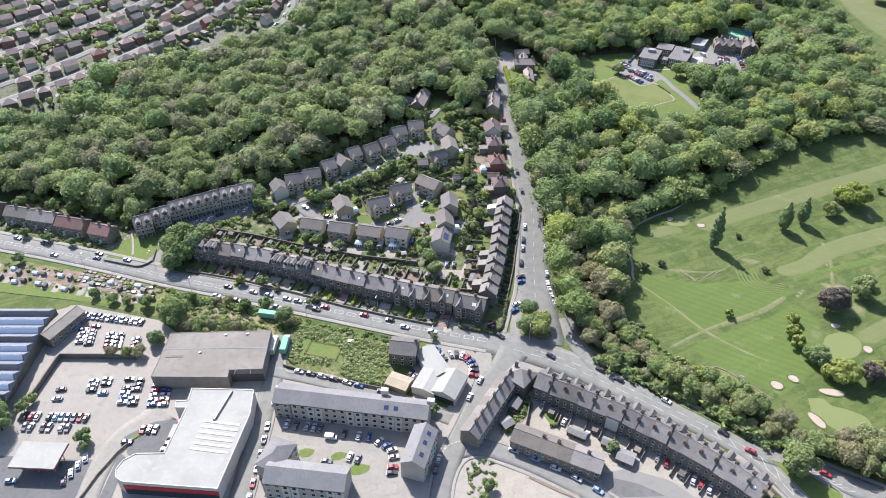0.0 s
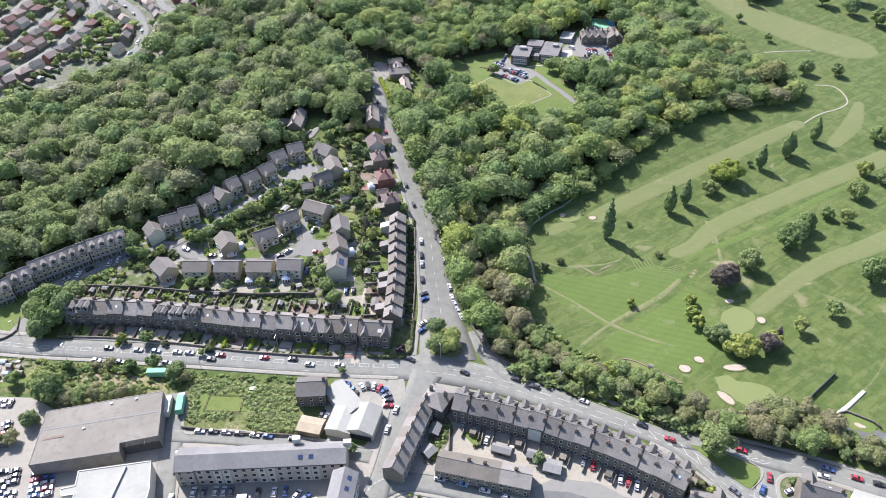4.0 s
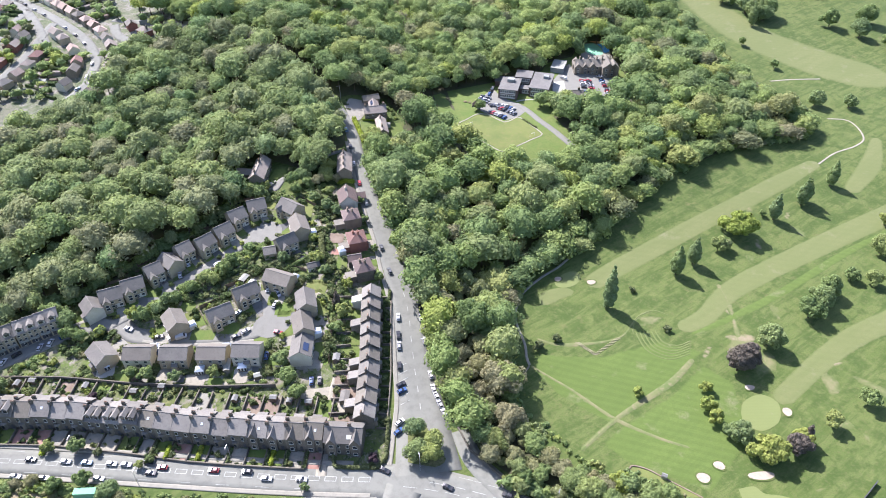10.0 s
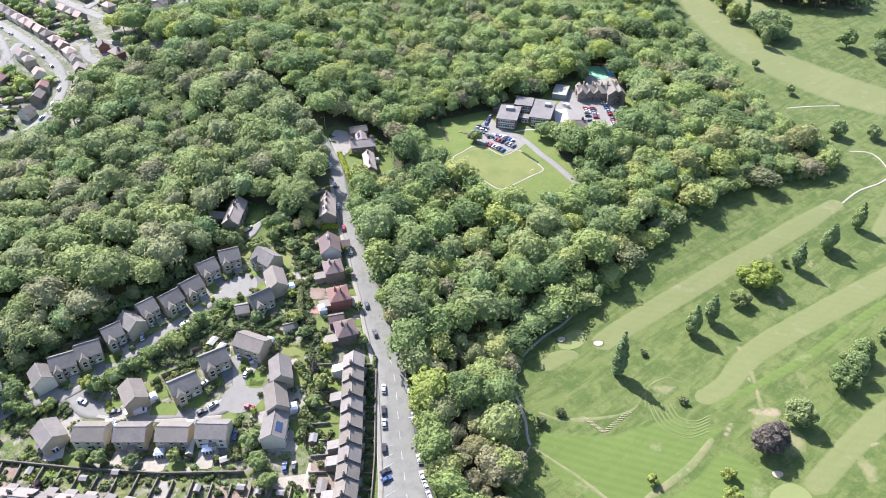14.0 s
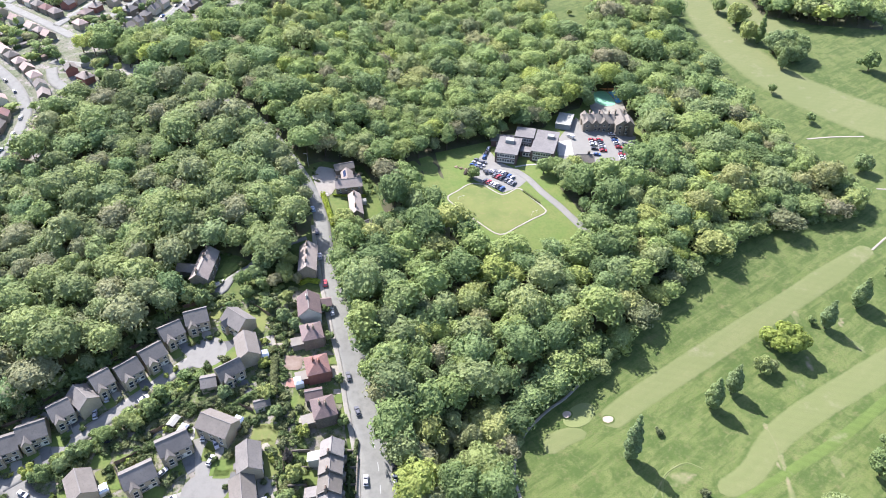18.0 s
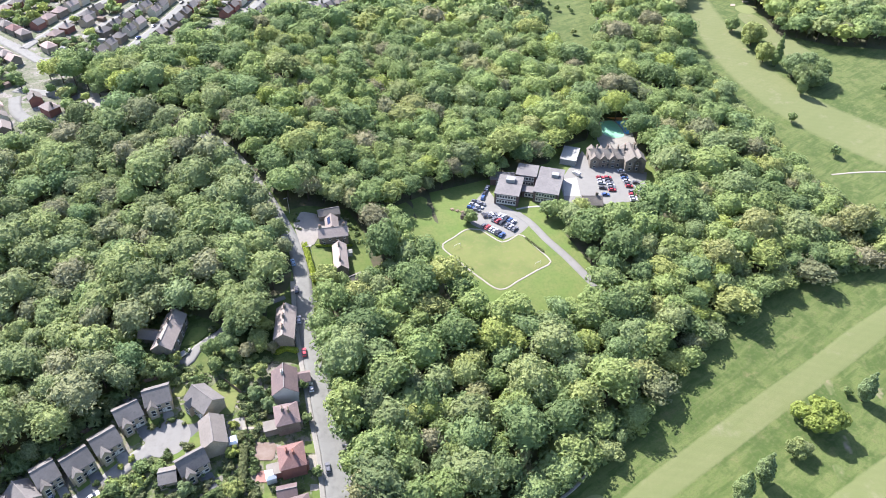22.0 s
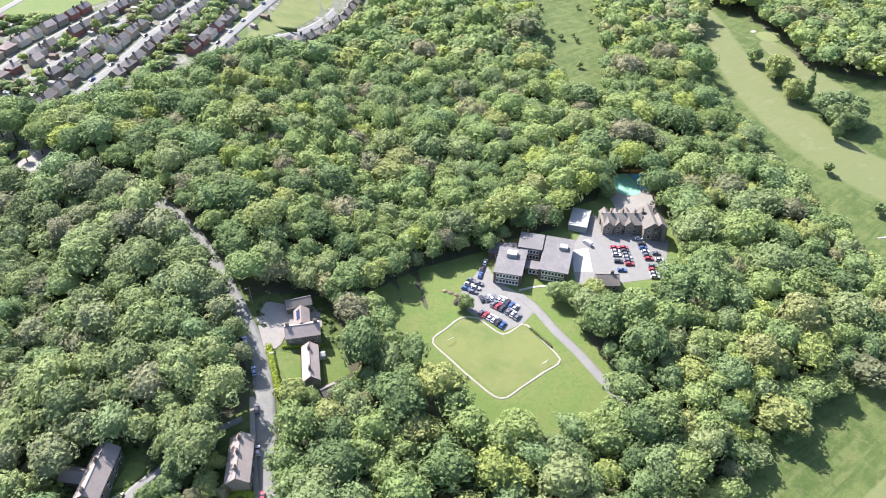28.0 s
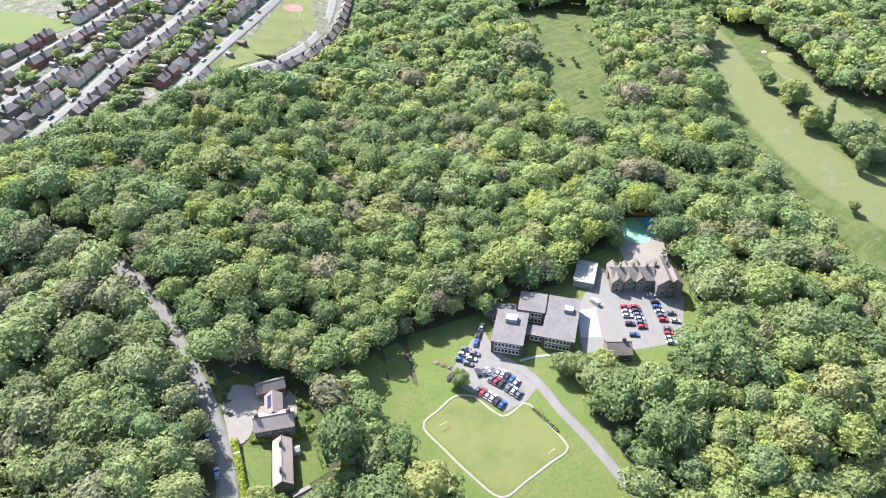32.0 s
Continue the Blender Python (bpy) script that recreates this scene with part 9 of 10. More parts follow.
thicket("wood_edge_shrubs", [(76, 224), (82, 212), (94, 197), (112, 186), (126, 174), (130, 178), (112, 192), (96, 203), (84, 226)], 3.4, "shrubs at the edge of the golf course", 10, (0.8, 2.0))
thicket("yard_shrubs", [(10, 146), (16, 148), (20, 144), (14, 136), (10, 130), (8, 138)], 2.4, "shrubs at a street corner", 11, (0.6, 1.3))
thicket("wood_edge_shrubs", [(62, 402), (70, 412), (78, 428), (64, 454), (70, 456), (84, 430), (74, 410), (64, 399)], 3.4, "shrubs at the edge of the wood", 12, (1.0, 2.4))

def fringe(line, width, seed, label, size=(1.8, 5.0), step=2.8):
    """Shrubs and low boughs that close the edge of a wood."""
    c = resample(line, 4.0, False)
    n = sideways(c)
    thicket("wood_edge_shrubs", [tuple(p) for p in c + n * width / 2] + [tuple(p) for p in (c - n * width / 2)[::-1]], step, label, seed, size)


fringe([(-232, 318), (-190, 309), (-160, 297), (-142, 307), (-113, 318.5), (-97, 323), (-64, 341), (-42, 352), (-26, 367), (-29, 378), (-26, 396)], 4.0, 13, "shrubs and low boughs at the foot of the hillside wood")
fringe([(77, 226), (79.5, 250), (88, 280), (106, 305), (139, 316), (202, 359), (249, 380.5), (313, 388), (320, 398), (311, 440), (307, 480), (309, 525), (314, 571)], 3.5, 14, "shrubs and low boughs where the wood meets the golf course")
fringe([(54.5, 226), (54, 240), (54, 262), (55.5, 282), (52.5, 305), (49, 335), (46, 362), (45.5, 385)], 2.6, 15, "shrubs along the wood beside the road")
fringe([(66, 199), (78, 190), (94, 179), (112, 165), (128, 151)], 4.0, 16, "roadside shrubs behind a wall")


thicket("bank_shrubs", [(-126, 241), (-100, 233.5), (-72, 225.5), (-22, 211), (-20, 207), (-66, 220), (-72, 214), (-100, 222), (-128, 230)], 2.2, "low shrubs on the bank below the main road", 17, (0.5, 1.6))


# ---- lawns, patios and beds of the estate gardens: place, length, width, turn ----
NEAR_LAWNS = ((-90.6, 307.5, 4.4, 3.8, -14), (-63.7, 316.9, 9.0, 4.3, -14), (-60.5, 294.1, 5.5, 3.1, -14), (-40.9, 288.6, 10.5, 4.7, -14), (-29.8, 289.3, 8.5, 5.6, -14), (-41.3, 296.3, 5.6, 4.8, -14), (-47.5, 305.2, 6.6, 5.0, -14), (-40.6, 304.1, 4.8, 4.0, -14), (-6.9, 293.1, 6.9, 5.8, -14), (-11.0, 299.7, 4.4, 5.5, -14), (-10.8, 268.3, 6.9, 4.7, -14), (-35.8, 264.2, 5.9, 3.9, -13), (-72.7, 275.0, 8.0, 4.1, -13), (-70.0, 263.8, 5.0, 4.7, -13))
FAR_LAWNS = ((10.8, 291.9, 2.9, 2.4, -14), (-6.2, 292.5, 5.8, 6.5, -14), (-10.7, 300.2, 3.9, 7.5, -14), (20.3, 312.1, 5.4, 5.4, -12), (35.1, 328.1, 4.4, 4.3, -8), (35.8, 310.9, 3.4, 4.3, -8), (36.7, 305.0, 4.0, 3.3, -7), (24.1, 288.8, 3.5, 3.7, -11), (23.0, 283.1, 4.4, 2.5, -11), (-4.5, 348.3, 5.1, 5.0, -14), (9.2, 358.5, 7.5, 5.3, -14))
DRY_LAWNS = ((8.5, 301.9, 8.4, 7.9, -14), (8.3, 302.2, 9.3, 6.3, -14), (7.8, 349.7, 4.8, 6.1, -14), (-9.2, 360.5, 4.5, 5.3, -14), (18.0, 340.2, 3.3, 2.9, -14))
PATIOS = ((-51.6, 272.3, 7.2, 5.0, -13), (-43.5, 266.6, 7.9, 4.9, -13), (1.8, 263.1, 10.8, 3.8, -14), (-31.0, 261.8, 3.5, 2.6, -13), (-25.9, 263.5, 5.9, 4.8, -13), (-56.3, 272.3, 4.8, 5.9, -13), (-18.7, 261.8, 3.1, 3.0, -13), (14.3, 338.7, 4.3, 2.7, -14), (22.5, 304.4, 4.3, 2.8, -11), (8.4, 297.2, 2.9, 3.1, -14), (35.5, 322.5, 4.8, 5.4, -7), (35.3, 313.7, 3.4, 2.2, -8), (22.6, 337.4, 8.0, 2.2, -11))
BEDS = ((19.7, 329.5, 7.4, 6.5, -13),)
DECKS = ((20.2, 320.3, 6.9, 3.9, -12),)


def plot(x, y, L, W, turn):
    a = radians(turn)
    return [(x + u * L / 2 * math.cos(a) - v * W / 2 * math.sin(a), y + u * L / 2 * math.sin(a) + v * W / 2 * math.cos(a)) for u, v in ((-1, -1), (1, -1), (1, 1), (-1, 1))]


for name, spots, mat, words, lift in (("garden_lawn", NEAR_LAWNS + FAR_LAWNS, "lawn", "small bright green garden lawn", 0.215), ("garden_lawn", DRY_LAWNS, "dry_lawn", "sun-dried yellowish garden lawn", 0.22), ("patio", PATIOS, "gravel", "pale paved garden patio", 0.235), ("garden_bed", BEDS, "earth", "dug brown garden bed", 0.23), ("deck", DECKS, "red_paving", "reddish garden deck", 0.24)):
    for spot in spots:
        sheet(name, plot(*spot), mat, lift, words, "garden", step=3)
OPEN_PLOTS = [(q[0], q[1], 0.3 * (q[2] + q[3])) for q in NEAR_LAWNS + FAR_LAWNS + DRY_LAWNS + PATIOS + BEDS + DECKS]


def clear_of(p, stands, gap):
    return all((p[0] - s[0]) ** 2 + (p[1] - s[1]) ** 2 > gap * gap for s in stands)


def infill(name, poly, step, seed, label, size, roads, gap=3.6, share=0.55, leaves="hedge_leaves"):
    """Shrubs between houses, off the roads and drives."""
    stands = [(h[0], h[1]) for h in ESTATE_HOUSES + ESTATE_MORE]
    line = np.vstack([resample(r, 2.0) for r in roads or [[(900, 0), (904, 0)]]])
    spots, rng = scatter(poly, step, seed)
    spots = np.array([p for p in spots if clear_of(p, stands, 7.6) and (np.hypot(*(line - p).T) > gap + 1.2).all() and rng.uniform() < share * (1.5 if noise.noise((p[0] / 5, p[1] / 5, seed)) > -0.05 else 0.3) and all((p[0] - q[0]) ** 2 + (p[1] - q[1]) ** 2 > q[2] ** 2 for q in OPEN_PLOTS)])
    kinds = [crown_arrays(220 + k, 1.0, 1.1, 44, 0.2, 7, 9, 4) for k in range(5)]
    vs, fs, ts, n = [], [], [], 0
    for x, y in spots:
        v, f = kinds[rng.integers(5)]
        s = rng.uniform(*size)
        vs.append(v * np.array((s, s, s * rng.uniform(0.6, 1.2))) + np.array((x, y, height(x, y) - 0.1)))
        fs.append(f + n)
        ts.append(np.full(len(v), rng.uniform()))
        n += len(v)
    return tagged(new(name, array_mesh(name, np.vstack(vs), np.vstack(fs), [leaves], np.concatenate(ts), smooth=True)), label, "shrubs", "", "stuff")


CULS = [ESTATE, [(-80, 304.5), (-72, 308), (-62.2, 313.4), (-49.1, 320.6), (-35.5, 328.3), (-23.7, 336.2), (-12.7, 342)], [(-12.8, 285), (-13, 295), (-14.1, 306)], [(-18, 342), (-6, 342)], [(-20, 286), (-5, 286)]]
infill("garden_shrubs", [(-100, 318), (-62, 338), (-24, 364), (22, 362), (22, 300), (10, 262), (-20, 262), (-92, 282), (-100, 296)], 2.0, 21, "mixed shrubs and small trees of the estate gardens", (0.5, 2.3), CULS)
infill("garden_shrubs", [(11, 300), (24, 298), (24, 362), (12, 360)], 2.4, 22, "mixed shrubs of long back gardens", (0.5, 1.8), CULS)
infill("garden_shrubs", [(-240, 312), (-230, 300), (-176, 288), (-160, 288), (-162, 298), (-190, 306)], 2.8, 23, "mixed shrubs behind older houses", (0.6, 1.8), CULS)
infill("garden_shrubs", [(-240, 290), (-168, 270), (-166, 276), (-240, 297)], 2.6, 24, "front garden shrubs by the main road", (0.5, 1.4), [MAIN], 6)
infill("garden_shrubs", [(-26, 368), (-26, 396), (-4, 396), (8, 386), (20, 380), (20, 370)], 2.6, 25, "shrubs in a woodland garden", (0.7, 2.0), [[(-13.9, 384), (-13, 392), (-15, 376)], [(16, 392), (8, 385), (2, 376), (-4, 372)], [(-4, 386), (-3, 380)]], 4.2)

infill("garden_shrubs", [(-130, 298), (-122, 278), (-100, 272), (-100, 296), (-112, 300)], 2.4, 26, "shrubs on a grassy corner plot", (0.7, 2.2), CULS, 5.0, 0.7, "leaves")
infill("tall_shrubs", [(-69, 304), (-66, 302), (-55, 306.5), (-44, 312.5), (-34, 317.5), (-22, 325), (-13, 331), (-16, 336), (-24, 332), (-36, 325), (-46, 319.5), (-57, 312.5)], 2.6, 27, "belt of tall shrubs and young trees between estate roads", (1.4, 3.2), [], 0, 0.95, "leaves")
infill("tall_shrubs", [(-104, 279), (-74, 273.5), (-49, 264.5), (-17, 254), (-16, 257), (-48, 268), (-74, 277), (-103, 283)], 2.2, 28, "dark shrubs along a retaining wall", (0.7, 1.7), [], 0, 0.75)
infill("tall_shrubs", [(-96, 290), (-80, 280), (-60, 276), (-60, 280), (-80, 288), (-92, 298)], 2.5, 29, "shrubs behind a house", (0.8, 2.2), CULS, 4.2, 0.8, "leaves")

# conservatories, garden rooms and patios of the estate
def conservatory_thing(x, y, turn, L, W, words):
    ob = thing("conservatory", x, y, turn, words, "conservatory", "estate conservatories")
    part("base", Geo().box(-L / 2, L / 2, -W / 2, W / 2, -1.2, 0.6), "sandstone", ob)
    part("frame", Geo().box(-L / 2 + 0.05, L / 2 - 0.05, -W / 2 + 0.05, W / 2 - 0.05, 0.6, 2.3), "white_frame", ob)
    for k in range(max(2, int(L))):
        u = -L / 2 + (k + 0.5) * L / max(2, int(L))
        for v in (-W / 2, W / 2):
            part("pane", Geo().box(u - 0.36, u + 0.36, v - 0.06, v + 0.06, 0.75, 2.15), "glass", ob)
    part("glass_roof", Geo().prism([(-L / 2 - 0.1, -W / 2 - 0.1), (L / 2 + 0.1, -W / 2 - 0.1), (L / 2 + 0.1, W / 2 + 0.1), (-L / 2 - 0.1, W / 2 + 0.1)], 2.3, 3.1, 0.5), "rooflight", ob)


for x, y, turn, L, W in ((-79.5, 281.2, 20, 3.6, 3.0), (-41.4, 270.2, -6, 3.4, 3.2), (-24.6, 267.6, -4, 3.6, 3.0), (2.6, 268, 75, 3.4, 2.6), (-19.6, 309.8, 58, 3.6, 2.8)):
    sheet("patio", [(x - L, y - W - 1), (x + L, y - W - 1.6), (x + L, y + 1), (x - L, y + 1.4)], "white_concrete" if L > 3.5 else "paving", 0.19, "pale paved patio behind a house", "patio", step=3)
    conservatory_thing(x, y, turn, L, W, "white-framed glass conservatory behind a house")
for x, y, turn, L, W, mat, words in ((-30.6, 269.8, 84, 6.2, 2.4, "white_roof", "long white-roofed garden store"), (-23.1, 313.6, 58, 4.4, 2.8, "white_roof", "pale flat-roofed garden room"), (-19, 262, 10, 2.4, 2.2, "white_roof", "small white garden hut"), (12.8, 262.6, 75, 3.4, 2.6, "felt_roof", "small grey-roofed garden shed"),
                                     (-56, 266, -15, 2.4, 2.0, "felt_roof", "small dark garden shed"), (-67, 273, -15, 2.6, 2.0, "timber", "small brown timber garden shed"), (24.4, 256, 78, 3, 2.2, "felt_roof", "small grey back yard shed"), (21.4, 244, 78, 3, 2.2, "felt_roof", "small grey back yard shed"), (14, 244, 75, 5.2, 3.4, "grey_tile", "grey stone garage by the back lane")):
    ob = thing("shed", x, y, turn, words, "shed", "estate sheds")
    part("wall", gable_walls(L, W, 2.0, 0.5, 1.2), "timber" if L < 4 else "sandstone", ob)
    part("roof", gable_roof(L, W, 2.0, 0.5, 0.15, 0.15, 0.08), mat, ob)

# ---- gardens of the terraces ----
pick = random.Random(31)
c = resample(FRONT, 0.5, False)
n = sideways(c)
strip = [tuple(p) for p in (c + n * 9.4)[::16]] + [tuple(p) for p in (c + n * 19)[::-16]]
infill("garden_shrubs", strip, 2.1, 41, "mixed shrubs and climbers of the terrace back gardens", (0.4, 1.5), [], 0, 0.5)
strip = [tuple(p) for p in (c - n * 6.4)[::16]] + [tuple(p) for p in (c - n * 12)[::-16]]
infill("garden_shrubs", strip, 2.2, 42, "mixed shrubs of the terrace front gardens", (0.4, 1.2), [], 0, 0.45)
for i in range(20):
    j = min(len(c) - 1, int(len(c) * i / 19))
    a, b, d = c[j] - n[j] * 5.0, c[j] - n[j] * 12.3, c[j] + n[j] * 8.6
    stone_wall([tuple(a), tuple(b)], 1.0, 0.3)
    stone_wall([tuple(d), tuple(c[j] + n[j] * 17.5)], 1.3, 0.3)
for i in range(19):
    j, k = int(len(c) * i / 19), min(len(c) - 1, int(len(c) * (i + 1) / 19))
    mid = [tuple(c[j] - n[j] * 5.2 + (c[k] - c[j]) * 0.06), tuple(c[j] - n[j] * 11.9 + (c[k] - c[j]) * 0.06), tuple(c[k] - n[k] * 11.9 - (c[k] - c[j]) * 0.06), tuple(c[k] - n[k] * 5.2 - (c[k] - c[j]) * 0.06)]
    mat, words = pick.choice((("lawn", "small green front garden lawn"), ("paving", "pale paved front garden"), ("gravel", "gravelled front garden"), ("red_paving", "reddish paved front garden"), ("lawn", "small green front garden lawn"), ("earth", "bare earth front garden bed")))
    sheet("front_garden", mid, mat, 0.2, words, "garden", step=3)
    if pick.random() < 0.55:
        s = c[j] + (c[k] - c[j]) * 0.12
        hedge("hedge", [tuple(s - n[j] * 6), tuple(s - n[j] * 11.5)], 1.0, pick.uniform(1.0, 1.6))
    if pick.random() < 0.6:
        s = c[j] + (c[k] - c[j]) * pick.uniform(0.3, 0.7) - n[j] * pick.uniform(7, 11)
        tree(f"bush{pick.randrange(3)}", s[0], s[1], pick.uniform(0.7, 1.1), "front garden bushes")
    back = [tuple(c[j] + n[j] * 8.8 + (c[k] - c[j]) * 0.06), tuple(c[k] + n[k] * 8.8 - (c[k] - c[j]) * 0.06), tuple(c[k] + n[k] * 17 - (c[k] - c[j]) * 0.06), tuple(c[j] + n[j] * 17 + (c[k] - c[j]) * 0.06)]
    mat, words = pick.choice((("lawn", "small green back garden lawn"), ("garden_ground", "overgrown back garden"), ("scrub", "overgrown back garden"), ("garden_ground", "mixed beds of a back garden"), ("paving", "paved back yard"), ("earth", "dug back garden soil")))
    sheet("back_garden", back, mat, 0.2, words, "garden", step=3)
    if pick.random() < 0.5:
        s = c[j] + (c[k] - c[j]) * pick.uniform(0.3, 0.7) + n[j] * pick.uniform(12, 16.5)
        if pick.random() < 0.5:
            shed = thing("shed", s[0], s[1], pick.choice((-17, 73)), "small timber garden shed", "shed", "garden sheds")
            part("wall", gable_walls(2.6, 2.0, 1.9, 0.5, 1.0), "timber", shed)
            part("roof", gable_roof(2.6, 2.0, 1.9, 0.5, 0.15, 0.15, 0.08), "felt_roof", shed)
        else:
            tree(f"bush{pick.randrange(3)}", s[0], s[1], pick.uniform(0.8, 1.3), "back garden bushes")
stone_wall([tuple(p) for p in (c - n * 12.4)[::12]], 0.9, 0.4, "sooty_stone", "low dark stone front wall along the pavement")
stone_wall([(-120, 286), (-96, 280), (-70, 271), (-40, 262), (-12, 256)], 1.8, 0.4, "sooty_stone", "long dark retaining wall behind the gardens")
hedge("hedge", [(7.2, 221), (7.2, 216.4), (14, 214.4), (22, 212.6), (25.6, 216), (27.4, 224), (29, 232)], 1.3, 1.4)
BACKLINE = [(19.8, 229.5), (22.6, 241.3), (25.4, 253.9), (27.5, 267.3), (29.5, 279.3), (31.4, 290.5)]
c = resample(BACKLINE, 0.5, False)
n = sideways(c)
strip = [tuple(p) for p in (c + n * 7)[::16]] + [tuple(p) for p in (c + n * 14.5)[::-16]]
infill("garden_shrubs", strip, 1.9, 43, "mixed shrubs of narrow back gardens", (0.4, 1.4), [], 0, 0.6)
strip = [tuple(p) for p in (c - n * 4.8)[::16]] + [tuple(p) for p in (c - n * 7.8)[::-16]]
infill("garden_shrubs", strip, 1.6, 44, "front garden shrubs of a stepped terrace", (0.4, 1.1), [], 0, 0.7)
for i in range(11):
    j = min(len(c) - 1, int(len(c) * i / 10))
    stone_wall([tuple(c[j] + n[j] * 8.2), tuple(c[j] + n[j] * 14.5)], 1.3, 0.3)
    stone_wall([tuple(c[j] - n[j] * 4.3), tuple(c[j] - n[j] * 8.0)], 0.9, 0.3)
    if i < 10:
        k = min(len(c) - 1, int(len(c) * (i + 1) / 10))
        g = [tuple(c[j] + n[j] * 4.6 + (c[k] - c[j]) * 0.07), tuple(c[k] + n[k] * 4.6 - (c[k] - c[j]) * 0.07), tuple(c[k] + n[k] * 14 - (c[k] - c[j]) * 0.07), tuple(c[j] + n[j] * 14 + (c[k] - c[j]) * 0.07)]
        mat, words = pick.choice((("lawn", "narrow green back garden"), ("paving", "paved back yard"), ("gravel", "gravelled back yard"), ("earth", "dug back garden soil")))
        sheet("back_garden", g, mat, 0.2, words, "garden", step=3)
        s = c[j] + (c[k] - c[j]) * 0.5
        for off in (pick.uniform(9, 13), -pick.uniform(5.6, 7.2)):
            tree(f"bush{pick.randrange(3)}", *(s + n[j] * off), pick.uniform(0.7, 1.2), "terrace garden bushes")
stone_wall([tuple(p) for p in (c - n * 8.1)[::10]], 0.9, 0.4, "sooty_stone", "low dark stone front wall along the pavement")
hedge("hedge", [(13.2, 331.7), (12.8, 324.3), (12.4, 317.8)], 3.0, 2.6, label="thick dark clipped hedge between gardens")
hedge("hedge", [(-16.2, 317.5), (-11.2, 319.9), (-4.0, 321.4), (2.8, 322.6)], 1.8, 1.3, label="pale yellow-green garden hedge")
hedge("hedge", [(-5.1, 314.2), (3.5, 318.4), (11.2, 320.0)], 2.2, 2.0, label="dark hedge across a sloping garden")
hedge("hedge", [(39.5, 292.9), (37.5, 284.6)], 1.4, 1.4, label="bright green front hedge")
hedge("hedge", [(-36.4, 316.1), (-27.9, 318.4), (-23.1, 321.2), (-16.4, 328.4)], 1.6, 1.8, label="green hedge along a sloping garden")
hedge("hedge", [(34.8, 294), (35.6, 285), (34.8, 276)], 1.1, 1.3)
for x, y in ((-51.9, 235.6), (-40.5, 232.6), (-14.6, 224.6), (-96.5, 247.4)):
    hedge("hedge", [(x + 0.7, y + 2.4), (x, y), (x - 0.6, y - 2.0)], 1.7, 1.6, "bright_hedge", "rounded bright green hedge in a front garden")
# small lawns, drives and fences of the estate
for k, (x, y, turn, L, W, tone) in enumerate(ESTATE_HOUSES + ESTATE_MORE):
    a = radians(turn)
    ux, uy, vx, vy = math.cos(a), math.sin(a), -math.sin(a), math.cos(a)

    def at(u, v):
        return (x + u * ux + v * vx, y + u * uy + v * vy)

    sheet("drive", [at(L * 0.05, -W / 2 - 0.2), at(L * 0.05, -W / 2 - 6.5), at(L * 0.45, -W / 2 - 6.5), at(L * 0.45, -W / 2 - 0.2)], "paving" if k % 2 else "dark_asphalt", 0.17, "short house drive", "drive", step=3)
    sheet("front_lawn", [at(-L * 0.48, -W / 2 - 0.4), at(-L * 0.48, -W / 2 - 5.5), at(0, -W / 2 - 5.5), at(0, -W / 2 - 0.4)], "lawn", 0.16, "small green front lawn", "lawn", step=3)
    sheet("back_lawn", [at(-L * 0.5, W / 2 + 0.4), at(L * 0.5, W / 2 + 0.4), at(L * 0.5, W / 2 + 6.5), at(-L * 0.5, W / 2 + 6.5)], ("lawn", "dry_lawn", "paving")[k % 3], 0.15, "small back garden", "garden", step=3)
    spot = at(0, W / 2 + 6.8)
    if min(np.hypot(*(resample(r, 2.0) - spot).T).min() for r in CULS) < 9:
        continue
    f = thing("garden_fence", *spot, turn, "brown timber garden fence", "fence", "estate fences")
    part("rails", Geo().box(-L * 0.55, L * 0.55, -0.03, 0.03, 0.4, 0.5).box(-L * 0.55, L * 0.55, -0.03, 0.03, 1.3, 1.4), "timber", f)
    for q in range(6):
        part("fence_panel", Geo().box(-L * 0.55 + q * L * 0.183 + 0.05, -L * 0.55 + (q + 1) * L * 0.183 - 0.05, -0.06, -0.03, -0.6, 1.7), "timber", f)
    for q in range(3):
        s = at(pick.uniform(-0.5, 0.5) * L, pick.choice((-W / 2 - 5, W / 2 + 5.5, W / 2 + 3)))
        tree(pick.choice(("bush0", "bush1", "bush2", "gold_bush")), s[0], s[1], pick.uniform(0.6, 1.1), "estate garden bushes")

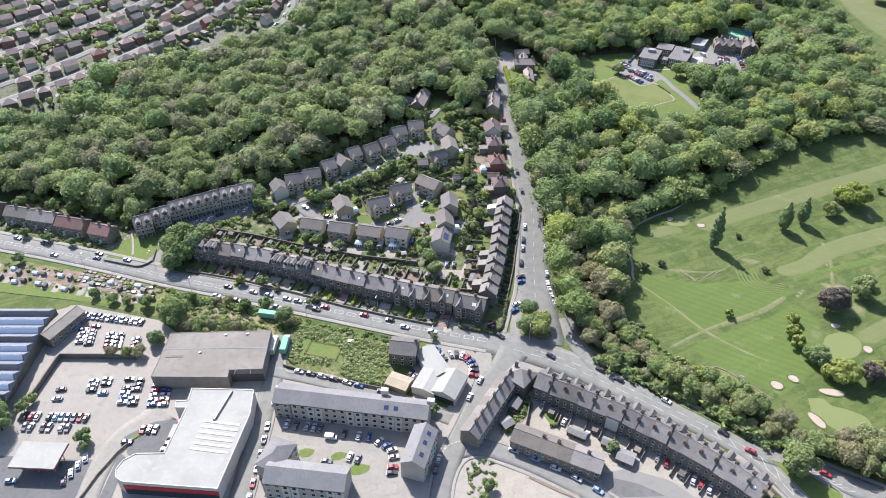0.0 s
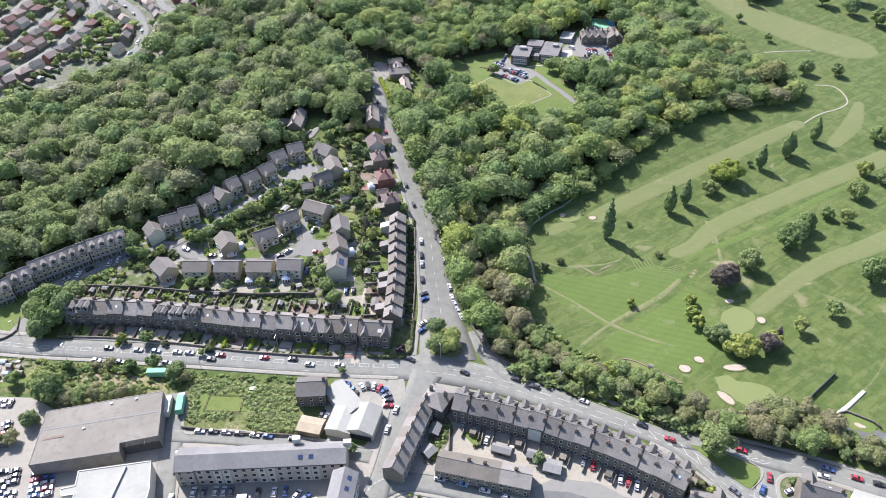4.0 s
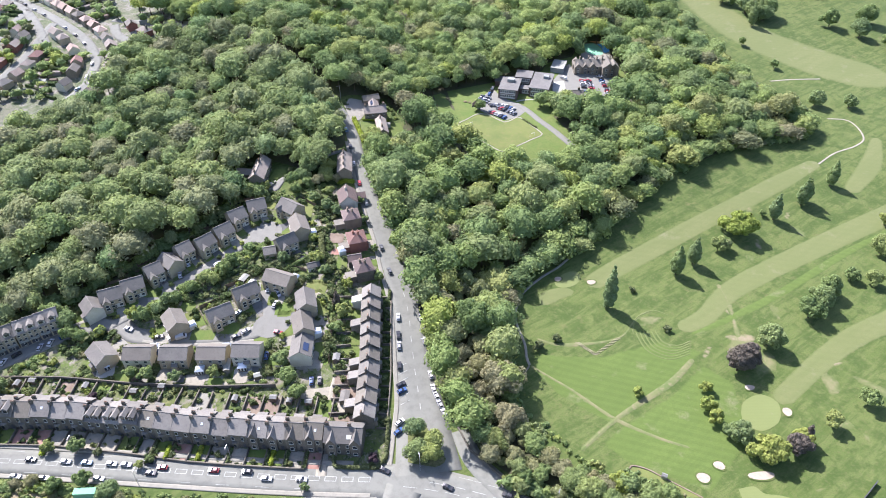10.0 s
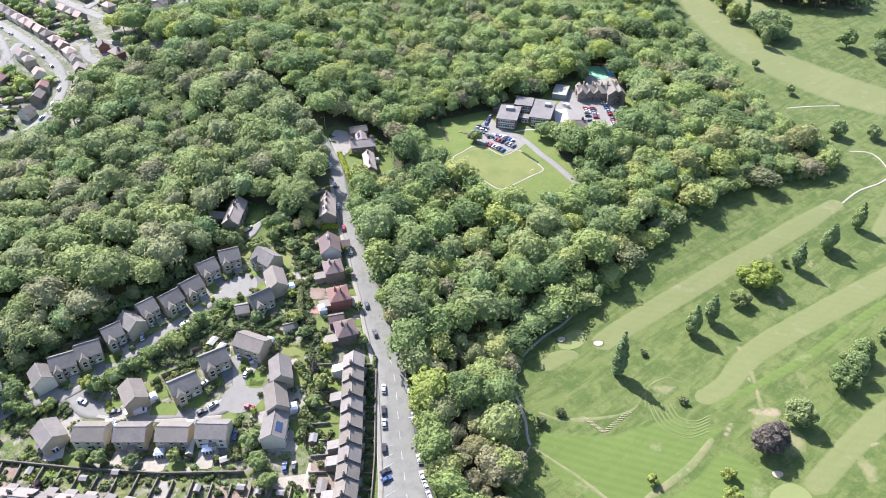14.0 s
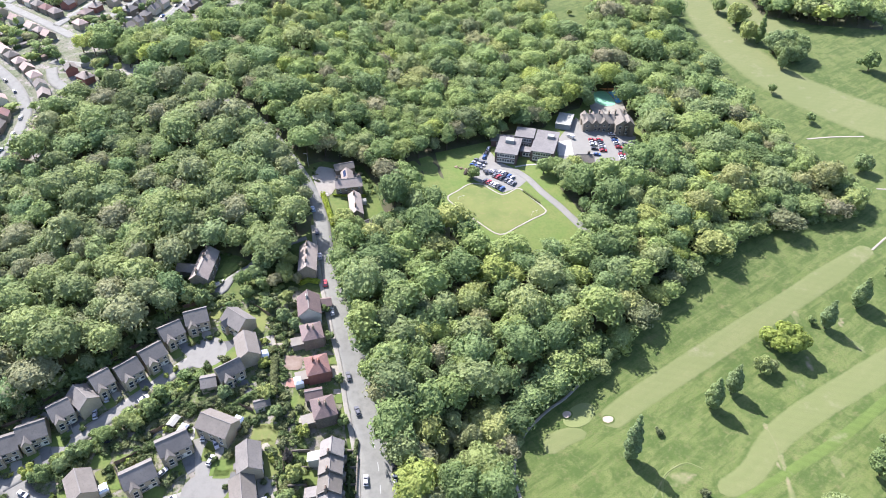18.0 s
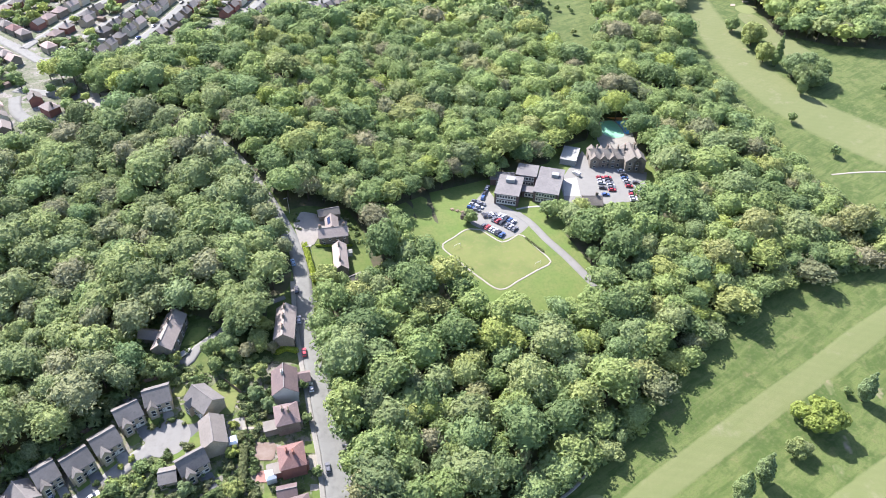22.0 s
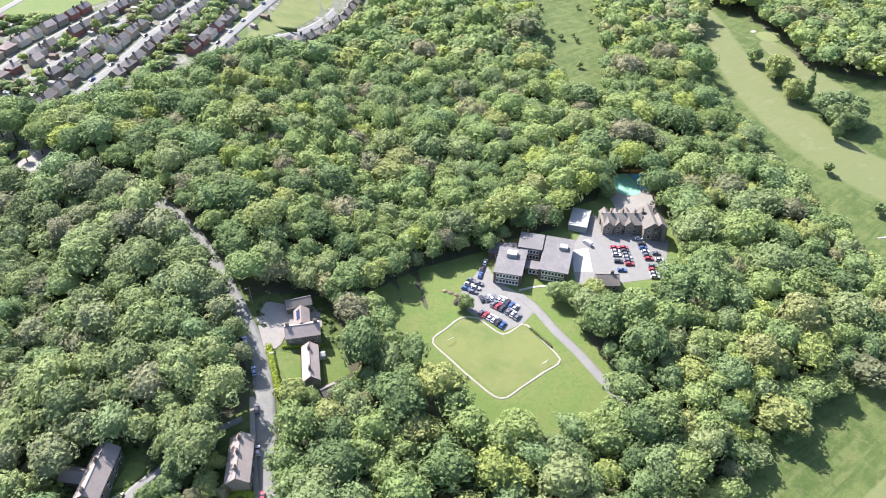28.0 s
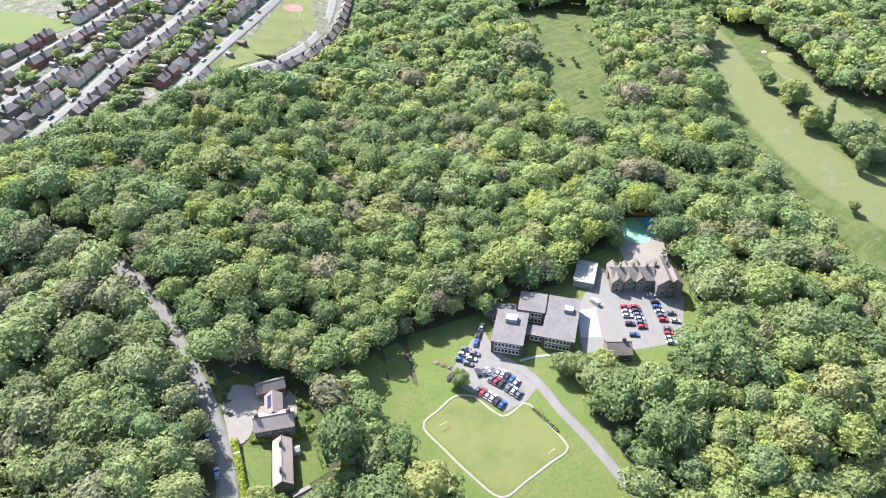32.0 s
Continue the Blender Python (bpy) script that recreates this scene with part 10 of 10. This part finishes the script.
# allotments beside the road
pick = random.Random(63)
for k in range(46):
    t, low = k // 2 / 22, k % 2
    x, y = -228 + 94 * t + pick.uniform(-0.8, 0.8), 260.5 - 19.5 * t - 6.6 * low + pick.uniform(-0.8, 0.8)
    w, d = pick.uniform(1.4, 1.9), pick.uniform(2.5, 3.1)
    mat, words = pick.choice((("earth", "dug brown allotment plot"), ("gravel", "pale stony allotment plot"), ("scrub", "overgrown allotment plot beside others"), ("garden_ground", "planted allotment plot"), ("paving", "slabbed allotment plot with weeds")))
    sheet("allotment_bed", [(x - w, y - d), (x + w, y - d - 0.7), (x + w, y + d - 0.7), (x - w, y + d)], mat, 0.25, words, "allotment", step=3)
    if k % 3 == 0:
        shed = thing("shed", x + pick.uniform(-1, 1), y + pick.uniform(-2, 2), pick.choice((-12, 78)), "small weathered allotment shed", "shed", "allotment sheds")
        part("wall", gable_walls(2.2, 1.7, 1.8, 0.5, 1.0), "timber", shed)
        part("roof", gable_roof(2.2, 1.7, 1.8, 0.5, 0.15, 0.15, 0.08), pick.choice(("white_roof", "felt_roof", "felt_roof", "sheet_roof")), shed)
    elif k % 3 == 1:
        g = thing("greenhouse", x, y + pick.uniform(-1.5, 1.5), -12, "small glass greenhouse on an allotment", "greenhouse", "allotment greenhouses")
        part("frame", gable_walls(2.6, 1.8, 1.4, 0.6, 0.5), "rooflight", g)
        part("base", Geo().box(-1.4, 1.4, -1.0, 1.0, -0.5, 0.35), "white_frame", g)
    else:
        tree(f"bush{pick.randrange(3)}", x + pick.uniform(-1.5, 1.5), y + pick.uniform(-2, 2), pick.uniform(0.5, 0.9), "allotment bushes")

pen = thing("garden_fence", -50.5, 203.5, -15, "low weathered timber fence round a grassy square", "fence")
for u, v, turn, L in ((0, -4, 0, 14), (0, 4, 0, 14), (-7, 0, 90, 8), (7, 0, 90, 8)):
    for z in (0.5, 0.95):
        part("rail", Geo().box(-L / 2, L / 2, -0.04, 0.04, z, z + 0.12), "timber", pen, at=pose(u, v, 0, 0, 0, turn))
    for k in range(int(L / 2) + 1):
        part("post", Geo().box(-0.07, 0.07, -0.07, 0.07, -0.5, 1.2), "timber", pen, at=pose(u, v, 0, 0, 0, turn) @ pose(-L / 2 + 2 * k, 0, 0))
heap = thing("cold_frame", -39.5, 208.5, -15, "small white garden frame on an overgrown plot", "cold frame")
part("box", Geo().box(-1.1, 1.1, -0.7, 0.7, -0.3, 1.0), "timber", heap)
part("lid", Geo().box(-1.2, 1.2, -0.8, 0.8, 1.0, 1.12), "white_frame", heap)
# raised beds, frames and small sheds of the allotments
pick = random.Random(88)
BEDS = (("paving", "slabs", "pale slabbed allotment plot"), ("earth", "soil", "timber-edged allotment bed of bare soil"), ("gravel", "gravel", "gravelled allotment plot with timber edging"), ("garden_ground", "crops", "timber-edged allotment bed with young crops"), ("white_frame", "glass", "low white cold frame on an allotment"), ("felt_roof", "netting", "allotment bed under dark netting"))
for k in range(15):
    for j in range(4):
        x = -172 + k * 2.6 + pick.uniform(-0.4, 0.4)
        y = 253.6 - (x + 178) * 0.278 + (j - 1.5) * 2.3 + pick.uniform(-0.3, 0.3)
        if pick.random() < 0.12:
            continue
        mat, top, words = pick.choice(BEDS)
        L, W = pick.uniform(1.7, 2.3), pick.uniform(1.2, 1.8)
        bed = thing("allotment_bed", x, y, -15.5 + pick.uniform(-4, 4), words, "garden bed", "allotment beds")
        tall = 0.75 if top in ("glass", "netting") else 0.4
        part("edging", Geo().box(-L / 2, L / 2, -W / 2, W / 2, -0.4, tall), "timber", bed)
        part(top, Geo().box(-L / 2 + 0.1, L / 2 - 0.1, -W / 2 + 0.1, W / 2 - 0.1, tall - 0.1, tall + 0.06), mat, bed)
# ---- street lamps, screens and small things ----
def street_lamp(x, y, turn):
    ob = thing("street_lamp", x, y, turn, "tall grey steel street lamp", "street lamp", "street lamps")
    part("pole", Geo().pipe(0, 0, -0.4, 8.5, 0.11, 0.07), "steel", ob)
    part("arm", Geo().box(0, 1.6, -0.05, 0.05, 8.4, 8.52), "steel", ob)
    part("lantern", Geo().box(1.2, 2.0, -0.15, 0.15, 8.3, 8.46), "grey_cladding", ob)


c = resample(MAIN, 1.0)
n = sideways(c)
for k in range(14):
    j = int(len(c) * (0.08 + k * 0.063))
    s = 6.4 if k % 2 else -6.4
    if 0.6 < 0.08 + k * 0.063 < 0.72:
        continue
    street_lamp(*(c[j] + n[j] * (s if j < len(c) * 0.7 else s * 1.25)), math.degrees(math.atan2(-n[j][1] * s, -n[j][0] * s)))
street_lamp(36.8, 208.6, 90)
c = resample(BRANCH, 1.0)
n = sideways(c)
for k in range(8):
    j = int(len(c) * (0.12 + k * 0.07))
    street_lamp(*(c[j] - n[j] * 5.4), math.degrees(math.atan2(n[j][1], n[j][0])))
screen = thing("golf_screen", 180, 163.5, 28, "long low black timber screen on the golf course", "screen")
for k in range(9):
    part("screen_panel", Geo().box(-13.4 + k * 3, -10.5 + k * 3, -0.15, 0.15, -0.5, 1.8), "dark_paint", screen)
stone_wall([(79.5, 234), (84, 241), (89.6, 247)], 0.9, 0.4, "sandstone", "low pale stone wall by the wood")
stone_wall([(66, 197.5), (76, 189), (92, 178.6), (108, 166.4), (116.6, 159.6), (121, 156.6)], 1.1, 0.4, "sooty_stone", "dark stone wall between road and trees")
stone_wall([(53, 228), (56, 213), (66, 197.5)], 1.1, 0.4, "sooty_stone", "dark stone wall between road and trees")
stone_wall([(-166, 263.4), (-147, 258), (-141.6, 262), (-143, 272)], 0.9, 0.35)
stone_wall([(-66, 195), (-44, 187.6), (-21, 181.8)], 1.2, 0.35)
hut = thing("golf_shelter", 120.4, 187.8, -40, "small pale golf hut", "hut")
part("wall", gable_walls(1.8, 1.4, 1.8, 0.4, 0.6), "white_render", hut)
part("roof", gable_roof(1.8, 1.4, 1.8, 0.4, 0.1, 0.1, 0.08), "felt_roof", hut)
for x, y, turn in ((108, 424, 20), (141, 406, 25)):
    goal = thing("goal", x, y, turn, "small white football goal", "goal", "football goals")
    part("goal_frame", Geo().box(-1.8, -1.7, -0.05, 0.05, 0, 2).box(1.7, 1.8, -0.05, 0.05, 0, 2).box(-1.8, 1.8, -0.05, 0.05, 1.9, 2.0), "white_frame", goal)
hedge("hedge", [(141, 424), (146, 414)], 1.0, 0.8)
for k in range(5):
    bench = thing("picnic_table", 112 + k * 2.2, 452 - k * 1.6, 35, "dark timber picnic table on the grass", "picnic table", "picnic tables")
    part("tabletop", Geo().box(-0.9, 0.9, -0.4, 0.4, 0.68, 0.75), "timber", bench)
    for v in (-0.75, 0.75):
        part("seat", Geo().box(-0.9, 0.9, v - 0.14, v + 0.14, 0.42, 0.47), "timber", bench)
    for u in (-0.6, 0.6):
        part("leg", Geo().box(u - 0.05, u + 0.05, -0.85, 0.85, 0.0, 0.42).box(u - 0.05, u + 0.05, -0.1, 0.1, 0.42, 0.68), "timber", bench)

thicket("cottage_shrubs", [(35.6, 436), (38.6, 434), (40, 448), (37, 448)], 1.7, "low planting in a cottage garden", 51, (0.4, 1.0), "hedge_leaves")
thicket("cottage_shrubs", [(56, 426), (66, 428), (62, 440), (58, 446), (52, 448), (60, 438)], 2.6, "shrubs round a cottage", 52, (0.7, 1.8))
thicket("cottage_shrubs", [(44, 393), (60, 395), (66, 402), (60, 404), (44, 403)], 2.4, "shrubs before a cottage", 53, (0.8, 2.2))
shed = thing("shed", 58.4, 419.7, 0, "small white garden shed beside a cottage", "shed")
part("wall", gable_walls(2.8, 2.2, 2.0, 0.5, 1.0), "white_render", shed)
part("roof", gable_roof(2.8, 2.2, 2.0, 0.5, 0.15, 0.15, 0.08), "white_roof", shed)
house(59.6, 403.4, 20, 5.5, 4.2, 2.6, 1.4, "sandstone", "stone_slate", "small stone garage beside a cottage", "outbuilding", "", "outbuilding", rows=(), doors=())
for kind, x, y, size in (("park1", 12.6, 382.2, 1.12), ("broad2", 19.5, 374, 0.62), ("broad4", 21.5, 380, 0.6), ("olive1", 15.7, 370.4, 0.62), ("broad0", 8, 375.4, 0.62), ("broad3", 3, 374.2, 0.6), ("olive2", 24.5, 370, 0.5), ("small1", -11, 373, 1.0), ("small0", -15.5, 373.6, 1.0), ("small2", -20, 374.4, 1.0), ("bush1", 1.8, 385.4, 1.2)):
    tree(kind, x, y, size, "trees round the stone house", words="green tree at the edge of a stone house's garden")
hedge("hedge", [(25.5, 369.2), (29, 370.6), (33, 368.6)], 2.0, 1.8, "bright_hedge", "loose yellow-green hedge beside a cottage row")
tree("broad1", 47.5, 400, 0.95, "cottage trees", words="pale green tree beside a cottage")
tree("broad3", 53, 398, 0.7, "cottage trees", words="pale green tree beside a cottage")

# ---- planting at the road junction ----
thicket("yard_shrubs", [(28, 180), (33.6, 178.6), (34, 173), (29, 167), (25, 162), (22.6, 163), (26, 172)], 1.6, "overgrown shrubs behind a short terrace", 61, (0.5, 1.5))
thicket("corner_shrubs", [(8.4, 146), (9.6, 148.6), (13, 149.8), (18.6, 148.6), (14.4, 147), (10.6, 142), (9, 137)], 1.5, "low planting on a street corner", 62, (0.4, 1.1))
for kind, x, y, size, tall in (("park1", 125.4, 146.2, 1.12, 0.95), ("park3", 139.4, 151.6, 0.8, 0.9), ("gold", 103.4, 185.4, 1.5, 1.0), ("small0", 146, 128, 0.75, 0.8), ("small1", 151, 127.2, 0.8, 0.8), ("small2", 143.6, 120.4, 0.6, 0.8), ("gold_bush", 116.6, 130.4, 1.2, 0.9),
                               ("bush0", 114.2, 133.6, 1.4, 0.9), ("bush1", 119.4, 125.4, 1.5, 0.9), ("bush2", 113.8, 130.6, 1.3, 0.9), ("bush0", 121.6, 121, 1.4, 0.9), ("gold_bush", 110.2, 131.6, 1.3, 0.9), ("small1", 118.6, 114.4, 0.9, 0.9)):
    tree(kind, x, y, size, "planting at the junction", words="leafy green planting beside the road junction", tall=tall)
